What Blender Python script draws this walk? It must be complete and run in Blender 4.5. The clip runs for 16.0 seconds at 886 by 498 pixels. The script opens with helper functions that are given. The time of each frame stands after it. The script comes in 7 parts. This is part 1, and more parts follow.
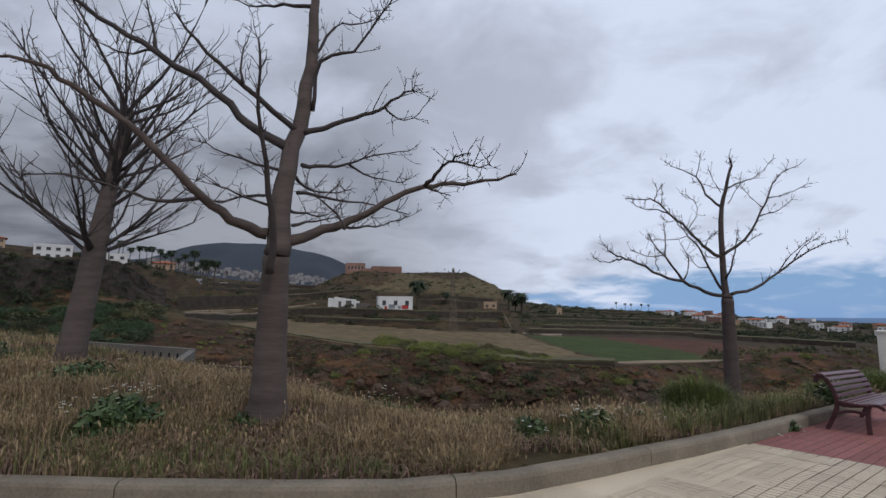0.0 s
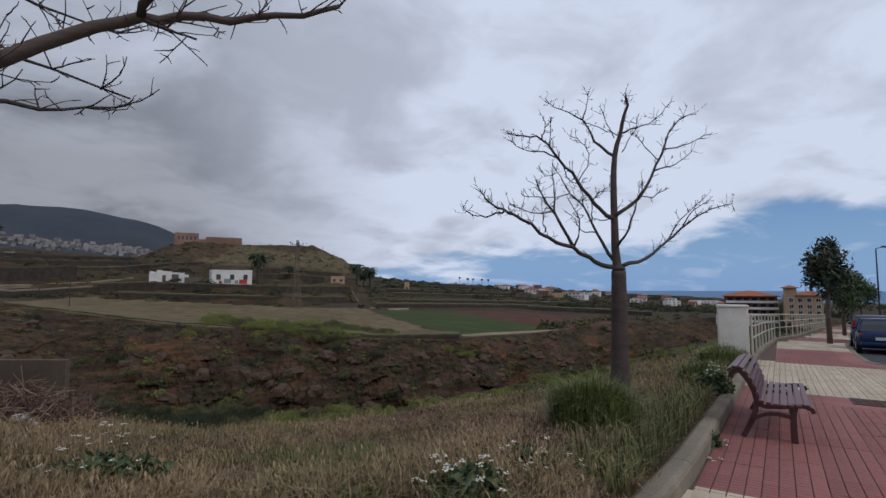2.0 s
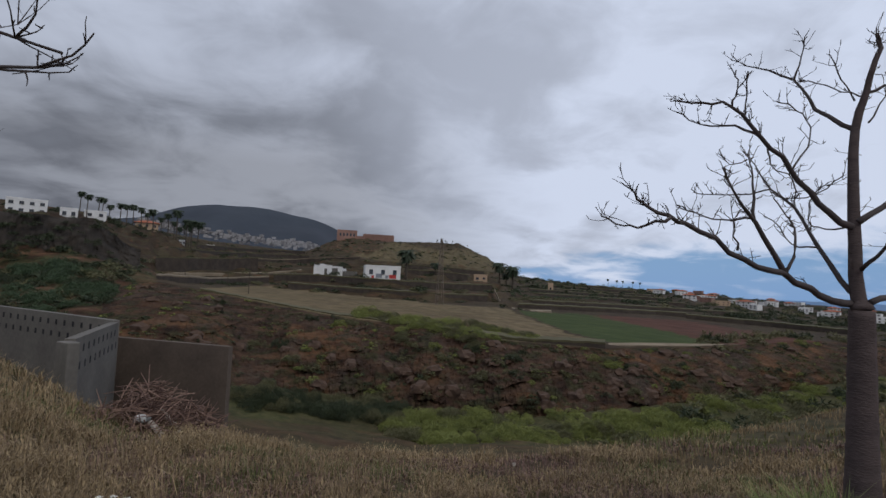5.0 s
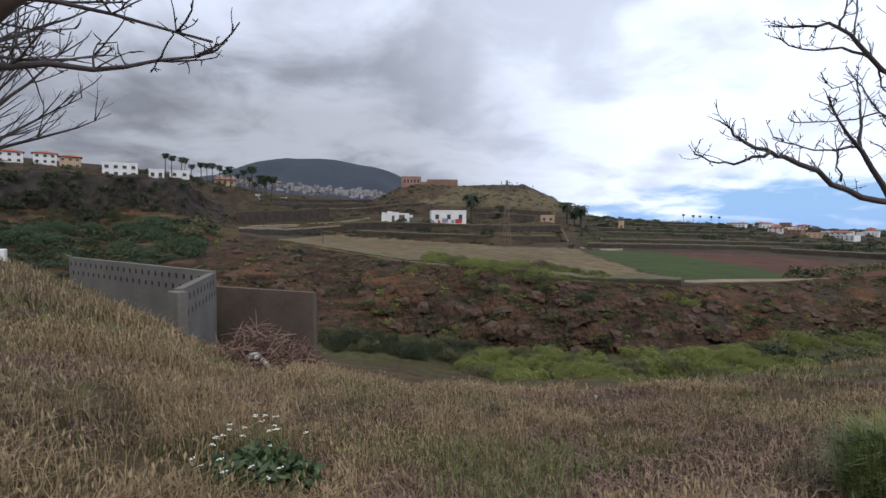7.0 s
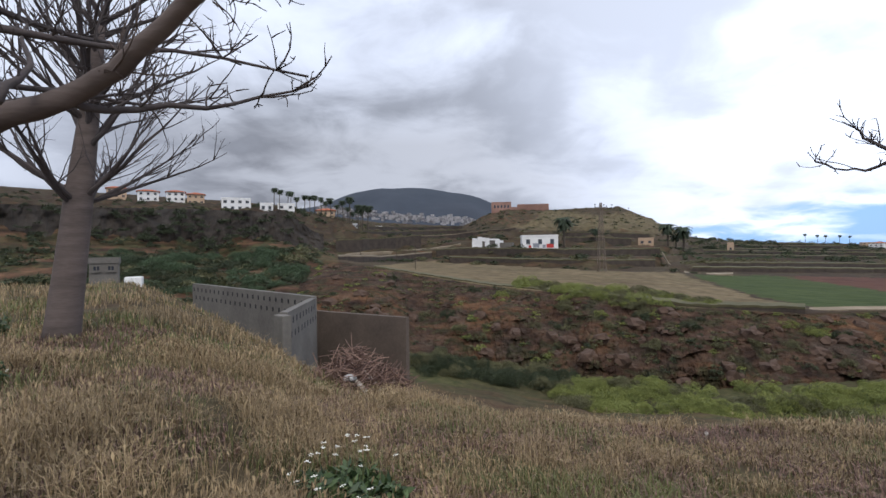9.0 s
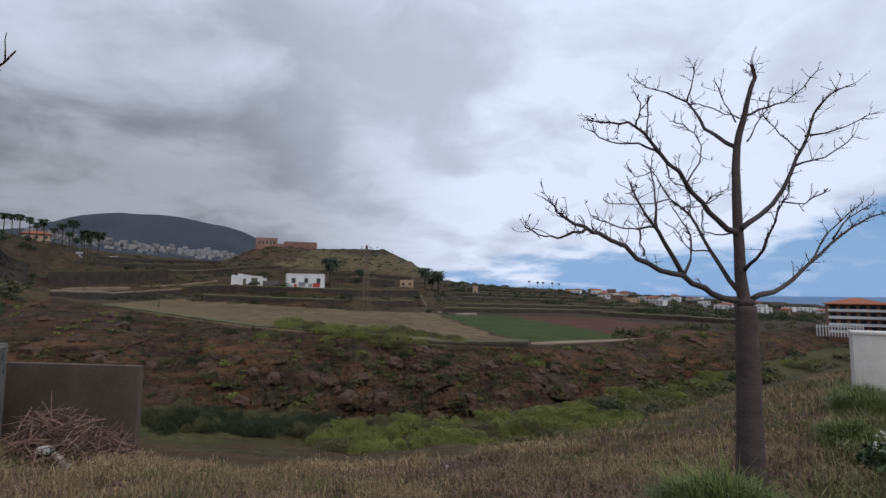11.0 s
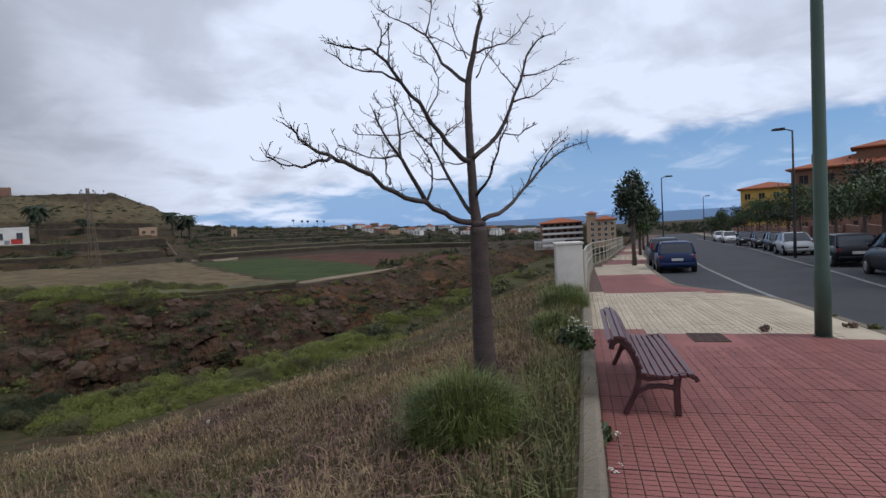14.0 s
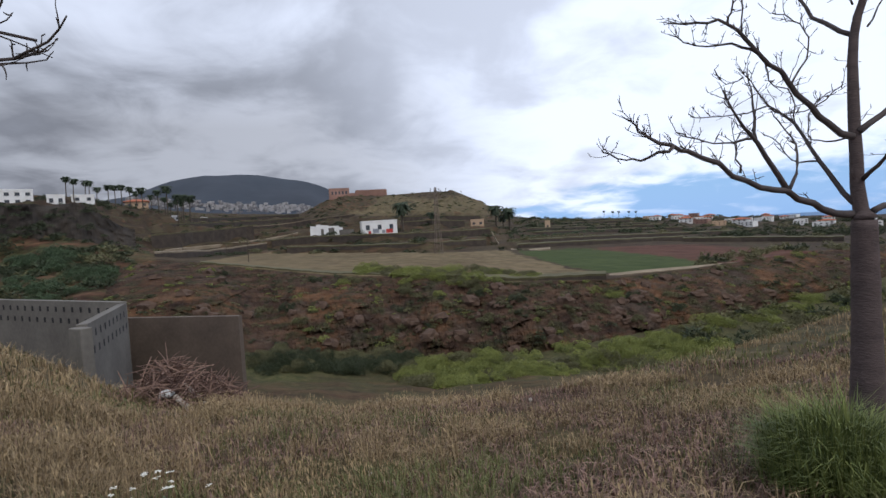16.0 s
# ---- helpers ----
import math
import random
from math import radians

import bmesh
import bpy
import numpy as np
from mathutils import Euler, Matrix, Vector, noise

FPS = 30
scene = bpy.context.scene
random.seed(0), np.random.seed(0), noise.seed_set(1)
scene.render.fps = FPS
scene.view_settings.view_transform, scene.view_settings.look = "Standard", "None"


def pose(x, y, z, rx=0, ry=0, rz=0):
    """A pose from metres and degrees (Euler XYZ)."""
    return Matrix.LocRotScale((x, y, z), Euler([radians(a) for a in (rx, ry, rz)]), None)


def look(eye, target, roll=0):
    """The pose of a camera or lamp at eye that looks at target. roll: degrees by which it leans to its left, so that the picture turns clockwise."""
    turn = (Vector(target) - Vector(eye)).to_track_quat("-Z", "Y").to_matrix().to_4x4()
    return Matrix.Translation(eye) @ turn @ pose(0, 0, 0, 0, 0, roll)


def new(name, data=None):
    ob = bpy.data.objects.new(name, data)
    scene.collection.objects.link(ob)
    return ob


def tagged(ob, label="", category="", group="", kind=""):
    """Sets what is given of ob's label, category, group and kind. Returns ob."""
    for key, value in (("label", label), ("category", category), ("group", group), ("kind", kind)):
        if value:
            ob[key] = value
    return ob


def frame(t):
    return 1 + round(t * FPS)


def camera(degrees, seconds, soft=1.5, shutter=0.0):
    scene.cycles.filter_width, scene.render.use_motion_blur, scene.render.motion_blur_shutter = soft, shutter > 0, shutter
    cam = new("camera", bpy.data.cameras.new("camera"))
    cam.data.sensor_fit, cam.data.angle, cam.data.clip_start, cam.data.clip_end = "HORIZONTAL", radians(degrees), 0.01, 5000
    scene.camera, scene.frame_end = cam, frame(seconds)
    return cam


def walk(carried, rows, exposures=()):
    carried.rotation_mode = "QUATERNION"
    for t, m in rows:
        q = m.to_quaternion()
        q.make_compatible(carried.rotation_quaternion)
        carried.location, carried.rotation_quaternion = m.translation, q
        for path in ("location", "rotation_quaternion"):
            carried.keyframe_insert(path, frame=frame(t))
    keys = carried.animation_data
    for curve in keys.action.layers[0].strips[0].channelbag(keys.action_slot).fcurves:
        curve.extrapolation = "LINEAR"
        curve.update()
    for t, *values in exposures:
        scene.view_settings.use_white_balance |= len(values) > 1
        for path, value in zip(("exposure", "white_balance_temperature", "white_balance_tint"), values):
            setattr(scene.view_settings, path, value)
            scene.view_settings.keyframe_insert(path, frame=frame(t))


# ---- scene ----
cam = camera(82.4, 16.0)
# one unit of the plan below in metres: sets bench, cars and kerb to their true size
UNIT = 1.2

PATH = [
    (0, (-0.091, -1.163, 1.463), (-0.072, 0.821, 1.714), 0.2),
    (0.5, (0.003, -0.419, 1.448), (0.214, 1.553, 1.709), -0.7),
    (1, (0.082, 0.287, 1.463), (0.399, 2.245, 1.717), -1.1),
    (1.5, (0.186, 0.881, 1.473), (0.632, 2.82, 1.679), -1.5),
    (2, (0.47, 1.463, 1.491), (1.07, 3.365, 1.644), -0.0),
    (2.5, (0.743, 2.122, 1.601), (1.446, 3.983, 1.803), 1.2),
    (3, (1.029, 2.739, 1.692), (1.653, 4.625, 1.923), 1.4),
    (3.5, (1.12, 2.979, 1.769), (1.521, 4.926, 1.983), 3.0),
    (4, (1.135, 3.007, 1.776), (1.367, 4.983, 1.973), 1.8),
    (4.2, (1.137, 2.995, 1.785), (1.315, 4.976, 1.989), 1.5),
    (6.3, (0.9, 2.75, 1.8), (0.816, 4.748, 1.737), 2.0),
    (6.5, (0.88, 2.7, 1.805), (0.764, 4.695, 1.726), 1.1),
    (7, (0.877, 2.686, 1.802), (0.669, 4.673, 1.710), -0.0),
    (7.5, (0.854, 2.658, 1.795), (0.504, 4.626, 1.718), -0.7),
    (8, (0.840, 2.643, 1.783), (0.328, 4.575, 1.731), -0.8),
    (8.2, (0.849, 2.650, 1.777), (0.296, 4.572, 1.737), -0.8),
    (10.3, (0.929, 2.838, 1.771), (0.441, 4.773, 1.915), -2.3),
    (10.5, (0.933, 2.799, 1.778), (0.701, 4.779, 1.938), -1.5),
    (11, (1.013, 2.811, 1.826), (1.349, 4.776, 1.99), 0.4),
    (11.5, (1.064, 2.796, 1.807), (1.818, 4.646, 1.909), -0.0),
    (12, (1.117, 2.821, 1.791), (2.194, 4.507, 1.808), -1.1),
    (12.5, (1.134, 2.845, 1.788), (2.28, 4.483, 1.729), -2.5),
    (13, (1.153, 2.846, 1.784), (2.332, 4.459, 1.689), -3.1),
    (13.5, (1.171, 2.855, 1.785), (2.402, 4.428, 1.676), -3.7),
    (14, (1.158, 2.87, 1.783), (2.321, 4.494, 1.675), -3.5),
    (14.5, (1.105, 2.899, 1.79), (1.934, 4.717, 1.695), -5.0),
    (15, (1.046, 2.918, 1.784), (1.56, 4.849, 1.701), -3.5),
    (15.5, (1.05, 2.948, 1.804), (1.333, 4.926, 1.723), -3.1),
    (16, (1.02, 2.95, 1.826), (1.075, 4.948, 1.758), -3.6),
]

# ---- light ----
EXPOSURES = [(0, -0.08), (1.5, -0.14), (2.5, -0.26), (3.2, -0.40), (4.2, -0.40), (6.3, 0.38), (7, 0.5), (8.2, 0.7), (10.5, 0.45), (11.2, 0.0), (12, 0.0), (14, 0.1), (14.7, 0.2), (16, 0.44)]
walk(cam, [(t, look(Vector(eye) * UNIT, Vector(target) * UNIT, roll)) for t, eye, target, roll in PATH], EXPOSURES)

SUN_AZ, SUN_EL = 150.0, 52.0
sun = new("sun", bpy.data.lights.new("sun", "SUN"))
sun.data.energy, sun.data.angle, sun.data.color = 1.0, radians(18), (1.0, 0.96, 0.9)
sun.matrix_world = look((math.sin(radians(SUN_AZ)) * 50, math.cos(radians(SUN_AZ)) * 50, 60), (0, 0, 0))


def make_world():
    """Broken overcast over a clear sky that opens above the sea."""
    w = bpy.data.worlds.new("sky")
    scene.world = w
    w.use_nodes = True
    nt = w.node_tree
    nt.nodes.clear()
    N, L = nt.nodes.new, nt.links.new

    def math_(op, a, b=None, c=None, clamp=False):
        n = N("ShaderNodeMath")
        n.operation, n.use_clamp = op, clamp
        for i, v in enumerate((a, b, c)):
            if v is None:
                continue
            if isinstance(v, (int, float)):
                n.inputs[i].default_value = v
            else:
                L(v, n.inputs[i])
        return n.outputs[0]

    def ramp(v, a, b, lo=0.0, hi=1.0):
        n = N("ShaderNodeMapRange")
        n.interpolation_type = "SMOOTHSTEP"
        L(v, n.inputs[0])
        for i, x in zip((1, 2, 3, 4), (a, b, lo, hi)):
            n.inputs[i].default_value = x
        return n.outputs[0]

    def mix(f, a, b):
        n = N("ShaderNodeMix")
        n.data_type = "RGBA"
        L(f, n.inputs[0])
        for i, v in ((6, a), (7, b)):
            if isinstance(v, tuple):
                n.inputs[i].default_value = (*v, 1)
            else:
                L(v, n.inputs[i])
        return n.outputs[2]

    co = N("ShaderNodeTexCoord").outputs["Generated"]
    sep = N("ShaderNodeSeparateXYZ")
    L(co, sep.inputs[0])
    x, y, z = sep.outputs
    up = math_("MAXIMUM", z, 0.0)
    den = math_("ADD", up, 0.24)
    u, v = math_("DIVIDE", x, den), math_("DIVIDE", y, den)
    comb = N("ShaderNodeCombineXYZ")
    L(u, comb.inputs[0]), L(v, comb.inputs[1])
    comb.inputs[2].default_value = 3.3

    def clouds(scale, detail, rough, dist=0.0):
        n = N("ShaderNodeTexNoise")
        n.inputs["Scale"].default_value, n.inputs["Detail"].default_value = scale, detail
        n.inputs["Roughness"].default_value, n.inputs["Distortion"].default_value = rough, dist
        L(comb.outputs[0], n.inputs["Vector"])
        return n.outputs[0]

    big, mid, fine = clouds(0.55, 3, 0.5, 0.4), clouds(1.5, 6, 0.52, 0.3), clouds(3.2, 8, 0.55, 0.5)
    body = math_("ADD", math_("MULTIPLY", big, 0.40), math_("ADD", math_("MULTIPLY", mid, 0.36), math_("MULTIPLY", fine, 0.24)))
    # side: how far towards the sea the direction lies (x east, y north of the place)
    side = math_("ADD", math_("MULTIPLY", x, 0.80), math_("MULTIPLY", y, 0.34))
    lit = math_("ADD", ramp(body, 0.41, 0.585), ramp(side, -0.4, 0.95, -0.24, 0.36))
    # a dark mass of cloud hangs over the mountain
    mass = math_("ADD", math_("ADD", math_("MULTIPLY", x, -0.46), math_("MULTIPLY", y, 0.87)), math_("MULTIPLY", math_("SUBTRACT", body, 0.5), 0.45))
    heavy = math_("MAXIMUM", ramp(mass, 0.74, 0.985, 1.0, 0.16), ramp(z, 0.12, 0.42, 0.0, 0.80))
    pale = mix(lit, (0.42, 0.46, 0.56), (0.70, 0.775, 0.95))
    dark = mix(lit, (0.085, 0.090, 0.106), (0.31, 0.325, 0.37))
    cover = mix(heavy, dark, pale)
    # clear sky between the cloud base and the horizon on the sea's side
    sky = N("ShaderNodeTexSky")
    sky.sky_type, sky.sun_disc = "NISHITA", False
    sky.sun_elevation, sky.sun_rotation = radians(SUN_EL), radians(SUN_AZ)
    gain = N("ShaderNodeVectorMath")
    gain.operation = "SCALE"
    L(sky.outputs[0], gain.inputs[0])
    gain.inputs["Scale"].default_value = 0.085
    tint = N("ShaderNodeVectorMath")
    tint.operation = "MULTIPLY"
    L(gain.outputs[0], tint.inputs[0])
    tint.inputs[1].default_value = (0.62, 0.86, 1.22)
    edge = math_("ADD", math_("MULTIPLY", math_("SUBTRACT", body, 0.5), 0.42), math_("SUBTRACT", z, math_("MULTIPLY", ramp(side, 0.36, 0.90), 0.115)))
    clear = math_("MULTIPLY", ramp(edge, -0.014, 0.034, 1.0, 0.0), ramp(fine, 0.52, 0.70, 1.0, 0.72))
    blue = mix(ramp(z, 0.0, 0.16, 0.85, 0.25), tint.outputs[0], (0.25, 0.42, 0.73))
    out = mix(clear, cover, blue)
    bg = N("ShaderNodeBackground")
    L(out, bg.inputs[0])
    bg.inputs[1].default_value = 1.0
    L(bg.outputs[0], N("ShaderNodeOutputWorld").inputs[0])


make_world()

# ---- materials ----


def material(name, base, rough=0.8, dark=None, scale=3.0, fine=40.0, bump=0.3, metal=0.0, amount=0.5, island=0.0, obj_random=0.0, spec=0.3, stretch=(1, 1, 1), space="Object"):
    """Principled surface: two colours mixed by a coarse and a fine noise, with relief."""
    m = bpy.data.materials.new(name)
    m.use_nodes = True
    nt = m.node_tree
    N, L = nt.nodes.new, nt.links.new
    p = nt.nodes["Principled BSDF"]
    p.inputs["Roughness"].default_value, p.inputs["Metallic"].default_value = rough, metal
    p.inputs["Specular IOR Level"].default_value = spec
    tc = N("ShaderNodeTexCoord")
    mp = N("ShaderNodeMapping")
    mp.inputs["Scale"].default_value = stretch
    L(tc.outputs[space], mp.inputs[0])
    a, b = N("ShaderNodeTexNoise"), N("ShaderNodeTexNoise")
    for n, s, d in ((a, scale, 5), (b, fine, 3)):
        n.inputs["Scale"].default_value, n.inputs["Detail"].default_value = s, d
        L(mp.outputs[0], n.inputs["Vector"])
    add = N("ShaderNodeMath")
    add.operation = "MULTIPLY_ADD"
    L(b.outputs[0], add.inputs[0])
    add.inputs[1].default_value = 0.5
    L(a.outputs[0], add.inputs[2])
    src = add.outputs[0]
    for on, node, sock in ((island, "ShaderNodeNewGeometry", "Random Per Island"), (obj_random, "ShaderNodeObjectInfo", "Random")):
        if on:
            n, k = N(node), N("ShaderNodeMath")
            k.operation = "MULTIPLY_ADD"
            L(n.outputs[sock], k.inputs[0])
            k.inputs[1].default_value = on
            L(src, k.inputs[2])
            src = k.outputs[0]
    mr = N("ShaderNodeMapRange")
    off = 0.5 * (island + obj_random)
    mr.inputs[1].default_value, mr.inputs[2].default_value = 0.75 + off - amount * 0.6, 0.75 + off + amount * 0.6
    L(src, mr.inputs[0])
    mx = N("ShaderNodeMix")
    mx.data_type = "RGBA"
    L(mr.outputs[0], mx.inputs[0])
    dk = dark or tuple(c * 0.6 for c in base)
    mx.inputs[6].default_value, mx.inputs[7].default_value = (*dk, 1), (*base, 1)
    L(mx.outputs[2], p.inputs["Base Color"])
    if bump:
        bp = N("ShaderNodeBump")
        bp.inputs["Strength"].default_value, bp.inputs["Distance"].default_value = bump, 0.02
        L(add.outputs[0], bp.inputs["Height"])
        L(bp.outputs[0], p.inputs["Normal"])
    return m


def glassy(name, colour, rough=0.08):
    m = bpy.data.materials.new(name)
    m.use_nodes = True
    p = m.node_tree.nodes["Principled BSDF"]
    p.inputs["Base Color"].default_value, p.inputs["Roughness"].default_value = (*colour, 1), rough
    p.inputs["Specular IOR Level"].default_value = 0.6
    return m


M = dict(
    bark=material("bark", (0.14, 0.108, 0.094), 0.9, (0.066, 0.05, 0.044), 2.4, 18, 0.5, stretch=(0.5, 0.5, 3.2)),
    bark_dark=material("dark_bark", (0.105, 0.078, 0.072), 0.9, (0.048, 0.036, 0.034), 2.5, 26, 0.9, stretch=(1, 1, 3.5)),
    twig=material("twig_bark", (0.085, 0.068, 0.065), 0.9, (0.05, 0.042, 0.04), 6, 60, 0.5),
    kerb=material("kerb_concrete", (0.27, 0.23, 0.175), 0.92, (0.12, 0.10, 0.075), 2.2, 45, 0.6),
    red=material("red_tile", (0.345, 0.132, 0.115), 0.72, (0.215, 0.08, 0.072), 1.2, 60, 0.3, obj_random=0.16),
    white=material("cream_tile", (0.64, 0.54, 0.395), 0.72, (0.43, 0.36, 0.265), 1.2, 60, 0.3, obj_random=0.18),
    joint=material("tile_joint", (0.15, 0.095, 0.08), 0.95, None, 4, 60, 0.4),
    asphalt=material("asphalt", (0.062, 0.062, 0.068), 0.86, (0.04, 0.04, 0.045), 0.7, 90, 0.5),
    paint_line=material("road_paint", (0.34, 0.34, 0.33), 0.8, (0.10, 0.10, 0.10), 3, 40, 0.2, amount=0.8),
    pillar=material("white_render", (0.74, 0.71, 0.66), 0.85, (0.52, 0.48, 0.43), 1.6, 30, 0.25),
    whitewall=material("whitewash", (0.78, 0.77, 0.75), 0.85, (0.60, 0.58, 0.55), 0.5, 8, 0.1),
    greywall=material("grey_concrete", (0.175, 0.16, 0.14), 0.92, (0.095, 0.085, 0.075), 0.35, 6, 0.5),
    brownwall=material("brown_concrete", (0.13, 0.10, 0.078), 0.92, (0.07, 0.052, 0.042), 0.5, 7, 0.5),
    stonewall=material("dark_stone_wall", (0.075, 0.058, 0.046), 0.95, (0.028, 0.022, 0.018), 0.8, 5, 0.9, island=0.5),
    ochre=material("salmon_wall", (0.33, 0.19, 0.145), 0.9, (0.20, 0.115, 0.09), 0.12, 2, 0.1),
    cream=material("cream_wall", (0.50, 0.36, 0.24), 0.9, (0.38, 0.26, 0.17), 0.2, 3, 0.1),
    yellow=material("yellow_wall", (0.62, 0.40, 0.10), 0.9, (0.5, 0.32, 0.09), 0.3, 4, 0.1),
    brownhouse=material("brown_plaster", (0.235, 0.125, 0.08), 0.9, (0.175, 0.09, 0.06), 0.4, 5, 0.15),
    rooftile=material("clay_roof", (0.40, 0.13, 0.065), 0.85, (0.24, 0.08, 0.045), 1.0, 12, 0.6),
    windowglass=glassy("window_glass", (0.03, 0.035, 0.045)),
    woodslat=material("painted_slat", (0.115, 0.035, 0.038), 0.42, (0.062, 0.02, 0.023), 5, 70, 0.25, stretch=(0.4, 3, 3), spec=0.5),
    iron=material("dark_red_iron", (0.075, 0.022, 0.024), 0.5, (0.045, 0.014, 0.016), 8, 60, 0.25, spec=0.5),
    green_metal=material("green_painted_steel", (0.065, 0.115, 0.085), 0.5, (0.045, 0.08, 0.06), 1.5, 30, 0.15, spec=0.5),
    grey_metal=material("galvanised_steel", (0.32, 0.32, 0.33), 0.5, (0.22, 0.22, 0.23), 3, 30, 0.1, metal=0.6),
    pylon_steel=material("rusty_galvanised_steel", (0.21, 0.165, 0.13), 0.7, (0.12, 0.09, 0.07), 2, 20, 0.1),
    dark_metal=material("dark_steel", (0.05, 0.05, 0.055), 0.55, None, 3, 30, 0.1),
    rail=material("cream_rail", (0.52, 0.50, 0.42), 0.6, (0.38, 0.36, 0.30), 3, 30, 0.15),
    palm_leaf=material("palm_frond", (0.045, 0.065, 0.032), 0.6, (0.022, 0.03, 0.017), 0.8, 5, 0, island=0.5),
    palm_trunk=material("palm_trunk", (0.10, 0.08, 0.06), 0.95, (0.05, 0.04, 0.032), 1, 6, 0.8),
    leaf_dark=material("dark_foliage", (0.045, 0.066, 0.036), 0.55, (0.016, 0.026, 0.014), 0.6, 6, 0, island=0.7),
    leaf_green=material("street_foliage", (0.085, 0.125, 0.045), 0.5, (0.026, 0.045, 0.018), 0.6, 6, 0, island=0.7),
    shrub_lime=material("lime_shrub", (0.25, 0.27, 0.07), 0.7, (0.11, 0.13, 0.036), 0.7, 6, 0, island=0.6),
    shrub_olive=material("olive_shrub", (0.16, 0.15, 0.07), 0.7, (0.07, 0.07, 0.034), 0.7, 6, 0, island=0.6),
    shrub_dark=material("dark_shrub", (0.06, 0.074, 0.034), 0.7, (0.024, 0.033, 0.017), 0.7, 6, 0, island=0.6),
    shrub_green=material("green_thicket", (0.085, 0.125, 0.06), 0.7, (0.035, 0.058, 0.03), 0.7, 6, 0, island=0.6),
    straw=material("dry_grass", (0.38, 0.28, 0.155), 0.8, (0.13, 0.088, 0.05), 0.5, 5, 0, island=1.1, amount=0.9),
    greenblade=material("green_grass", (0.16, 0.165, 0.06), 0.7, (0.075, 0.08, 0.03), 0.7, 5, 0, island=0.7),
    lushblade=material("lush_grass", (0.17, 0.195, 0.055), 0.7, (0.06, 0.08, 0.024), 0.9, 5, 0, island=0.7),
    petal=material("white_petal", (0.78, 0.77, 0.70), 0.7, (0.6, 0.58, 0.5), 5, 40, 0),
    dead=material("dead_branches", (0.26, 0.165, 0.125), 0.9, (0.10, 0.06, 0.05), 4, 30, 0.2, island=0.8),
    paleplank=material("bleached_wood", (0.45, 0.40, 0.34), 0.85, (0.3, 0.26, 0.22), 4, 40, 0.3),
    litter=material("white_litter", (0.7, 0.7, 0.68), 0.6, None, 4, 30, 0.1),
    rust=material("rust_iron", (0.10, 0.055, 0.045), 0.85, (0.06, 0.035, 0.03), 4, 50, 0.4),
    soilred=material("red_soil_wall", (0.22, 0.10, 0.06), 0.95, (0.13, 0.06, 0.038), 0.6, 8, 0.5),
    graff_red=material("red_paint", (0.55, 0.06, 0.05), 0.7, None, 2, 20, 0),
    graff_grey=material("grey_paint", (0.30, 0.31, 0.34), 0.7, None, 2, 20, 0),
    tyre=material("rubber", (0.02, 0.02, 0.021), 0.8, None, 6, 60, 0.1),
    rim=material("alloy", (0.42, 0.43, 0.44), 0.35, (0.3, 0.3, 0.31), 5, 40, 0, metal=0.8),
    lamp_red=glassy("red_lens", (0.28, 0.015, 0.015), 0.2),
    lamp_white=glassy("clear_lens", (0.6, 0.6, 0.62), 0.15),
    plate=material("number_plate", (0.7, 0.7, 0.66), 0.5, None, 5, 30, 0),
    trackdirt=material("pale_track_earth", (0.27, 0.215, 0.15), 0.95, (0.16, 0.125, 0.085), 0.4, 6, 0.4),
    ledgegrass=material("dry_ledge_grass", (0.13, 0.115, 0.06), 0.95, (0.06, 0.056, 0.028), 0.35, 5, 0.5),
    rock=material("boulder", (0.11, 0.068, 0.046), 0.95, (0.05, 0.032, 0.024), 0.7, 5, 0.8),
)


def car_paint(name, c):
    m = glassy(name, c, 0.3)
    m.node_tree.nodes["Principled BSDF"].inputs["Specular IOR Level"].default_value = 0.3
    return m


# ---- mesh building ----


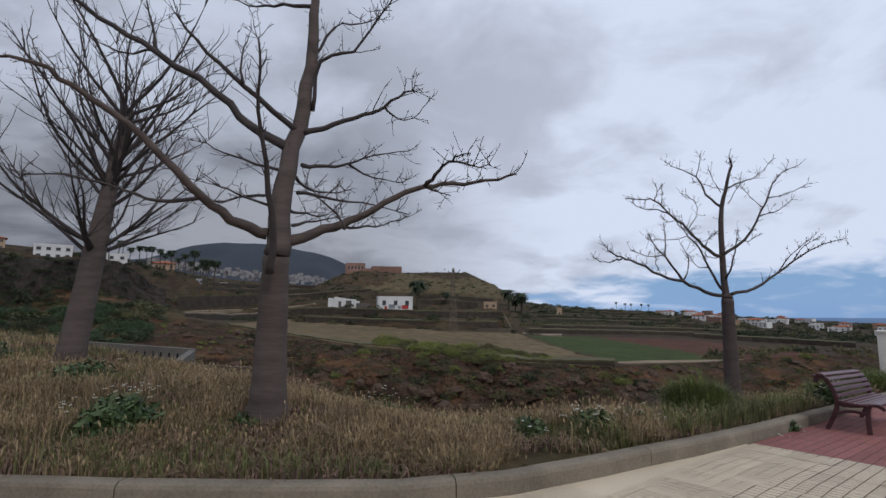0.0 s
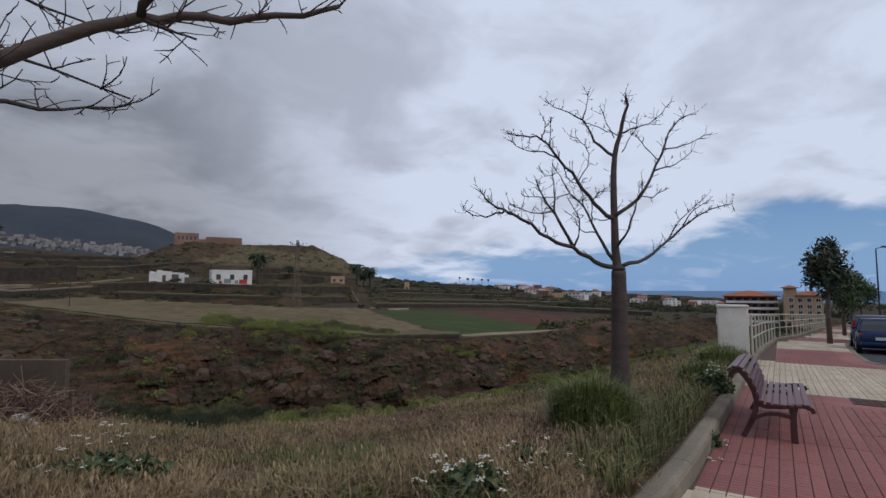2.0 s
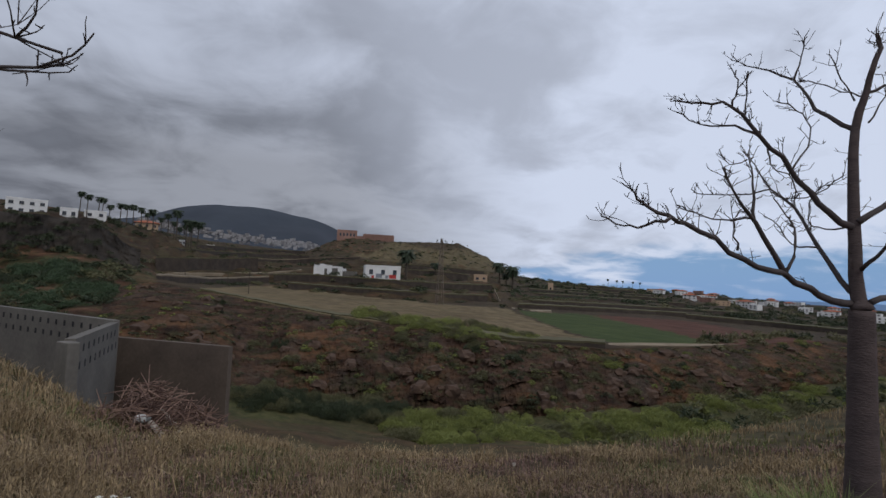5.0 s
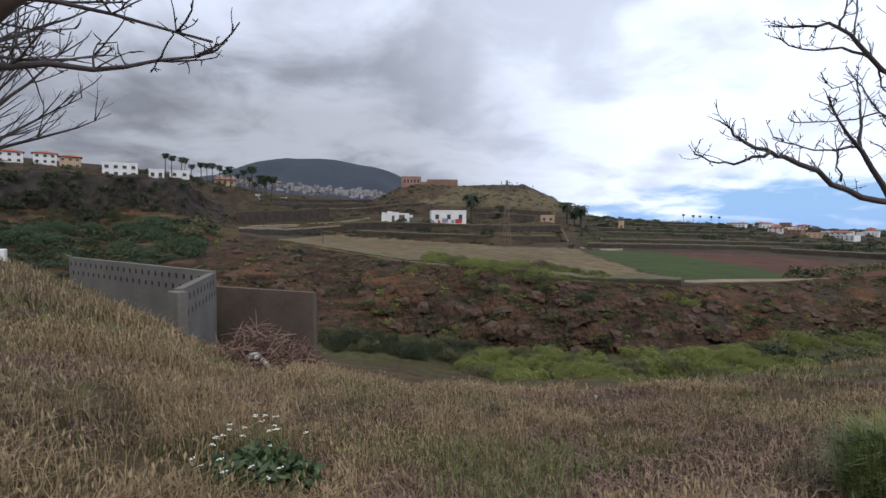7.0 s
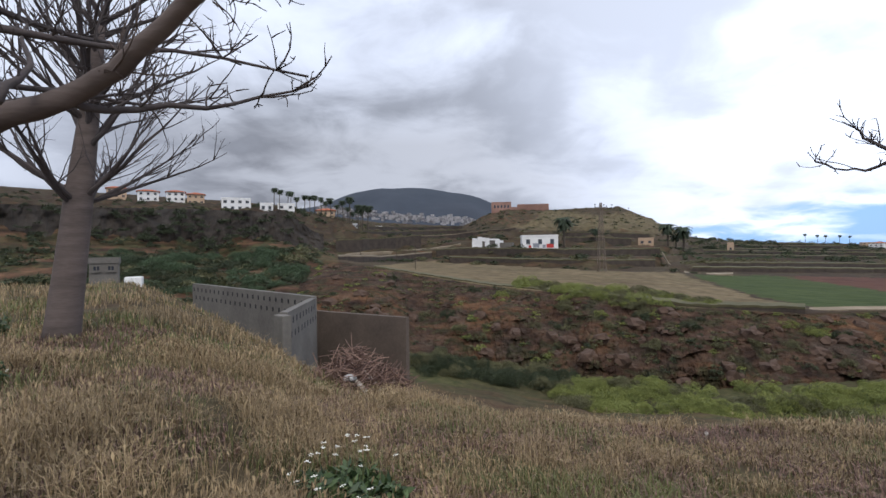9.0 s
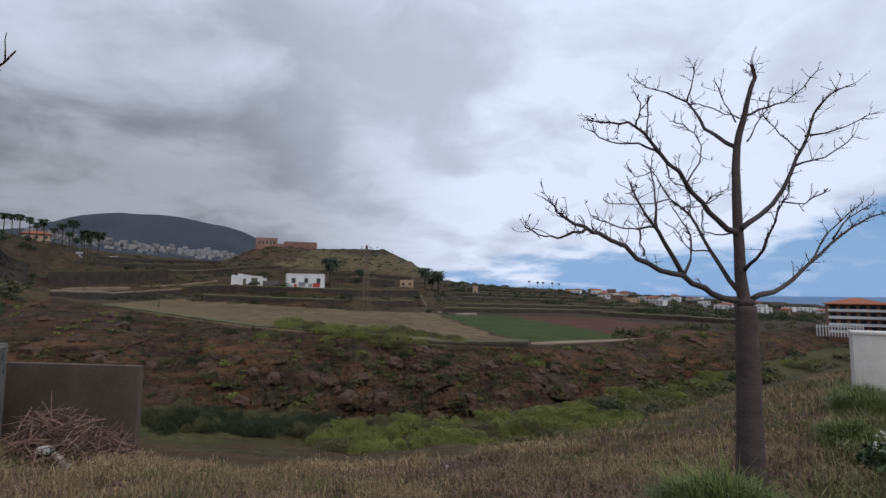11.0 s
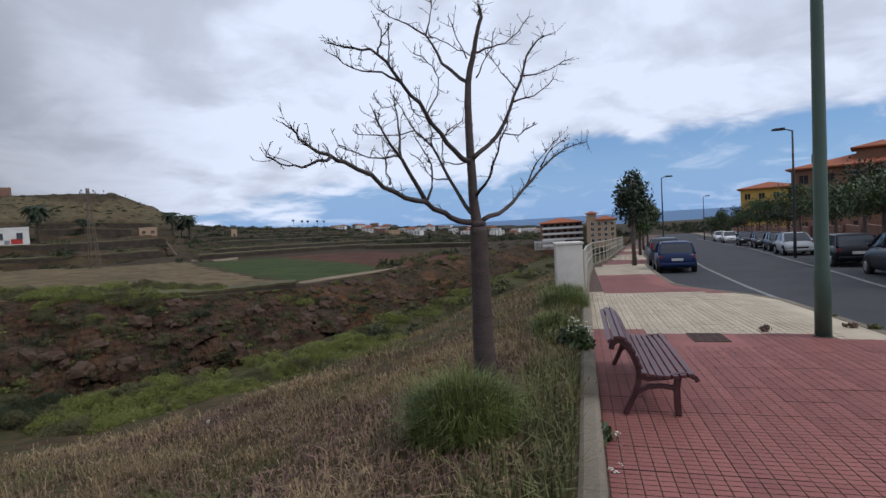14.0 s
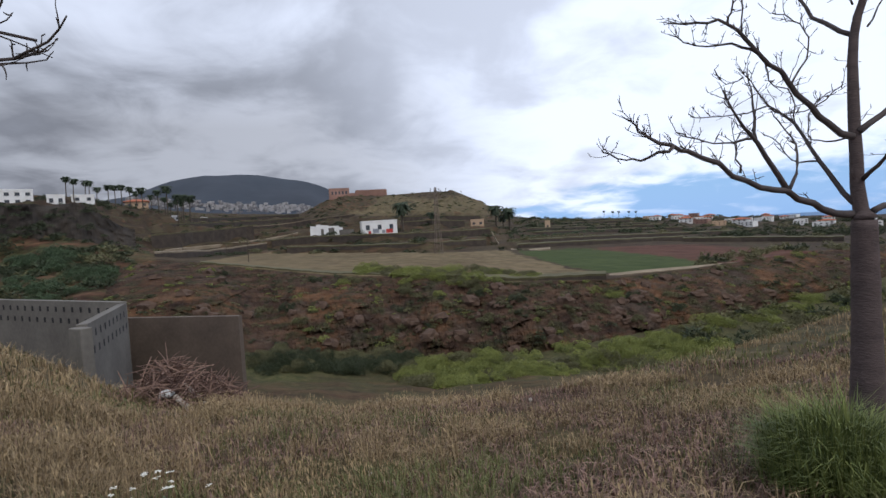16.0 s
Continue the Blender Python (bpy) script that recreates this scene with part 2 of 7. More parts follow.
class Mesh:
    """Gathers points and faces for one mesh."""

    def __init__(self):
        self.v, self.f = [], []

    def add(self, pts, faces):
        o = len(self.v)
        self.v += [tuple(p) for p in pts]
        self.f += [tuple(i + o for i in f) for f in faces]
        return self

    def box(self, x0, x1, y0, y1, z0, z1, m=None):
        pts = [Vector((x, y, z)) for z in (z0, z1) for y in (y0, y1) for x in (x0, x1)]
        if m is not None:
            pts = [m @ p for p in pts]
        return self.add(pts, [(0, 2, 3, 1), (4, 5, 7, 6), (0, 1, 5, 4), (2, 6, 7, 3), (0, 4, 6, 2), (1, 3, 7, 5)])

    def prism(self, outline, x0, x1, m=None):
        """A side outline of (y, z), drawn from x0 to x1."""
        n = len(outline)
        pts = [Vector((x, y, z)) for x in (x0, x1) for y, z in outline]
        if m is not None:
            pts = [m @ p for p in pts]
        return self.add(pts, [tuple(range(n))[::-1], tuple(range(n, 2 * n))] + [(i, (i + 1) % n, n + (i + 1) % n, n + i) for i in range(n)])

    def tube(self, pts, radii, sides=6, cap=True):
        pts = [Vector(p) for p in pts]
        o, n = len(self.v), len(pts)
        ref = Vector((0.31, 0.57, 0.76))
        for i, p in enumerate(pts):
            d = (pts[min(i + 1, n - 1)] - pts[max(i - 1, 0)]).normalized()
            a = d.cross(ref if abs(d.dot(ref)) < 0.95 else Vector((1, 0, 0))).normalized()
            b = d.cross(a)
            for k in range(sides):
                t = 2 * math.pi * k / sides
                self.v.append(tuple(p + (a * math.cos(t) + b * math.sin(t)) * radii[i]))
        for i in range(n - 1):
            for k in range(sides):
                k2 = (k + 1) % sides
                self.f.append((o + i * sides + k, o + i * sides + k2, o + (i + 1) * sides + k2, o + (i + 1) * sides + k))
        if cap:
            self.f.append(tuple(range(o, o + sides))[::-1])
            self.f.append(tuple(range(o + (n - 1) * sides, o + n * sides)))
        return self

    def data(self, name, mat, smooth=False):
        me = bpy.data.meshes.new(name)
        me.from_pydata(self.v, [], self.f)
        me.materials.append(mat)
        if smooth:
            me.polygons.foreach_set("use_smooth", [True] * len(me.polygons))
        me.update()
        return me


def link(name, me, parent=None, label="", category="", group="", kind="", at=None):
    ob = new(name, me)
    if parent is not None:
        ob.parent = parent
    if at is not None:
        ob.matrix_basis = at
    return tagged(ob, label, category, group, kind)


def part(name, mb, mat, parent, label="", smooth=False, bevel=0.0):
    ob = link(name, mb.data(name, mat, smooth), parent, label)
    if bevel:
        b = ob.modifiers.new("edge", "BEVEL")
        b.width, b.segments, b.limit_method = bevel, 2, "ANGLE"
    return ob


def thing(name, m, label, category, group="", kind=""):
    ob = link(name, None, None, label, category, group, kind, at=m)
    ob.empty_display_size = 0.2
    return ob


# ---- plan: s along the street towards the sea, w across it towards the ravine ----
ANG = radians(39.0)
UX, UY = math.cos(ANG), math.sin(ANG)


def to_world(s, w):
    return s * UX - w * UY, s * UY + w * UX


def to_plan(x, y):
    return x * UX + y * UY, -x * UY + y * UX


def pave_z(s):
    if s < 2.9:
        return 0.14
    if s < 4.9:
        return 0.14 - 0.01 * (s - 2.9) ** 2
    return -0.04 * (s - 7.4) if s < 260 else -0.04 * 252.6 - 0.015 * (s - 260)


def street(s, w, dz=0.0):
    x, y = to_world(s, w)
    return Vector((x, y, pave_z(s) + dz))


def plan_pose(s, w, dz=0.0, turn=0.0, pitch=True):
    """Axes at a spot on the street: x along it, y towards the ravine; on its slope if pitch."""
    x, y = to_world(s, w)
    m = Matrix.Translation((x, y, pave_z(s) + dz)) @ Matrix.Rotation(ANG, 4, "Z")
    if pitch and s > 4:
        m = m @ Matrix.Rotation(0.04, 4, "Y")
    return m @ Matrix.Rotation(radians(turn), 4, "Z")


def lerp_list(x, table):
    if x <= table[0][0]:
        return table[0][1]
    for (a, p), (b, q) in zip(table, table[1:]):
        if x <= b:
            return p + (q - p) * (x - a) / (b - a)
    return table[-1][1]


# the kerb's pavement side, as w over s; the kerb swings away from the street at its upper end
KERB = [(-9.0, 11.2), (-4.0, 7.0), (-0.9, 4.1), (0.3, 3.0), (1.3, 2.2), (2.1, 1.84), (3.0, 1.66), (4.3, 1.48), (5.6, 1.42), (7.5, 1.41), (17, 1.37), (22, 1.25), (28, 0.95), (33, 0.1), (40, -0.7), (60, -3.0), (100, -8), (200, -22)]
# the pavement's road side
EDGE = [(-9, -2.7), (15.2, -2.6), (18.3, -1.1), (22, -1.15), (28, -1.45), (33, -2.1), (40, -2.6), (60, -4.9), (100, -10.4), (200, -26)]
# the far edge of the road
FAR_EDGE = [(-9, -8.0), (10, -8.2), (18, -8.4), (24, -9.3), (30, -10.2), (44, -12.7), (61, -14.9), (100, -20), (200, -36)]

# ---- terrain ----
EYE_X, EYE_Y, EYE_Z = 0.95, 2.82, 1.8
# each line: (azimuth, distance, elevation seen from the kerb), from near to far
BANK = [(-100, 40, -1.0), (-60, 30, -2), (-48, 26, -2.0), (-41, 18, -5.6), (-36, 14, -9.0), (-32, 12, -11.7), (-24, 9.5, -14.6), (-11, 8.3, -17), (0, 8.3, -17.5), (10, 8.6, -17), (20, 10, -15), (30, 12.5, -12.3), (40, 18, -8.7), (47, 22, -7.1), (51, 40, -5)]
BED_NEAR = [(-100, 60, -3), (-48, 52, -7), (-40, 46, -8), (-32, 38, -11.5), (-24, 35, -13.5), (-11, 35, -15.4), (0, 36, -16.6), (10, 36, -16.4), (20, 40, -15.6), (30, 48, -13.2), (40, 72, -9.2), (47, 100, -6.4), (51, 130, -5)]
FOOT = [(-100, 80, -1), (-48, 66, -4), (-40, 60, -5), (-32, 46, -9.5), (-24, 42, -11), (-11, 45, -12.2), (0, 43, -14.2), (10, 43, -14.1), (20, 47, -12.3), (30, 60, -10.2), (40, 88, -7.0), (47, 125, -4.7), (51, 150, -4)]
RIM = [(-100, 100, 1.5), (-48, 104, 1.2), (-40, 104, 0.1), (-32, 86, -0.3), (-25, 78, -1.4), (-17, 70, -2.9), (-11, 64, -3.9), (-6.4, 60, -4.5), (0, 57, -5.2), (6, 56, -5.8), (11, 57, -6.1), (19, 60, -6.2), (29, 76, -5.2), (36, 96, -4.1), (42, 126, -3.5), (47, 165, -3.0), (51, 190, -3)]
BACK = [(-100, 118, 5), (-48, 120, 4.6), (-40, 118, 4.9), (-33, 112, 1.5), (-26, 125, -0.6), (-11, 108, -1.5), (0, 96, -2.2), (6, 97, -2.4), (10, 105, -2.5), (20, 160, -1.9), (29, 165, -2.5), (36, 190, -2.6), (42, 220, -2.5), (47, 240, -2.4), (51, 260, -2.4)]
HOUSES = [(-100, 170, 6), (-48, 165, 5.0), (-40, 165, 5.1), (-34.8, 165, 5.1), (-31.5, 165, 4.6), (-28, 165, 3.9), (-24, 160, 2.0), (-19, 150, 1.0), (-11, 140, 0.75), (-5, 134, 0.8), (0, 140, 0.65), (7, 165, 0.35), (10, 190, 0.0), (20, 250, -0.7), (30, 300, -1.2), (40, 330, -1.8), (47, 330, -2.2), (51, 330, -2.3)]
CREST = [(-100, 420, 7), (-48, 420, 6.0), (-40, 420, 5.7), (-34, 420, 5.3), (-30, 420, 4.4), (-24, 420, 3.5), (-14, 400, 2.9), (-11, 365, 4.3), (-9, 360, 4.8), (-4, 355, 4.5), (0, 355, 4.6), (3, 350, 4.65), (6, 340, 3.3), (8, 335, 2.2), (10, 330, 1.15), (15, 400, 0.62), (20, 450, 0.35), (26, 520, 0.15), (36, 620, -0.45), (47, 700, -1.0), (51, 720, -1.1)]
RINGS = [BANK, BED_NEAR, FOOT, RIM, BACK, HOUSES, CREST]


def ring_at(table, az):
    d = lerp_list(az, [(a, d) for a, d, _ in table])
    return d, EYE_Z + d * math.tan(radians(lerp_list(az, [(a, e) for a, _, e in table])))


def smooth(a, b, x):
    t = min(1.0, max(0.0, (x - a) / (b - a)))
    return t * t * (3 - 2 * t)


# patches of the far slopes: outlines as (azimuth, elevation) from the kerb
DRY_FIELD = [(-25, -1.6), (-18, -1.0), (-8, -1.6), (1.4, -2.2), (7.5, -2.1), (11, -3.4), (15, -4.8), (19.4, -5.7), (10, -6.0), (1.3, -5.1), (-11, -4.0), (-18, -2.9)]
GREEN_FIELD = [(9.8, -2.7), (16.7, -2.7), (27.2, -4.3), (29.2, -4.9), (21.5, -5.6), (19.4, -5.5), (14.5, -4.5)]
RED_FIELD = [(17.2, -2.75), (26.6, -2.8), (34.5, -3.5), (41, -4.2), (30, -4.9), (29.2, -4.85), (27.2, -4.3)]
HILL_GRASS = [(-9, 2.6), (-7, 3.9), (-4, 4.5), (1, 3.7), (4, 3.9), (9, 2.0), (6.5, 1.5), (1, 2.2), (-4, 2.2)]
HILL_ROCK = [(-13, 3.4), (-10.4, 4.9), (-7.5, 4.5), (-5.2, 3.9), (-7, 3.1), (-11, 2.8)]


def inside(px, py, poly):
    hit = False
    for (ax, ay), (bx, by) in zip(poly, poly[1:] + poly[:1]):
        if (ay > py) != (by > py) and px < ax + (bx - ax) * (py - ay) / (by - ay):
            hit = not hit
    return hit


ring_cache = {}


def profile(az):
    key = round(az * 4)
    if key not in ring_cache:
        ring_cache[key] = [ring_at(t, key / 4) for t in RINGS]
    return ring_cache[key]


def land(x, y):
    """Height, and weights of rock, green, dry field and ploughed field."""
    s, w = to_plan(x, y)
    dx, dy = x - EYE_X, y - EYE_Y
    d, az = math.hypot(dx, dy), math.degrees(math.atan2(dx, dy))
    inner, outer = lerp_list(s, KERB) + 0.1, lerp_list(s, FAR_EDGE)
    base = pave_z(s)
    if az < -100 or az > 51:
        az_c = -100 if az < -100 or az > 155 else 51
    else:
        az_c = az
    prof = profile(az_c)
    n1 = noise.noise((x * 0.11, y * 0.11, 0.3))
    n2 = noise.noise((x * 0.45, y * 0.45, 1.7))
    n3 = noise.noise((x * 1.4, y * 1.4, 4.1))
    rock = green = dry = plough = red = 0.0
    z0 = base + 0.12 + 0.16 * smooth(0.5, -3.0, x)
    knots = [(0.0, z0), (prof[0][0], prof[0][1] - 0.22)] + list(prof[1:])
    if d >= knots[-1][0]:
        kd, kz = knots[-1]
        z = kz - (d - kd) * 0.12
    else:
        for i in range(len(knots) - 1):
            if d < knots[i + 1][0]:
                (d0, za), (d1, zb) = knots[i], knots[i + 1]
                t = (d - d0) / (d1 - d0)
                break
        if i == 0:
            z = za + (zb - za) * (t * 0.75 + 0.25 * t * t)
        elif i == 3:
            # earth behind the rock face, which is a surface of its own
            z = za + (zb - za) * t - 2.6 * math.sin(math.pi * min(1, max(0, t))) ** 0.7 * smooth(-34, -28, az)
            rock = smooth(0.0, 0.06, t) * smooth(1.03, 0.96, t)
        elif i >= 5 and az < 8 or i == 4 and az < -28:
            # terraced slopes
            z = za + (zb - za) * t
            if i >= 5:
                h = 2.4 + 0.8 * n1
                k = math.floor(z / h)
                z = (k + smooth(0.72, 1.0, z / h - k)) * h * 0.9 + z * 0.1
                rock = 0.75 * smooth(0.6, 0.8, z / h - k) * smooth(1.0, 0.95, z / h - k)
            else:
                rock = smooth(0, 0.1, t)
        else:
            z = za + (zb - za) * t
        if i == 1:
            rock = 0.35 * smooth(0.1, 0.3, t)
            z += (zb - za) * 0.10 * math.sin(t * math.pi)
            green = smooth(0.75, 1.0, t) * 0.3
        if i == 2:
            green = 0.35
        if i in (5, 6) and az <= -28:
            plough = 0.8
        if i >= 4 and az > -28:
            plough = 0.7 + 0.4 * n1
            el = math.degrees(math.atan2(z - EYE_Z, d)) + 0.10 * n2
            ae = az + 0.5 * n2
            if i == 4 and inside(ae, el, DRY_FIELD):
                dry, plough = 0.85 + 0.5 * n1 + 0.3 * n2, 0.0
            elif i <= 5 and inside(ae, el, GREEN_FIELD):
                green, plough = 1.0, 0.0
            elif i <= 5 and inside(ae, el, RED_FIELD):
                red = 1.0
            elif i == 6 and inside(ae, el, HILL_ROCK):
                rock = 1.0
            elif i == 6 and inside(ae, el, HILL_GRASS):
                dry, green, plough = 0.62 + 0.5 * n1, 0.12, 0.0
            elif az < 9:
                dry = 0.22 * smooth(0.0, 0.4, n1 + n2 * 0.6)
        if i >= 5 and az > 8:
            h = 1.6
            k = math.floor(z / h)
            z = (k + smooth(0.7, 1.0, z / h - k)) * h * 0.8 + z * 0.2
    if d < 12:
        z += 0.05 * n2 + 0.03 * n3
    elif d < 300:
        z += (0.35 * n1 + 0.2 * n2 + 0.07 * n3) * (0.4 + 1.4 * rock)
    # the bank meets the kerb, and the street cuts through
    if w < inner + 5:
        t = smooth(inner + 0.02, inner + 0.02 + 3.2, w)
        z = (base + 0.1) * (1 - t) + z * t
    if w < inner:
        z = base - 0.25
    if w < outer - 0.4:
        t = smooth(outer - 0.4, outer - 6, w)
        z = base - 0.25 + 0.2 * t
    if s > 215 and w < inner + 8:
        z = min(z, base - 0.3)
    return max(z, -24.0), rock, green, dry, plough, red


def height(x, y):
    return land(x, y)[0]


def polar(az, d):
    return EYE_X + d * math.sin(radians(az)), EYE_Y + d * math.cos(radians(az))


def build_ground():
    azs = list(np.arange(-75, -32, 0.5)) + list(np.arange(-32, 48, 0.28)) + list(np.arange(48, 80, 0.5)) + list(np.arange(80, 285, 3.0))
    ds = [0.05]
    while ds[-1] < 900:
        d = ds[-1]
        ds.append(d + (0.22 if d < 12 else 0.4 if d < 30 else 0.42 if d < 66 else 0.8 if d < 95 else 2.2 if d < 200 else 5 if d < 480 else 60))
    ds += [1600, 2600, 3900]
    rows = []
    for d in ds:
        for a in azs:
            x, y = polar(a, d)
            z, *k = land(x, y) if d < 1000 else (-24.0, 0, 0, 0, 0, 0)
            rows.append((x, y, z, *k))
    arr = np.array(rows)
    n, m = len(azs), len(ds)
    faces = [(i * n + j, (i + 1) * n + j, (i + 1) * n + (j + 1) % n, i * n + (j + 1) % n) for i in range(m - 1) for j in range(n)]
    me = bpy.data.meshes.new("ground")
    me.from_pydata(arr[:, :3].tolist(), [], faces)
    col = me.attributes.new("cover", "FLOAT_COLOR", "POINT")
    col.data.foreach_set("color", arr[:, 3:7].clip(0, 1).astype(np.float32).ravel())
    tilled = me.attributes.new("tilled", "FLOAT", "POINT")
    tilled.data.foreach_set("value", arr[:, 7].astype(np.float32))
    me.polygons.foreach_set("use_smooth", [True] * len(me.polygons))
    mat = bpy.data.materials.new("earth")
    mat.use_nodes = True
    nt = mat.node_tree
    N, L = nt.nodes.new, nt.links.new
    p = nt.nodes["Principled BSDF"]
    p.inputs["Roughness"].default_value, p.inputs["Specular IOR Level"].default_value = 0.95, 0.1
    at = N("ShaderNodeAttribute")
    at.attribute_name = "cover"
    sep = N("ShaderNodeSeparateColor")
    L(at.outputs["Color"], sep.inputs[0])
    co = N("ShaderNodeTexCoord").outputs["Object"]

    def nz(scale, detail=6, stretch=None):
        n = N("ShaderNodeTexNoise")
        n.inputs["Scale"].default_value, n.inputs["Detail"].default_value, n.inputs["Roughness"].default_value = scale, detail, 0.62
        if stretch:
            mp = N("ShaderNodeMapping")
            mp.inputs["Scale"].default_value = stretch
            L(co, mp.inputs[0])
            L(mp.outputs[0], n.inputs["Vector"])
        else:
            L(co, n.inputs["Vector"])
        return n.outputs[0]

    def ramp(v, *stops):
        r = N("ShaderNodeValToRGB")
        L(v, r.inputs[0])
        while len(r.color_ramp.elements) < len(stops):
            r.color_ramp.elements.new(0.5)
        for e, (pos, c) in zip(r.color_ramp.elements, stops):
            e.position, e.color = pos, (*c, 1)
        return r.outputs[0]

    def mix(f, a, b):
        n = N("ShaderNodeMix")
        n.data_type = "RGBA"
        L(f, n.inputs[0])
        L(a, n.inputs[6]), L(b, n.inputs[7])
        return n.outputs[2]

    grain, patch, strata = nz(1.1, 9), nz(0.16, 5), nz(0.5, 7, (0.35, 0.35, 2.6))
    soil = ramp(grain, (0.32, (0.03, 0.02, 0.015)), (0.55, (0.062, 0.038, 0.026)), (0.72, (0.13, 0.088, 0.055)))
    tuft = ramp(nz(2.3, 6), (0.35, (0.035, 0.038, 0.017)), (0.65, (0.125, 0.105, 0.05)))
    soil = mix(ramp(patch, (0.4, (0.25, 0.25, 0.25)), (0.62, (0.85, 0.85, 0.85))), soil, tuft)
    stone = ramp(strata, (0.3, (0.016, 0.011, 0.009)), (0.46, (0.06, 0.034, 0.022)), (0.60, (0.125, 0.068, 0.04)), (0.78, (0.21, 0.125, 0.072)))
    scrub = ramp(nz(0.7, 7), (0.42, (0.02, 0.023, 0.011)), (0.62, (0.075, 0.075, 0.032)))
    stone = mix(ramp(nz(0.33, 6), (0.44, (0, 0, 0)), (0.58, (0.85, 0.85, 0.85))), stone, scrub)
    leafy = ramp(nz(0.8, 7, (0.25, 1.5, 1)), (0.35, (0.026, 0.04, 0.013)), (0.7, (0.07, 0.09, 0.028)))
    straw = ramp(nz(0.5, 8), (0.35, (0.105, 0.078, 0.043)), (0.7, (0.20, 0.152, 0.088)))
    till = ramp(nz(0.35, 7), (0.35, (0.02, 0.015, 0.012)), (0.52, (0.045, 0.029, 0.021)), (0.66, (0.05, 0.046, 0.024)), (0.8, (0.10, 0.085, 0.045)))
    c = mix(at.outputs["Alpha"], soil, till)
    at2 = N("ShaderNodeAttribute")
    at2.attribute_name = "tilled"
    c = mix(at2.outputs["Fac"], c, ramp(nz(0.5, 6, (0.3, 1.6, 1)), (0.35, (0.055, 0.026, 0.018)), (0.68, (0.12, 0.055, 0.038))))
    c = mix(sep.outputs[2], c, straw)
    c = mix(sep.outputs[1], c, leafy)
    c = mix(sep.outputs[0], c, stone)
    L(c, p.inputs["Base Color"])
    bp = N("ShaderNodeBump")
    bp.inputs["Strength"].default_value, bp.inputs["Distance"].default_value = 1.0, 0.5
    L(strata, bp.inputs["Height"])
    L(bp.outputs[0], p.inputs["Normal"])
    me.materials.append(mat)
    link("ground", me, None, "brown volcanic earth, rocky ravine and terraced fields", "ground", kind="structure")


build_ground()

# ---- street ----


def strip(name, left, right, s0, s1, step, dz, mat, label, category, thick=0.2):
    """A paved strip between two lines of w over s."""
    mb = Mesh()
    n = int((s1 - s0) / step) + 1
    tops = []
    for i in range(n + 1):
        s = s0 + (s1 - s0) * i / n
        tops.append((street(s, lerp_list(s, left), dz), street(s, lerp_list(s, right), dz)))
    pts = [p for pair in tops for p in pair] + [p - Vector((0, 0, thick)) for pair in tops for p in pair]
    k = 2 * (n + 1)
    faces = []
    for i in range(n):
        a = 2 * i
        faces += [(a, a + 1, a + 3, a + 2), (k + a, k + a + 2, k + a + 3, k + a + 1), (a, a + 2, k + a + 2, k + a), (a + 1, k + a + 1, k + a + 3, a + 3)]
    mb.add(pts, faces)
    return link(name, mb.data(name, mat), None, label, category, kind="structure")


def shifted(table, by):
    return [(a, b + by) for a, b in table]


road = strip("road", shifted(EDGE, -0.02), FAR_EDGE, -9, 215, 2, -0.13, M["asphalt"], "dark grey worn asphalt road running downhill", "road")
strip("pavement", KERB, EDGE, -9, 200, 1, -0.008, M["joint"], "pavement of red and cream ribbed tiles", "pavement", 0.25)
strip("pavement", shifted(FAR_EDGE, -0.12), shifted(FAR_EDGE, -3.2), -9, 200, 2, 0.0, M["kerb"], "grey concrete pavement on the houses' side", "pavement", 0.2)
strip("trim", [(a, b + 0.0) for a, b in FAR_EDGE], shifted(FAR_EDGE, -0.118), -9, 200, 2, 0.02, M["kerb"], "pale concrete kerb beside the road", "kerb", 0.3)
PARK = [(10, -5.2), (17.8, -5.75), (22.2, -6.6), (30, -7.95), (44, -10.4), (61, -12.5), (100, -17.5)]
strip("trim", PARK, shifted(PARK, -0.13), 10, 95, 1.5, -0.124, M["paint_line"], "worn pale line along the parking bays", "road line", 0.004)
LINE = [(12, -2.75), (15.7, -2.75), (19, -2.9), (26.6, -3.5), (40, -5.0), (60, -7.4), (100, -13)]
strip("trim", LINE, shifted(LINE, -0.12), 14, 90, 1.5, -0.124, M["paint_line"], "worn white line painted along the road", "road line", 0.004)


strip("pavement", KERB, shifted(KERB, -0.75), -5, 5.3, 0.3, -0.004, M["white"], "cream mortar edging beside the kerb", "pavement", 0.01)


for a, c, mt in ((-3, 5.0, "white"), (5.0, 10.6, "red"), (10.6, 16.2, "white"), (16.2, 22.2, "red"), (22.2, 28.6, "white"), (28.6, 33, "red"), (33, 40.6, "white"), (40.6, 46, "red"), (46, 52, "white"), (52, 60, "red")):
    strip("pavement", shifted(EDGE, 0.62), shifted(EDGE, 0.14), a, c, 0.5, -0.004, M[mt], "cut tiles along the pavement's edge", "pavement", 0.01)
strip("trim", shifted(EDGE, 0.14), EDGE, -9, 120, 1, 0.004, M["kerb"], "pale concrete kerb along the road", "kerb", 0.3)


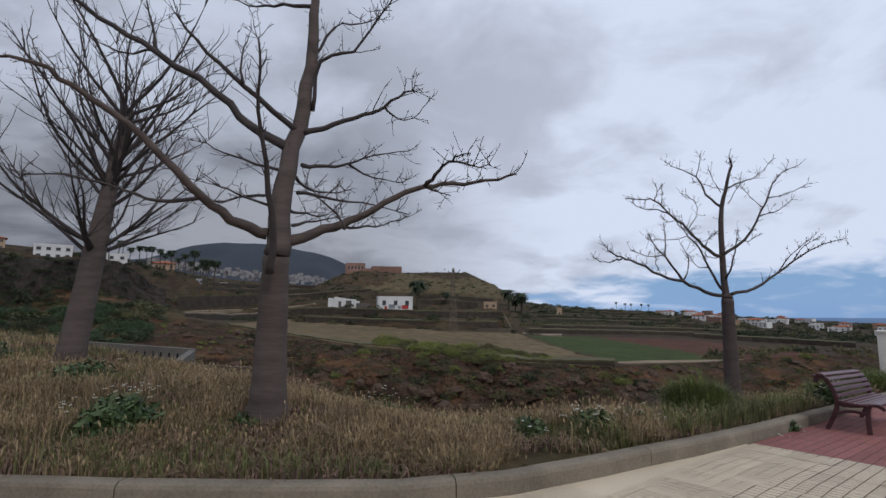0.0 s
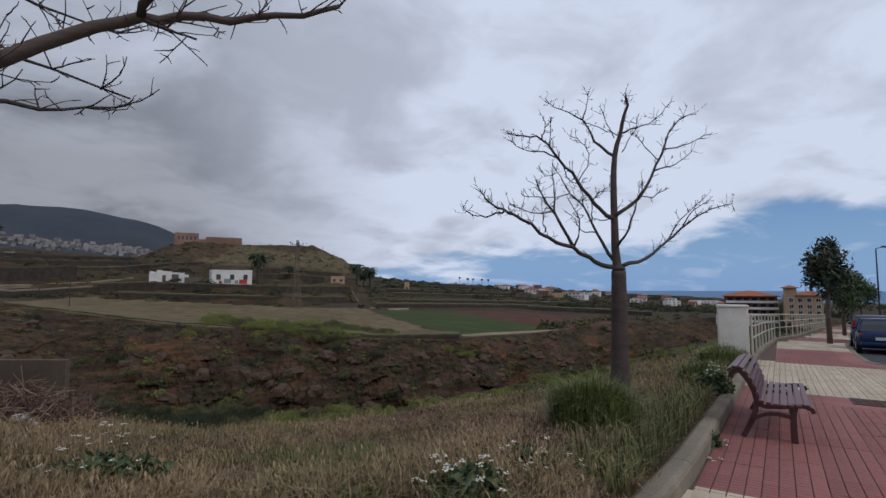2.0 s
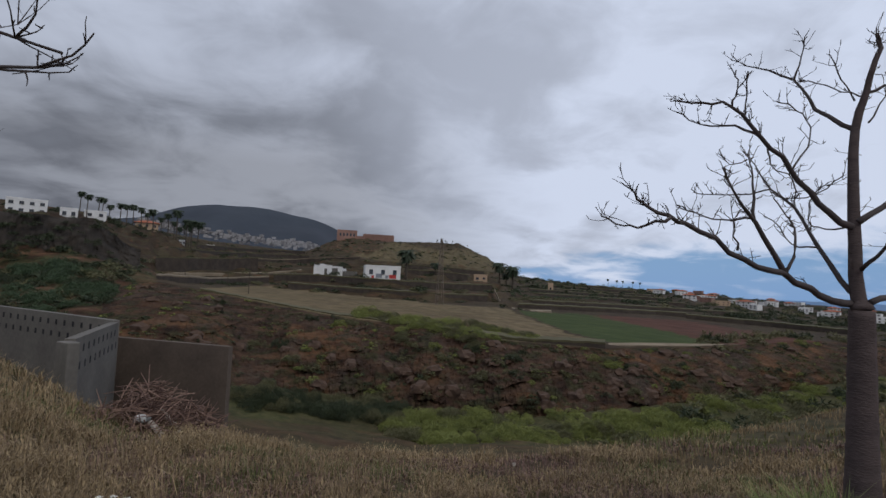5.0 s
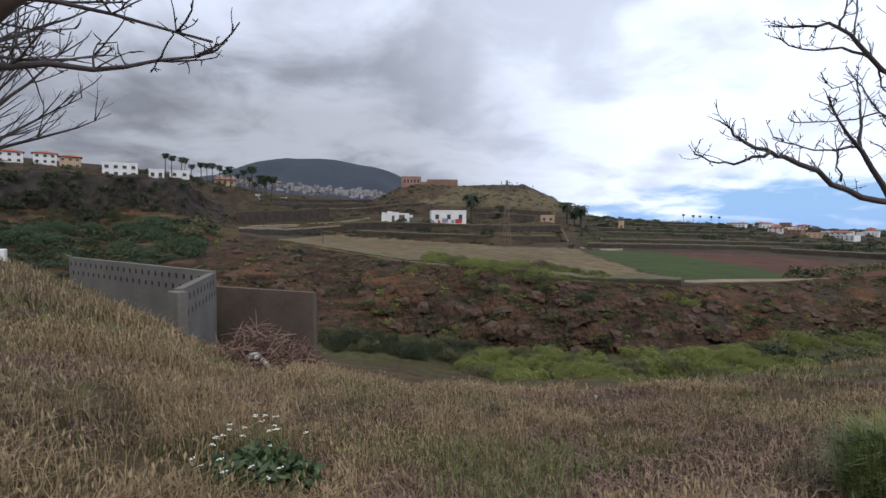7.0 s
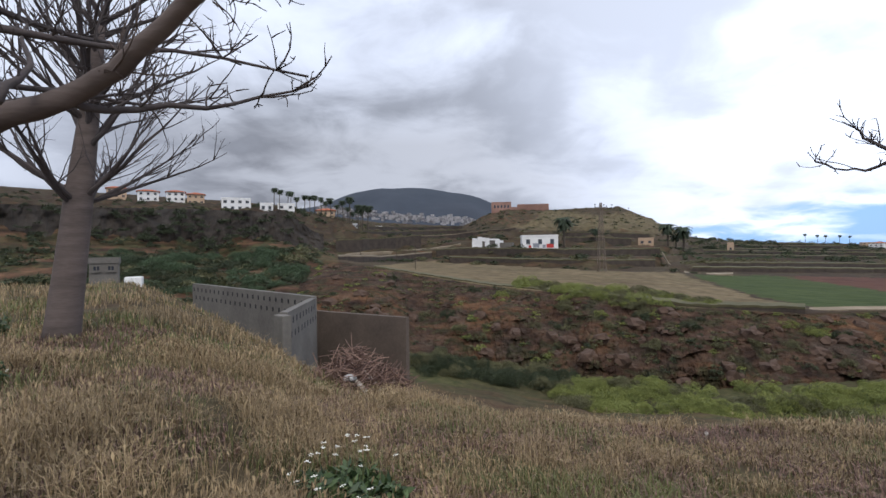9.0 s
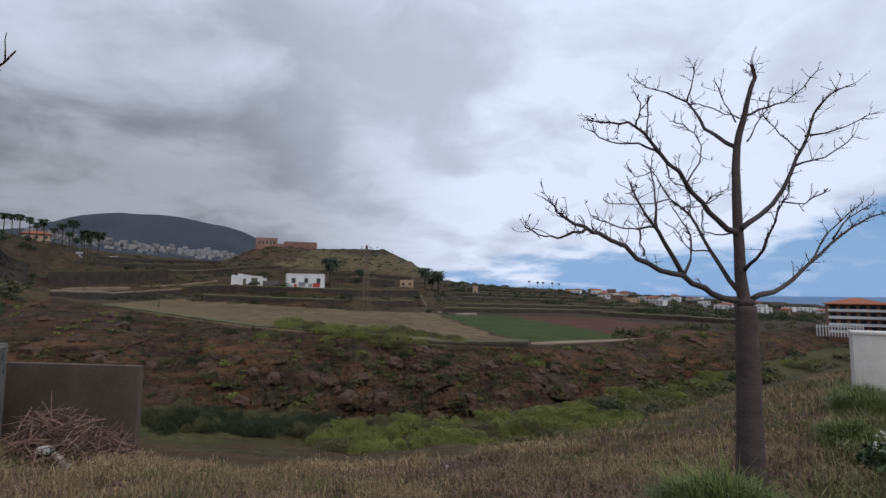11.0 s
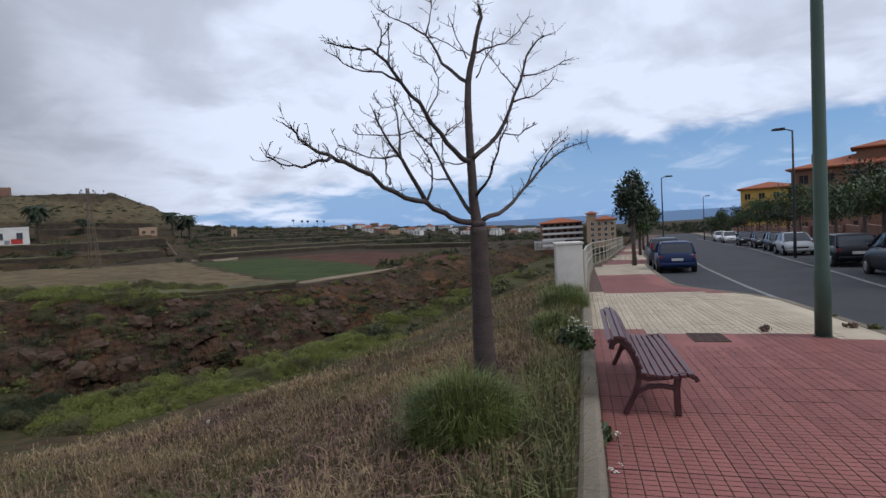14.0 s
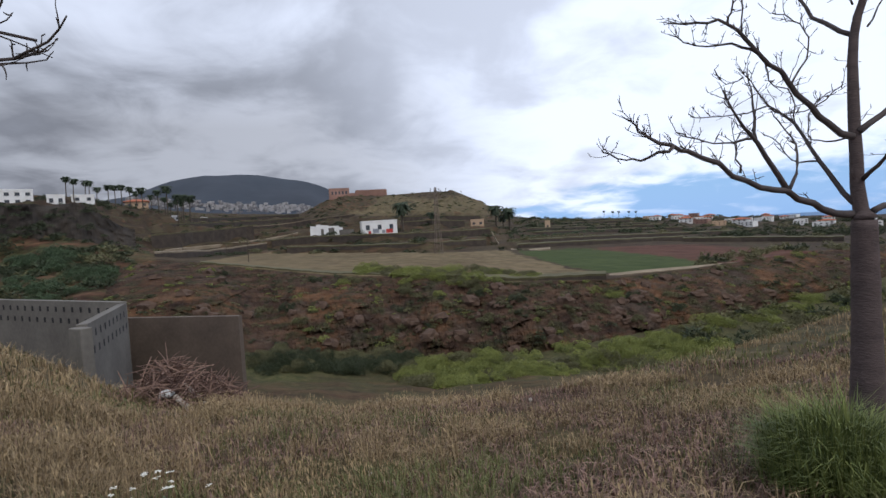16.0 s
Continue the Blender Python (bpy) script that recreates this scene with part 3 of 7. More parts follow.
def kerb_stones():
    """Low concrete edging round the planted bank, cast in lengths."""
    wall = tagged(new("trim"), "weathered buff concrete kerb edging the grass bank", "kerb", kind="structure")
    s, stops = -4.0, []
    while s < 60:
        stops.append(s)
        s += 0.98 if s > 6 else 1.9
    for a, b in zip(stops, stops[1:]):
        mb = Mesh()
        prof = [(0.0, -0.3), (0.0, 0.10), (0.012, 0.125), (0.045, 0.14), (0.135, 0.137), (0.165, 0.12), (0.178, 0.09), (0.178, -0.3)]
        n, pts = 10, []
        for i in range(n + 1):
            q = a + (b - a - 0.008) * i / n
            wob = 0.006 * noise.noise((q * 2.1, 0, 0))
            w0 = lerp_list(q, KERB)
            slope = (lerp_list(q + 0.2, KERB) - lerp_list(q - 0.2, KERB)) / 0.4
            c = 1 / math.sqrt(1 + slope * slope)
            for dw, dz in prof:
                pts.append(street(q - slope * c * dw, w0 + c * dw, dz + wob))
        k = len(prof)
        faces = [(i * k + j, i * k + (j + 1) % k, (i + 1) * k + (j + 1) % k, (i + 1) * k + j) for i in range(n) for j in range(k)]
        faces += [tuple(range(k)), tuple(range(n * k, n * k + k))[::-1]]
        mb.add(pts, faces)
        part("kerb_stone", mb, M["kerb"], wall)


kerb_stones()

# ---- trees ----
SLIM_LIMBS_A = [
    (0.075, [(0.02, 1.7, 0), (0.0, 1.8, 0), (-0.02, 2.46, 0.05), (0.0, 3.23, 0.15), (0.08, 3.56, 0.2), (0.18, 3.92, 0.2), (0.15, 4.05, 0.2)]),
    (0.05, [(-0.03, 1.75, 0), (-0.25, 1.81, -0.3), (-0.44, 1.96, -0.8), (-0.65, 2.04, -1.2), (-0.84, 2.19, -1.7), (-0.95, 2.26, -2), (-1.09, 2.34, -2.05), (-1.15, 2.42, -2.1)]),
    (0.02, [(-0.94, 2.25, -2), (-1.07, 2.2, -2.05), (-1.21, 2.2, -2.05), (-1.38, 2.28, -2.0)]),
    (0.035, [(-0.44, 1.96, -0.8), (-0.59, 2.31, -1.1), (-0.67, 2.45, -1.3), (-0.75, 2.66, -1.4)]),
    (0.022, [(-0.6, 2.32, -1.1), (-0.62, 2.61, -1), (-0.65, 2.79, -0.9)]),
]
SLIM_LIMBS_B = [
    (0.038, [(-0.04, 1.84, 0), (-0.26, 2.23, 0.2), (-0.44, 2.62, 0.4), (-0.65, 2.85, 0.6), (-0.86, 3.23, 0.7)]),
    (0.022, [(-0.43, 1.97, -0.8), (-0.38, 2.16, -0.7), (-0.42, 2.39, -0.5), (-0.54, 2.59, -0.4)]),
    (0.046, [(-0.03, 2.38, 0), (-0.25, 2.56, -0.2), (-0.43, 2.83, -0.4), (-0.6, 3.04, -0.7), (-0.77, 3.25, -0.9), (-0.96, 3.29, -1), (-1.14, 3.31, -1.1)]),
    (0.022, [(-0.6, 3.04, -0.7), (-0.76, 3.13, -0.8), (-1.01, 3.18, -0.8), (-1.2, 3.32, -0.8)]),
    (0.016, [(-0.77, 3.25, -0.9), (-0.73, 3.39, -0.9), (-0.74, 3.54, -0.9)]),
    (0.016, [(-0.67, 3.13, -0.8), (-0.69, 3.28, -0.8), (-0.67, 3.55, -0.8)]),
]
SLIM_LIMBS_C = [
    (0.034, [(0.0, 3.23, 0.15), (-0.28, 3.53, 0.4), (-0.45, 3.92, 0.6), (-0.76, 4.15, 0.7), (-1.02, 4.34, 0.8)]),
    (0.018, [(-0.45, 3.93, 0.6), (-0.39, 4.14, 0.6), (-0.36, 4.34, 0.6)]),
    (0.024, [(0.08, 3.55, 0.2), (0.28, 3.66, 0.4), (0.51, 3.78, 0.5), (0.73, 4.03, 0.6)]),
    (0.042, [(0.01, 2.42, 0), (0.28, 2.67, 0.3), (0.51, 3.15, 0.5), (0.65, 3.49, 0.6), (0.82, 3.79, 0.7), (1.04, 3.9, 0.8)]),
    (0.02, [(0.6, 3.38, 0.6), (0.86, 3.43, 0.7), (1.14, 3.57, 0.8)]),
    (0.02, [(0.49, 3.07, 0.5), (0.73, 3.12, 0.5), (0.95, 3.29, 0.5)]),
]
SLIM_LIMBS_D = [
    (0.03, [(0.02, 2.03, 0), (0.16, 2.19, -0.3), (0.26, 2.49, -0.5), (0.33, 2.66, -0.7)]),
    (0.044, [(0.08, 1.77, 0), (0.35, 1.88, 0.5), (0.61, 2.12, 0.9), (0.94, 2.43, 1.3), (1.25, 2.65, 1.6), (1.58, 2.75, 1.8)]),
    (0.022, [(0.61, 2.12, 0.9), (0.82, 2.46, 1.2), (1.14, 2.77, 1.4)]),
    (0.018, [(0.86, 2.39, 1.25), (1.01, 2.61, 1.3), (1.21, 2.75, 1.4)]),
    (0.014, [(-0.41, 2.82, -0.4), (-0.31, 3.01, -0.3), (-0.32, 3.26, -0.2), (-0.42, 3.4, -0.2), (-0.53, 3.47, -0.2)]),
    (0.014, [(-0.65, 2.85, 0.6), (-0.92, 2.8, 0.5), (-1.22, 2.81, 0.4), (-1.33, 2.87, 0.4)]),
]
SLIM_LIMBS_E = [
    (0.014, [(-0.61, 2.34, -1.1), (-0.8, 2.34, -1.1), (-0.98, 2.4, -1.1), (-1.12, 2.47, -1.1)]),
    (0.013, [(-0.69, 2.1, -1.2), (-0.71, 2.26, -1.2), (-0.69, 2.4, -1.1)]),
    (0.014, [(-0.27, 2.23, 0.2), (-0.46, 2.27, 0.3), (-0.55, 2.43, 0.3), (-0.64, 2.52, 0.3)]),
    (0.014, [(-0.04, 2.39, 0), (-0.21, 2.4, 0.3), (-0.34, 2.5, 0.4), (-0.29, 2.77, 0.5), (-0.19, 2.83, 0.5)]),
    (0.013, [(-0.65, 2.82, 0.6), (-0.55, 2.75, 0.6), (-0.29, 2.75, 0.5), (-0.09, 2.86, 0.3)]),
    (0.013, [(0.09, 3.53, 0.2), (-0.09, 3.56, 0.1), (-0.26, 3.64, 0), (-0.38, 3.7, 0)]),
]
SLIM_LIMBS_F = [
    (0.012, [(0.0, 3.48, 0.15), (-0.09, 3.67, 0.1), (-0.14, 3.85, 0.1)]),
    (0.013, [(0.09, 3.29, 0.2), (0.21, 3.53, 0.3), (0.28, 3.65, 0.3), (0.21, 3.74, 0.3)]),
    (0.014, [(0.54, 3.21, 0.5), (0.38, 3.4, 0.5), (0.25, 3.62, 0.5)]),
    (0.013, [(0.29, 2.57, -0.5), (0.45, 2.54, -0.5), (0.6, 2.65, -0.5)]),
    (0.013, [(-0.56, 2.99, -0.6), (-0.57, 2.9, -0.3), (-0.43, 2.8, 0), (-0.43, 2.61, 0.3)]),
    (0.012, [(-0.86, 3.2, 0.7), (-1.02, 3.16, 0.7), (-1.12, 3.34, 0.7)]),
]
SLIM_LIMBS = SLIM_LIMBS_A + SLIM_LIMBS_B + SLIM_LIMBS_C + SLIM_LIMBS_D + SLIM_LIMBS_E + SLIM_LIMBS_F
STOUT_LIMBS_A = [
    (0.135, [(0.02, -0.16, 0), (0.03, 0.18, 0), (0.09, 0.65, 0), (0.21, 1.28, 0), (0.27, 1.86, 0), (0.28, 2.37, 0), (0.29, 2.72, 0), (0.27, 3.18, 0)]),
    (0.085, [(-0.07, 0.04, 0), (-0.31, 0.11, -0.1), (-0.52, 0.23, -0.2), (-0.77, 0.46, -0.4), (-1.11, 0.77, -0.5), (-1.45, 0.98, -0.6), (-1.61, 1.06, -0.7), (-1.86, 1.08, -0.7)]),
    (0.03, [(-0.6, 0.29, -0.2), (-0.89, 0.22, -0.3), (-1.16, 0.29, -0.3), (-1.51, 0.36, -0.4), (-1.78, 0.33, -0.4)]),
]
STOUT_LIMBS_B = [
    (0.075, [(0.09, 0.86, 0), (-0.26, 1.07, 0.1), (-0.59, 1.39, 0.2), (-1.12, 1.75, 0.3), (-1.52, 2.0, 0.4), (-1.92, 2.29, 0.5), (-2.34, 2.65, 0.6), (-2.6, 2.91, 0.6)]),
    (0.03, [(-1.14, 1.77, 0.3), (-1.18, 2.02, 0.3), (-1.29, 2.36, 0.3)]),
    (0.025, [(-1.14, 1.77, 0.3), (-1.45, 1.75, 0.4), (-1.67, 1.86, 0.4)]),
    (0.022, [(-1.92, 2.29, 0.5), (-2.15, 2.28, 0.6), (-2.44, 2.38, 0.6)]),
    (0.05, [(0.18, 1.02, 0), (-0.19, 1.23, -0.2), (-0.51, 1.45, -0.3), (-0.77, 1.66, -0.4), (-0.85, 1.78, -0.4)]),
    (0.025, [(-0.32, 1.3, -0.3), (-0.34, 1.5, -0.3), (-0.32, 1.65, -0.3)]),
]
STOUT_LIMBS_C = [
    (0.06, [(-0.03, -0.32, -0.15), (-0.01, -0.1, -0.25), (-0.07, 0.33, -0.45), (-0.11, 0.62, -0.6), (-0.17, 1.03, -0.8), (-0.18, 1.36, -1.0)]),
]
STOUT_LIMBS_D = [
    (0.025, [(0.6, 0.09, -0.2), (0.55, 0.27, 0), (0.37, 0.46, 0.2), (0.28, 0.62, 0.3)]),
    (0.05, [(0.21, 1.02, 0), (0.49, 1.11, -0.1), (0.75, 1.2, -0.2), (0.93, 1.26, -0.3), (1.1, 1.39, -0.4), (1.21, 1.47, -0.4)]),
    (0.022, [(0.93, 1.26, -0.3), (1.06, 1.16, -0.3), (1.26, 1.18, -0.3)]),
    (0.035, [(0.21, 0.71, 0), (0.45, 0.75, 0.1), (0.66, 0.81, 0.15), (0.93, 0.94, 0.2), (1.31, 1.05, 0.28)]),
    (0.022, [(0.66, 0.81, 0.15), (0.95, 0.73, 0.3), (1.28, 0.73, 0.4)]),
]
STOUT_LIMBS_E = [
    (0.032, [(0.18, 0.44, 0), (0.45, 0.46, 0.2), (0.84, 0.47, 0.35), (1.37, 0.41, 0.5)]),
    (0.028, [(0.15, 0.13, 0), (0.37, 0.23, 0.3), (0.67, 0.33, 0.5)]),
    (0.038, [(0.29, 1.25, 0), (0.34, 1.71, -0.1), (0.64, 1.81, -0.2), (0.85, 2.13, -0.3), (0.96, 2.3, -0.4)]),
    (0.03, [(0.29, 1.8, 0), (0.48, 2.19, 0.1), (0.75, 2.35, 0.2), (1.01, 2.51, 0.3)]),
    (0.04, [(0.28, 2.32, 0), (-0.02, 2.41, 0.2), (-0.27, 2.39, 0.3), (-0.52, 2.48, 0.4)]),
    (0.05, [(0.29, 2.61, 0), (0.57, 2.95, 0.2), (0.83, 3.37, 0.3)]),
    (0.045, [(0.29, 2.72, 0), (0.03, 2.89, -0.2), (-0.13, 3.16, -0.3)]),
]
STOUT_LIMBS_F = [
    (0.03, [(0.06, 0.65, 0), (-0.2, 0.73, 0.2), (-0.52, 0.88, 0.4), (-0.72, 0.99, 0.5)]),
    (0.03, [(0.03, 0.39, 0), (-0.27, 0.44, 0.3), (-0.52, 0.38, 0.4), (-0.85, 0.52, 0.5)]),
    (0.025, [(0.01, 0.27, 0), (-0.29, 0.31, -0.3), (-0.5, 0.38, -0.4)]),
    (0.028, [(0.16, 0.59, 0), (0.35, 0.59, 0.5), (0.65, 0.68, 0.9), (0.81, 0.78, 1.1)]),
    (0.026, [(0.12, 0.27, 0), (0.3, 0.37, 0.6), (0.52, 0.43, 1.0), (0.66, 0.56, 1.3)]),
]
REACHING_LIMB = [
    (0.085, [(0.1, -0.02, 0.05), (0.35, 0.08, 0.10), (0.62, 0.19, 0.13), (0.82, 0.29, 0.12), (1.12, 0.47, 0.0), (1.38, 0.57, -0.15), (1.62, 0.58, -0.3), (1.88, 0.59, -0.48), (2.11, 0.63, -0.65)]),
    (0.034, [(1.38, 0.57, -0.15), (1.4, 0.62, -0.4), (1.45, 0.68, -0.65), (1.6, 0.6, -0.85), (1.72, 0.58, -0.96)]),
    (0.022, [(1.45, 0.68, -0.65), (1.48, 0.68, -0.85), (1.51, 0.66, -1.0)]),
    (0.022, [(1.38, 0.57, -0.15), (1.47, 0.5, -0.25), (1.58, 0.45, -0.33)]),
    (0.03, [(0.62, 0.19, 0.13), (0.8, 0.19, 0.28), (1.1, 0.27, 0.48), (1.38, 0.4, 0.64)]),
]


def recede(limb, first):
    """The crown leans away from the walker with height: a limb moves back with its root, keeping its outline."""
    girth, pts = limb
    out = []
    for r, h, d in pts:
        k = min(0.4, 0.03 + 0.12 * ((h if first else pts[0][1]) + 0.16))
        q = (4.8 + d + k) / (4.8 + d)
        out.append((r * q, (h + 0.67) * q - 0.67, d + k))
    return girth, out


STOUT_LIMBS = [recede(limb, i == 0) for i, limb in enumerate(STOUT_LIMBS_A + STOUT_LIMBS_B + STOUT_LIMBS_C + STOUT_LIMBS_D + STOUT_LIMBS_E + STOUT_LIMBS_F)] + REACHING_LIMB


def wobble(pts, amount, seed):
    """More points along a limb, slightly crooked."""
    rnd = random.Random(seed)
    pts = [Vector(p) for p in pts]
    out = []
    for i in range(len(pts) - 1):
        p0, p1, p2, p3 = pts[max(i - 1, 0)], pts[i], pts[i + 1], pts[min(i + 2, len(pts) - 1)]
        for k in range(3):
            t = k / 3
            q = 0.5 * ((2 * p1) + (p2 - p0) * t + (2 * p0 - 5 * p1 + 4 * p2 - p3) * t * t + (3 * p1 - p0 - 3 * p2 + p3) * t ** 3)
            if k:
                q += Vector((rnd.uniform(-1, 1), rnd.uniform(-1, 1), rnd.uniform(-1, 1))) * amount
            out.append(q)
    return out + [pts[-1]]


def twigs(mb, path, r0, rnd, count, length, depth=1):
    """Short upturned side shoots along the outer part of a limb."""
    n = len(path)
    for _ in range(count):
        i = int(n * (0.22 + 0.76 * rnd.random() ** 0.8))
        i = min(max(i, 1), n - 1)
        p = path[i]
        d = (path[i] - path[i - 1]).normalized()
        side = Vector((rnd.uniform(-1, 1), rnd.uniform(-1, 1), rnd.uniform(-0.5, 1.0))).normalized()
        way = (d * rnd.uniform(0.3, 1.0) + side * rnd.uniform(0.6, 1.1)).normalized()
        ln = length * (0.3 + 0.9 * rnd.random() ** 1.5)
        pts = [p]
        steps = 4
        for k in range(steps):
            way = (way + Vector((rnd.uniform(-0.3, 0.3), rnd.uniform(-0.3, 0.3), rnd.uniform(-0.16, 0.24)))).normalized()
            pts.append(pts[-1] + way * ln / steps)
        r = max(0.0035, min(r0 * 0.35, 0.008 * ln / 0.4))
        mb.tube(pts, [r * (1 - 0.5 * k / steps) for k in range(steps + 1)], 4)
        if depth:
            twigs(mb, pts, r, rnd, rnd.choice((1, 2, 2, 3)), ln * 0.42, depth - 1)


def bare_tree(x, y, view_az, limbs, h_fork, girth, top_girth, label, seed, twig_len, per_limb, lift=0.0, toward=0.0, bark="bark", size=1.0):
    """A leafless tree: a stout ringed trunk, shaped limbs and many side shoots."""
    rnd = random.Random(seed)
    z0 = height(x, y)
    root = thing("bare_tree", Matrix.Translation((x, y, z0)) @ Matrix.Scale(size, 4), label, "tree", "bare trees on the bank")
    rx, ry = math.cos(radians(view_az)), -math.sin(radians(view_az))
    fx, fy = math.sin(radians(view_az)), math.cos(radians(view_az))

    def place(p):
        r, h, d = p
        d = d + toward
        return Vector((rx * r + fx * d, ry * r + fy * d, h + lift))

    trunk = Mesh()
    top = place(limbs[0][1][0])
    pts, rad = [], []
    n = 26
    for i in range(n + 1):
        t = i / n
        z = -0.35 + (top.z + 0.35) * t
        pts.append(Vector((top.x * t, top.y * t, z)))
        flare = 1 + 0.22 * math.exp(-max(z, 0) * 5)
        rad.append((girth + (top_girth - girth) * max(0, t) ** 0.9) * flare * (1 + 0.022 * math.sin(i * 2.3) + 0.015 * rnd.uniform(-1, 1)))
    trunk.tube(pts, rad, 14)
    part("trunk", trunk, M[bark], root, "grey-brown trunk with faint rings", smooth=True)
    for li, (r, pp) in enumerate(limbs):
        mb = Mesh()
        path = wobble([place(p) for p in pp], 0.012 + r * 0.12, seed * 31 + li)
        m = len(path)
        r = r * (0.66 if li else 0.9)
        end = 0.0055 if li else 0.010
        rads = [max(end, r * (1 - 0.82 * (k / (m - 1)) ** 0.8)) for k in range(m)]
        if li == 0:
            rads[0] = top_girth
            rads[1] = max(rads[1], top_girth * 0.9)
        mb.tube(path, rads, 8 if r > 0.03 else 6)
        length = sum((a - b).length for a, b in zip(path, path[1:]))
        twigs(mb, path, r, rnd, int(per_limb * length), twig_len, 1)
        part("limb", mb, M[bark] if r > 0.05 else M["twig"], root, smooth=True)
    return root


bare_tree(4.55, 6.98, 39.3, SLIM_LIMBS, 1.8, 0.13, 0.09, "slender leafless tree with an open crown of upturned branches", 5, 0.16, 20, bark="bark_dark")
bare_tree(-1.866, 4.29, -18.05, STOUT_LIMBS, 2.2, 0.18, 0.118, "stout leafless tree with thick grey trunk and wide branches", 8, 0.24, 19, lift=(2.203 - height(-1.866, 4.29)) / 1.11, toward=-0.36, size=1.11)


def twiggy_tree(x, y, label, seed):
    """A broad leafless tree with a dense fan of thin rising branches."""
    rnd = random.Random(seed)
    z0 = height(x, y)
    root = thing("bare_tree", Matrix.Translation((x, y, z0)) @ Matrix.Scale(0.95, 4), label, "tree", "bare trees on the bank")
    trunk = Mesh()
    pts = [Vector((-0.2 + 0.05 * i, 0.03 * i, -0.3 + 0.5 * i)) for i in range(12)]
    trunk.tube(pts, [0.30, 0.26, 0.245, 0.23, 0.22, 0.21, 0.19, 0.17, 0.15, 0.13, 0.11, 0.07], 14)
    part("trunk", trunk, M["bark"], root, "grey-brown trunk", smooth=True)
    for k in range(44):
        mb = Mesh()
        az = k * 2.399 + rnd.uniform(-0.3, 0.3)
        lvl = rnd.choice((5, 5, 7, 8, 8, 9, 9, 10, 11))
        start = pts[lvl] + Vector((0, 0, rnd.uniform(-0.2, 0.2)))
        up = rnd.uniform(0.15, 0.6) if lvl < 7 else rnd.uniform(0.3, 1.6)
        way = Vector((math.cos(az), math.sin(az), up)).normalized()
        path, p = [start], start.copy()
        steps = 9
        ln = rnd.uniform(2.2, 3.5)
        for j in range(steps):
            way = (way + Vector((rnd.uniform(-0.16, 0.16), rnd.uniform(-0.16, 0.16), rnd.uniform(-0.04, 0.16)))).normalized()
            p = p + way * ln / steps
            path.append(p.copy())
        r = 0.045
        mb.tube(path, [max(0.007, r * (1 - 0.9 * j / steps)) for j in range(steps + 1)], 6)
        for _ in range(11):
            i = rnd.randint(2, steps)
            q, d = path[i], (path[i] - path[i - 1]).normalized()
            d = (d + Vector((rnd.uniform(-0.9, 0.9), rnd.uniform(-0.9, 0.9), rnd.uniform(-0.3, 0.6)))).normalized()
            tw = [q]
            l2 = rnd.uniform(0.4, 1.1)
            for j in range(4):
                d = (d + Vector((rnd.uniform(-0.2, 0.2), rnd.uniform(-0.2, 0.2), rnd.uniform(-0.03, 0.18)))).normalized()
                tw.append(tw[-1] + d * l2 / 4)
            mb.tube(tw, [0.011, 0.010, 0.008, 0.007, 0.005], 4)
            twigs(mb, tw, 0.011, rnd, 3, 0.26, 0)
        part("limb", mb, M["twig"], root)
    return root


twiggy_tree(-6.9, 8.65, "broad leafless tree with a dense fan of thin branches", 17)

# ---- street furniture ----


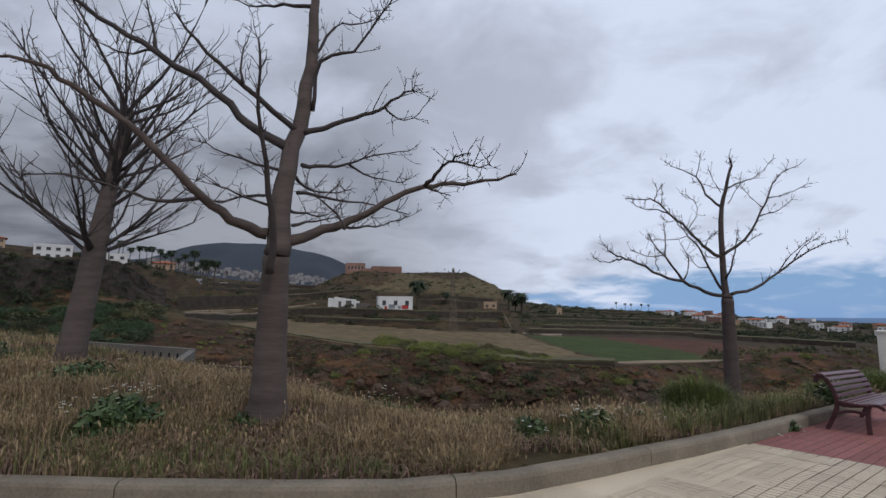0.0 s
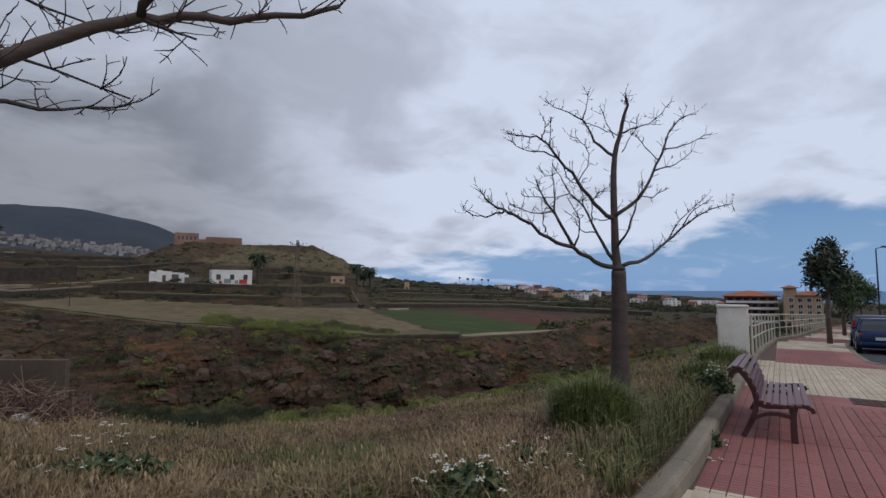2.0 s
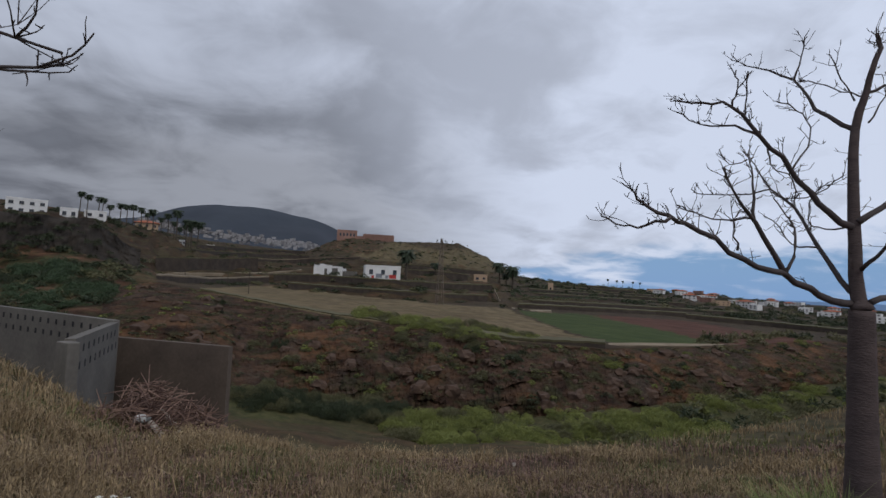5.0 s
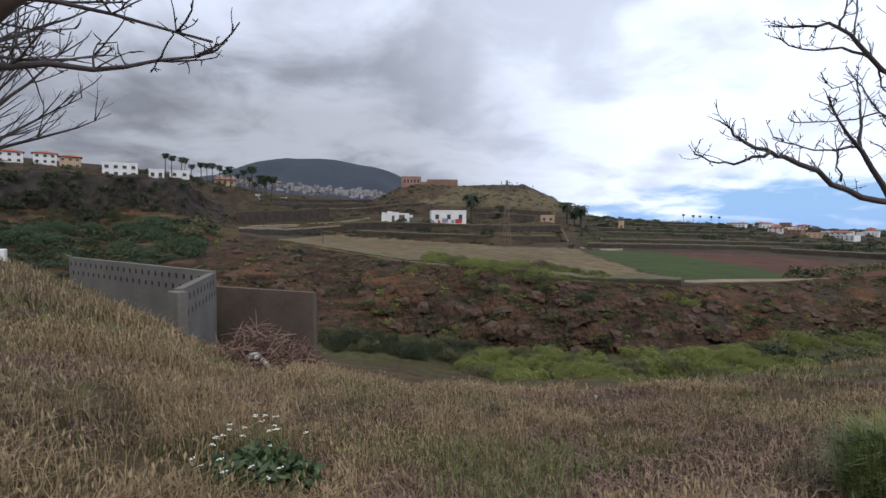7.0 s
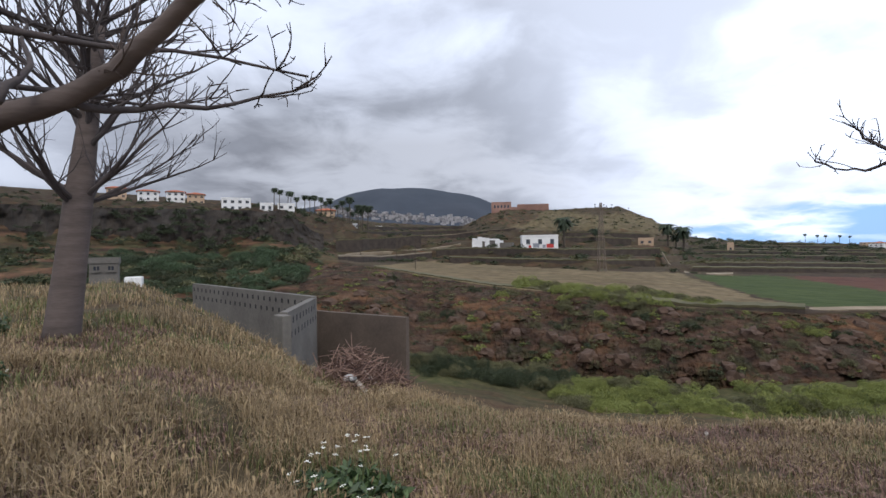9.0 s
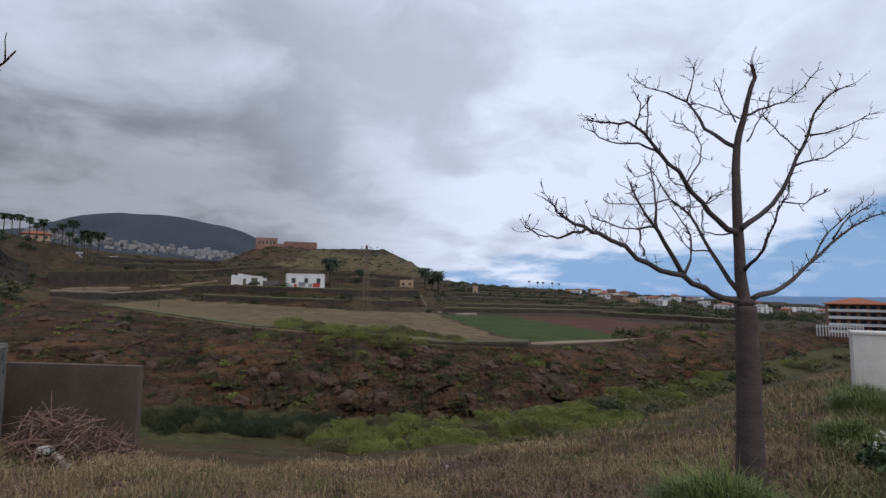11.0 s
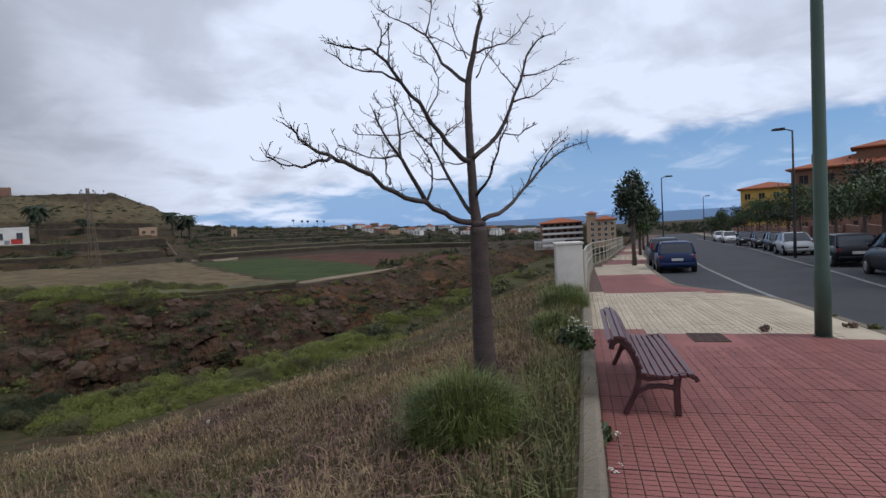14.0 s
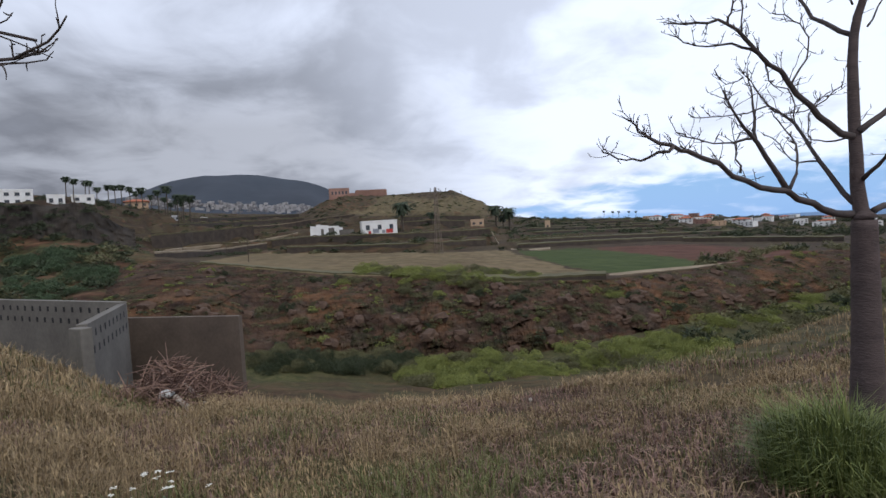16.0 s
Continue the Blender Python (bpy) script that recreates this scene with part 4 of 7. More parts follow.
def bench():
    """Park bench: cast frames with scrolled backs, slats along seat and back."""
    root = thing("bench", plan_pose(8.17, 1.0, 0.0, 0), "dark red slatted bench with cast iron frames on red paving", "bench")
    L2 = 0.92

    def rib(mb, x, pts, r):
        """A flat cast bar through (y, z) points."""
        n = len(pts)
        P = [Vector((0, y, z)) for y, z in pts]
        o = len(mb.v)
        for i, p in enumerate(P):
            d = (P[min(i + 1, n - 1)] - P[max(i - 1, 0)]).normalized()
            nrm = Vector((0, -d.z, d.y))
            for dx in (-0.024, 0.024):
                for sg in (-1, 1):
                    mb.v.append(tuple(Vector((x + dx, 0, 0)) + p + nrm * r * sg))
        for i in range(n - 1):
            a, b = o + 4 * i, o + 4 * i + 4
            mb.f += [(a, a + 1, b + 1, b), (a + 2, b + 2, b + 3, a + 3), (a, b, b + 2, a + 2), (a + 1, a + 3, b + 3, b + 1)]
        mb.f += [(o, o + 2, o + 3, o + 1), (o + 4 * n - 4, o + 4 * n - 3, o + 4 * n - 1, o + 4 * n - 2)]

    for x in (-L2 + 0.06, L2 - 0.06):
        mb = Mesh()
        rib(mb, x, [(0.20, 0.0), (0.165, 0.07), (0.12, 0.17), (0.085, 0.27), (0.074, 0.36), (0.092, 0.45), (0.13, 0.54), (0.175, 0.61), (0.21, 0.645), (0.25, 0.645), (0.285, 0.615), (0.295, 0.57)], 0.024)
        rib(mb, x, [(0.09, 0.335), (0.0, 0.315), (-0.12, 0.325), (-0.23, 0.345), (-0.32, 0.355), (-0.375, 0.33), (-0.39, 0.30)], 0.02)
        rib(mb, x, [(-0.23, 0.0), (-0.225, 0.12), (-0.225, 0.25), (-0.24, 0.34)], 0.026)
        rib(mb, x, [(0.15, 0.12), (0.09, 0.20), (0.0, 0.245), (-0.10, 0.255), (-0.22, 0.235)], 0.018)
        part("frame", mb, M["iron"], root, "cast iron end frame with scrolled back", bevel=0.004)
    seat = [(0.035 - 0.062 * i, 0.352 - 0.02 * math.sin(i / 6 * math.pi)) for i in range(7)]
    for y, z in seat:
        part("seat_slat", Mesh().box(-L2, L2, y - 0.024, y + 0.024, z - 0.004, z + 0.024), M["woodslat"], root, bevel=0.006)
    # the back slats follow the frame up and over its scroll
    for y, z, tilt in ((0.062, 0.43, -16), (0.085, 0.50, -22), (0.112, 0.565, -28), (0.150, 0.628, -42), (0.20, 0.676, -65), (0.252, 0.682, -95), (0.305, 0.655, -125)):
        m = Matrix.Translation((0, y, z)) @ Matrix.Rotation(radians(tilt), 4, "X")
        part("back_slat", Mesh().box(-L2, L2, -0.013, 0.013, -0.024, 0.024, m), M["woodslat"], root, bevel=0.006)


bench()


def pillar():
    root = thing("pillar", plan_pose(16.15, 1.86, -0.25, 8, False), "white rendered masonry pillar with a flat cap at the end of the railing", "pillar")
    part("body", Mesh().box(-0.28, 0.28, -0.33, 0.33, -0.3, 1.60), M["pillar"], root, "stained white render", bevel=0.012)
    part("cap", Mesh().box(-0.30, 0.30, -0.35, 0.35, 1.603, 1.66), M["pillar"], root, bevel=0.01)


pillar()


def railing():
    root = tagged(new("railing"), "cream painted tubular railing along the pavement's edge", "railing")
    stops = [16.5 + 1.55 * i for i in range(26)]
    for h in (0.42, 0.72, 1.0):
        mb = Mesh()
        mb.tube([street(s, lerp_list(s, KERB) + 0.09, h + 0.15) for s in np.arange(16.45, 55.4, 0.75)], [0.03 if h > 0.9 else 0.022] * len(np.arange(16.45, 55.4, 0.75)), 6)
        part("rail", mb, M["rail"], root, smooth=True)
    for s in stops:
        w = lerp_list(s, KERB) + 0.09
        part("post", Mesh().tube([street(s, w, 0.1), street(s, w, 1.15)], [0.028, 0.028], 6), M["rail"], root)


railing()


def street_lamp(s, w, tall, r, mat, label, arm=1.2, turn=0.0):
    root = thing("street_lamp", plan_pose(s, w, 0, turn, False), label, "street lamp", "street lamps")
    mb = Mesh()
    mb.tube([(0, 0, -0.05), (0, 0, 0.9), (0, 0, 0.95), (0, 0, tall * 0.6), (0, 0, tall)], [r * 1.15, r * 1.15, r, r * 0.85, r * 0.62], 14)
    part("pole", mb, mat, root, smooth=True)
    part("base_plate", Mesh().tube([(0, 0, -0.02), (0, 0, 0.012)], [r * 1.3, r * 1.3], 14), mat, root)
    part("arm", Mesh().tube([(0, 0, tall - 0.02), (0, -arm * 0.5, tall + 0.06), (0, -arm, tall + 0.08)], [r * 0.5, r * 0.4, r * 0.4], 8), mat, root)
    head = Mesh().prism([(-arm - 0.32, tall + 0.04), (-arm - 0.28, tall + 0.14), (-arm + 0.2, tall + 0.16), (-arm + 0.25, tall + 0.04)], -0.12, 0.12)
    part("lamp_head", head, M["dark_metal"], root, bevel=0.02)


street_lamp(10.82, -1.69, 7.4, 0.088, M["green_metal"], "tall green painted steel lamp post on the pavement")
street_lamp(46, -4.75, 5.7, 0.06, M["dark_metal"], "slim dark lamp post beside parked cars", 0.5)
street_lamp(30.4, -8.3, 6.0, 0.06, M["dark_metal"], "slim dark lamp post on the houses' side", 0.55, 180)
street_lamp(78, -14.5, 5.8, 0.06, M["dark_metal"], "slim dark lamp post far down the street", 0.5)


def manhole():
    root = thing("manhole_cover", plan_pose(10.72, -0.2, 0.0, 0), "rusty iron cover set flush in the paving", "cover")
    part("bed", Mesh().box(-0.62, 0.62, -0.56, 0.56, -0.03, -0.003), M["red"], root)
    part("frame", Mesh().box(-0.32, 0.32, -0.24, 0.24, -0.02, 0.004), M["rust"], root)
    for i in range(6):
        for j in range(4):
            x, y = -0.26 + 0.104 * i, -0.17 + 0.112 * j
            part("stud", Mesh().box(x - 0.035, x + 0.035, y - 0.04, y + 0.04, 0.004, 0.009), M["rust"], root)


manhole()

# ---- cars ----


def loft(rings):
    """A closed skin through rings of equal length."""
    mb, n = Mesh(), len(rings[0])
    for r in rings:
        mb.v += [tuple(p) for p in r]
    for k in range(len(rings) - 1):
        for i in range(n):
            j = (i + 1) % n
            mb.f.append((k * n + i, (k + 1) * n + i, (k + 1) * n + j, k * n + j))
    mb.f += [tuple(range(n)), tuple(range((len(rings) - 1) * n, len(rings) * n))[::-1]]
    return mb


def car(s, w, turn, body_mat, label, estate=False, scale=0.84):
    """A small five-door car: lofted body, glazed cabin under a painted roof, wheels, lamps and bumpers."""
    root = thing("car", plan_pose(s, w, -0.13, turn), label, "car", "parked cars")
    root.scale = (scale,) * 3
    up = 0.12 if estate else 0.0

    def hull(x, zb, zt, hw):
        half = [(0.84 * hw, zb), (hw, zb + 0.11), (hw * 1.012, (zb + zt) / 2 + 0.04), (hw * 0.985, zt - 0.10), (hw * 0.90, zt - 0.012), (hw * 0.55, zt + 0.012)]
        return [(x, y, z) for y, z in half] + [(x, -y, z) for y, z in reversed(half)]

    shape = ((-2.02, 0.40, 0.76, 0.62), (-1.97, 0.31, 0.86 + up / 2, 0.74), (-1.85, 0.25, 0.93 + up, 0.80), (-1.35, 0.21, 0.96 + up, 0.83), (-0.4, 0.20, 0.95 + up, 0.84), (0.6, 0.20, 0.93 + up, 0.84), (1.02, 0.20, 0.91 + up * 0.8, 0.83), (1.5, 0.22, 0.82 + up * 0.6, 0.81), (1.82, 0.26, 0.72 + up * 0.4, 0.76), (1.97, 0.32, 0.64 + up * 0.3, 0.68), (2.02, 0.40, 0.56, 0.56))
    part("body", loft([hull(*q) for q in shape]), body_mat, root, smooth=True)
    back = -1.93 if estate else -1.86
    line = ((back, 0.90, 0.74), (back + 0.16, 1.20, 0.69), (back + 0.34, 1.38, 0.645), (-0.9, 1.45, 0.63), (-0.1, 1.46, 0.63), (0.35, 1.41, 0.625), (0.72, 1.20, 0.67), (1.16, 0.90, 0.73))

    def cabin(x, z, hw):
        z += up
        return [(x, 0.765, 0.88 + up), (x, hw + 0.02, z - 0.03), (x, hw - 0.06, z), (x, -hw + 0.06, z), (x, -hw - 0.02, z - 0.03), (x, -0.765, 0.88 + up)]

    part("glazing", loft([cabin(*q) for q in line]), M["windowglass"], root, "dark window glass")
    skin = [[(x, y, z + up + dz) for y, dz in ((hw + 0.035, -0.05), (hw - 0.05, 0.012), (0.0, 0.03), (-hw + 0.05, 0.012), (-hw - 0.035, -0.05), (0.0, -0.03))] for x, z, hw in line[2:6]]
    part("roof", loft(skin), body_mat, root, smooth=True)
    for sy in (-1, 1):
        for (xa, za, ha), (xb, zb, hb), r in ((line[0], line[2], 0.055), (line[7], line[5], 0.04)):
            part("pillar", Mesh().tube([(xa, sy * 0.765, 0.9 + up), ((xa + xb) / 2, sy * (0.765 + hb + 0.03) / 2 + sy * 0.012, (0.9 + zb) / 2 + up), (xb, sy * (hb + 0.02), zb + up - 0.02)], [r * 1.2, r, r], 6), body_mat, root)
        part("door_post", Mesh().tube([(-0.25, sy * 0.772, 0.9 + up), (-0.3, sy * 0.655, 1.43 + up)], [0.035, 0.03], 6), body_mat, root)
        part("wing_mirror", Mesh().box(0.62, 0.76, sy * 0.88 - 0.07, sy * 0.88 + 0.07, 0.95 + up, 1.07 + up), body_mat, root, bevel=0.03)
        for x in (-1.28, 1.25):
            y = sy * 0.79
            part("wheel_arch", Mesh().tube([(x, y - sy * 0.1, 0.32), (x, y + sy * 0.068, 0.32)], [0.375, 0.375], 20), M["tyre"], root)
            wheel = part("wheel", Mesh().tube([(x, y - 0.09, 0.3), (x, y - 0.075 + 0.15 * (sy > 0) - 0.015 * (sy < 0), 0.3), (x, y + 0.09, 0.3)], [0.29, 0.3, 0.29], 20), M["tyre"], root)
            part("rim", Mesh().tube([(x, y + sy * 0.085, 0.3), (x, y + sy * 0.105, 0.3)], [0.20, 0.17], 14), M["rim"], wheel)
        part("tail_light", Mesh().box(-1.985, -1.84, sy * 0.70 - 0.06, sy * 0.70 + 0.06, (0.80 if estate else 0.68) + up, (1.22 if estate else 0.84) + up), M["lamp_red"], root, bevel=0.03)
        part("headlight", Mesh().box(1.72, 1.93, sy * 0.58 - 0.13, sy * 0.58 + 0.13, 0.56, 0.70 + up * 0.4), M["lamp_white"], root, bevel=0.04)
    part("rear_bumper", Mesh().box(-2.09, -1.9, -0.74, 0.74, 0.32, 0.50), body_mat, root, bevel=0.06)
    part("front_bumper", Mesh().box(1.9, 2.08, -0.7, 0.7, 0.28, 0.46), body_mat, root, bevel=0.06)
    part("grille", Mesh().box(1.96, 2.045, -0.4, 0.4, 0.47, 0.56), M["tyre"], root)
    part("number_plate", Mesh().box(-2.055, -2.0, -0.25, 0.25, 0.58, 0.70), M["plate"], root)
    part("number_plate", Mesh().box(2.07, 2.095, -0.25, 0.25, 0.33, 0.43), M["plate"], root)
    return root


BLUE, GREY = car_paint("blue_paint", (0.008, 0.02, 0.075)), car_paint("grey_blue_paint", (0.06, 0.075, 0.10))
BLACK, SILVER, PALE = car_paint("black_paint", (0.006, 0.006, 0.010)), car_paint("silver_paint", (0.42, 0.43, 0.43)), car_paint("white_paint", (0.62, 0.62, 0.62))
car(25.9, -2.2, -4, BLUE, "dark blue hatchback parked at the kerb")
car(30.6, -2.5, -5, GREY, "grey-blue hatchback parked behind a blue car", True)
car(37, -3.55, -6, PALE, "white hatchback parked further down the kerb")
car(17.0, -7.05, -8, PALE, "white hatchback parked across the road")
car(20.6, -7.75, -9, BLACK, "black estate car parked across the road", True)
car(26.2, -8.55, -9, BLACK, "black hatchback parked across the road")
for s, w, mat, lab in ((35.2, -9.95, SILVER, "silver hatchback parked across the road"), (40.6, -11.0, BLACK, "dark saloon parked across the road"), (46.5, -11.9, BLACK, "dark hatchback parked across the road"), (53, -12.6, BLACK, "dark hatchback parked further off"), (64, -14.0, PALE, "white hatchback parked far down the road"), (72, -15.0, PALE, "white van-like car far down the road")):
    car(s, w, 171, mat, lab)

# ---- foliage helpers ----


def leaf_cloud(n, rx, ry, rz, leaf, seed, lumps=6, droop=0.0, shell=0.55):
    """Many small leaves gathered in uneven lumps; base at z = 0."""
    rnd = np.random.RandomState(seed)
    cen = rnd.normal(size=(lumps, 3))
    cen /= np.linalg.norm(cen, axis=1)[:, None]
    cen *= rnd.uniform(0.35, 0.72, (lumps, 1))
    cen[:, 2] = np.abs(cen[:, 2]) * 0.9 if droop == 0 else cen[:, 2]
    k = rnd.randint(lumps, size=n)
    d = rnd.normal(size=(n, 3))
    d /= np.linalg.norm(d, axis=1)[:, None]
    r = (shell + (1 - shell) * rnd.rand(n)) * rnd.uniform(0.30, 0.55, lumps)[k]
    p = cen[k] + d * r[:, None]
    if droop == 0:
        p[:, 2] = np.abs(p[:, 2])
    p *= (rx, ry, rz)
    a = rnd.normal(size=(n, 3))
    a[:, 2] -= droop
    a /= np.linalg.norm(a, axis=1)[:, None]
    b = np.cross(a, d + 0.3 * rnd.normal(size=(n, 3)))
    b /= np.linalg.norm(b, axis=1)[:, None] + 1e-9
    ln = leaf * rnd.uniform(0.6, 1.3, (n, 1))
    a, b = a * ln, b * ln * 0.38
    quad = np.stack([p - a, p + b, p + a, p - b], 1).reshape(-1, 3)
    mb = Mesh()
    mb.v = quad.tolist()
    mb.f = [(4 * i, 4 * i + 1, 4 * i + 2, 4 * i + 3) for i in range(n)]
    return mb


def street_tree(s, w, tall, crown, mat, label, seed, base_z=None, trunk_r=0.09):
    root = thing("street_tree", plan_pose(s, w, 0.0 if base_z is None else base_z, seed * 40, False), label, "tree", "street trees")
    rnd = random.Random(seed)
    mb = Mesh()
    fork = tall * 0.45
    mb.tube([(0, 0, -0.05), (0.02, 0, fork * 0.5), (0.0, 0.03, fork), (0.02, 0.0, tall * 0.8)], [trunk_r * 1.2, trunk_r, trunk_r * 0.85, 0.03], 8)
    for k in range(6):
        a = k * 1.05 + rnd.uniform(-0.3, 0.3)
        h = fork + rnd.uniform(-0.1, 0.5)
        mb.tube([(0, 0, h), (math.cos(a) * crown * 0.4, math.sin(a) * crown * 0.4, h + 0.5), (math.cos(a) * crown * 0.75, math.sin(a) * crown * 0.75, h + 0.9 + rnd.uniform(0, 0.5))], [0.045, 0.03, 0.012], 5)
    part("trunk", mb, M["bark"], root, smooth=True)
    cl = leaf_cloud(2600, crown, crown, tall * 0.36, 0.11, seed, 13, 0.7, 0.35)
    cl.v = [(x, y, z + tall * 0.66) for x, y, z in cl.v]
    part("crown", cl, mat, root)
    return root


street_tree(28.0, -0.85, 5.0, 1.25, M["leaf_dark"], "young street tree with drooping dark green leaves in a paving pit", 3)
street_tree(38.5, -2.2, 4.3, 1.5, M["leaf_green"], "leafy street tree beside parked cars", 4)
street_tree(47.5, -3.4, 4.6, 1.6, M["leaf_green"], "leafy street tree beside parked cars", 5)
street_tree(60, -5.2, 4.6, 1.7, M["leaf_green"], "leafy street tree further down the street", 6)
for i, (s, off) in enumerate(((18, 0.3), (21.5, 0), (25.5, 0.4), (29.5, -0.2), (33.5, 0.2), (38, 0), (42.5, 0.4), (47, 0), (52, 0.3), (58, -0.2), (65, 0.3), (73, 0), (82, 0.5), (92, 0), (104, 0), (118, 0))):
    w = lerp_list(s, FAR_EDGE) - 1.5 - off
    street_tree(s, w, 4.6 + 0.5 * math.sin(i * 2.1) + (0.6 if s < 27 else -0.2), 2.0 + 0.3 * math.cos(i * 1.7) + (0.4 if s < 27 else 0), M["leaf_green"] if i % 4 else M["leaf_dark"], "bushy green street tree in front of a garden wall", 20 + i)

# ---- houses across the road ----


def facing(az, d, z=None, turn=0.0):
    """A spot at an azimuth and distance from the kerb, its +y side turned to the walker."""
    x, y = polar(az, d)
    return Matrix.Translation((x, y, height(x, y) if z is None else z)) @ Matrix.Rotation(radians(180 - az + turn), 4, "Z")


def window_unit(parent, x0, x1, z0, z1, y, frame_mat, sill=True):
    """A window in a wall facing +y at y: recessed pane, frame and sill."""
    win = part("window", Mesh().box(x0, x1, y - 0.02, y + 0.012, z0, z1), M["windowglass"], parent)
    fr = Mesh()
    t = 0.06
    for a in ((x0 - t, x0, z0 - t, z1 + t), (x1, x1 + t, z0 - t, z1 + t), (x0, x1, z1, z1 + t), (x0, x1, z0 - t, z0), ((x0 + x1) / 2 - 0.025, (x0 + x1) / 2 + 0.025, z0, z1)):
        fr.box(a[0], a[1], y - 0.02, y + 0.05, a[2], a[3])
    part("frame", fr, frame_mat, win)
    if sill:
        part("sill", Mesh().box(x0 - 0.12, x1 + 0.12, y - 0.02, y + 0.12, z0 - t - 0.07, z0 - t - 0.003), frame_mat, win)


def hip_roof(x0, x1, y0, y1, z, rise, over=0.5):
    mb = Mesh()
    x0, x1, y0, y1 = x0 - over, x1 + over, y0 - over, y1 + over
    h = (y1 - y0) / 2
    ym = (y0 + y1) / 2
    if x1 - x0 < 2 * h:
        h = (x1 - x0) / 2 - 0.05
    pts = [(x0, y0, z), (x1, y0, z), (x1, y1, z), (x0, y1, z), (x0 + h, ym, z + rise), (x1 - h, ym, z + rise)]
    pts += [(px, py, z - 0.16) for px, py, _ in pts[:4]]
    mb.add(pts, [(0, 1, 5, 4), (1, 2, 5), (2, 3, 4, 5), (3, 0, 4), (0, 6, 7, 1), (1, 7, 8, 2), (2, 8, 9, 3), (3, 9, 6, 0), (6, 9, 8, 7)])
    return mb


def house(m, x0, x1, depth, tall, mat, label, cols, floors, rise=1.6, roof=True, sunk=1.0, group="", roof_mat=None, name="house"):
    """A house whose front faces +y at y = 0."""
    root = thing(name, m, label, "house", group)
    part("wall", Mesh().box(x0, x1, -depth, 0, -sunk, tall), mat, root)
    if roof:
        part("roof", hip_roof(x0, x1, -depth, 0, tall + 0.17, rise), roof_mat or M["rooftile"], root)
    else:
        for a in ((x0 - 0.06, x1 + 0.06, -0.2, 0.06), (x0 - 0.06, x1 + 0.06, -depth - 0.06, -depth + 0.2), (x0 - 0.06, x0 + 0.2, -depth + 0.203, -0.203), (x1 - 0.2, x1 + 0.06, -depth + 0.203, -0.203)):
            part("parapet", Mesh().box(*a, tall + 0.003, tall + 0.4), mat, root)
    fh = tall / floors
    for f in range(floors):
        for c in range(cols):
            cx = x0 + (x1 - x0) * (c + 0.5) / cols
            hw = min(0.42, (x1 - x0) / cols * 0.2)
            window_unit(root, cx - hw, cx + hw, f * fh + fh * 0.40, f * fh + fh * 0.75, 0, mat if mat is not M["whitewall"] else M["greywall"])
    return root


brown = house(facing(75.8, 72, -2.9), -7.5, 6.9, 12, 8.1, M["brownhouse"], "brown plastered apartment house with a clay tile roof behind street trees", 6, 3, 1.5)
part("chimney", Mesh().box(4.6, 5.2, -4.4, -3.8, 8.3, 10.0), M["brownhouse"], brown)
part("penthouse", Mesh().box(-3.5, 1.0, -6.5, -2.0, 8.3, 10.0), M["brownhouse"], brown)
part("penthouse_roof", hip_roof(-3.5, 1.0, -6.5, -2.0, 10.17, 0.7), M["rooftile"], brown)
house(facing(68.4, 96, -4.0), -4.2, 3.6, 8, 7.9, M["yellow"], "yellow house with a clay tile roof behind street trees", 4, 3, 1.0)


def garden_wall():
    root = tagged(new("garden_wall"), "red-brown garden wall with pillars behind the far pavement", "wall")
    for i in range(22):
        s = 12 + 4 * i
        a, b = street(s + 0.2, lerp_list(s, FAR_EDGE) - 3.5), street(s + 3.8, lerp_list(s + 4, FAR_EDGE) - 3.5)
        d = (b - a)
        m = Matrix.Translation(a) @ Matrix.Rotation(math.atan2(d.y, d.x), 4, "Z")
        ln = math.hypot(d.x, d.y)
        part("panel", Mesh().box(0, ln, -0.1, 0.1, -0.6, 1.2, m), M["ochre"], root)
        part("wall_pillar", Mesh().box(-0.4, 0, -0.2, 0.2, -0.6, 1.75, m), M["ochre"], root)


garden_wall()

# ---- the far side of the ravine ----


def on_ground(x, y, turn=0.0, dz=0.0):
    return Matrix.Translation((x, y, height(x, y) + dz)) @ Matrix.Rotation(radians(turn), 4, "Z")


farm = house(facing(-5.35, 130, None, 6), -4.5, 4.5, 6, 3.0, M["whitewall"], "whitewashed flat-roofed farmhouse with painted graffiti", 3, 1, roof=False, sunk=2.5)
for x0, x1, z0, z1, mt in ((-3.4, -1.6, 0.1, 1.1, "graff_red"), (-1.4, -0.6, 0.1, 0.9, "graff_grey"), (0.2, 1.8, 0.2, 1.3, "graff_grey"), (2.2, 2.9, 0.1, 0.8, "graff_red")):
    part("graffiti", Mesh().box(x0, x1, 0.013, 0.018, z0, z1), M[mt], farm)


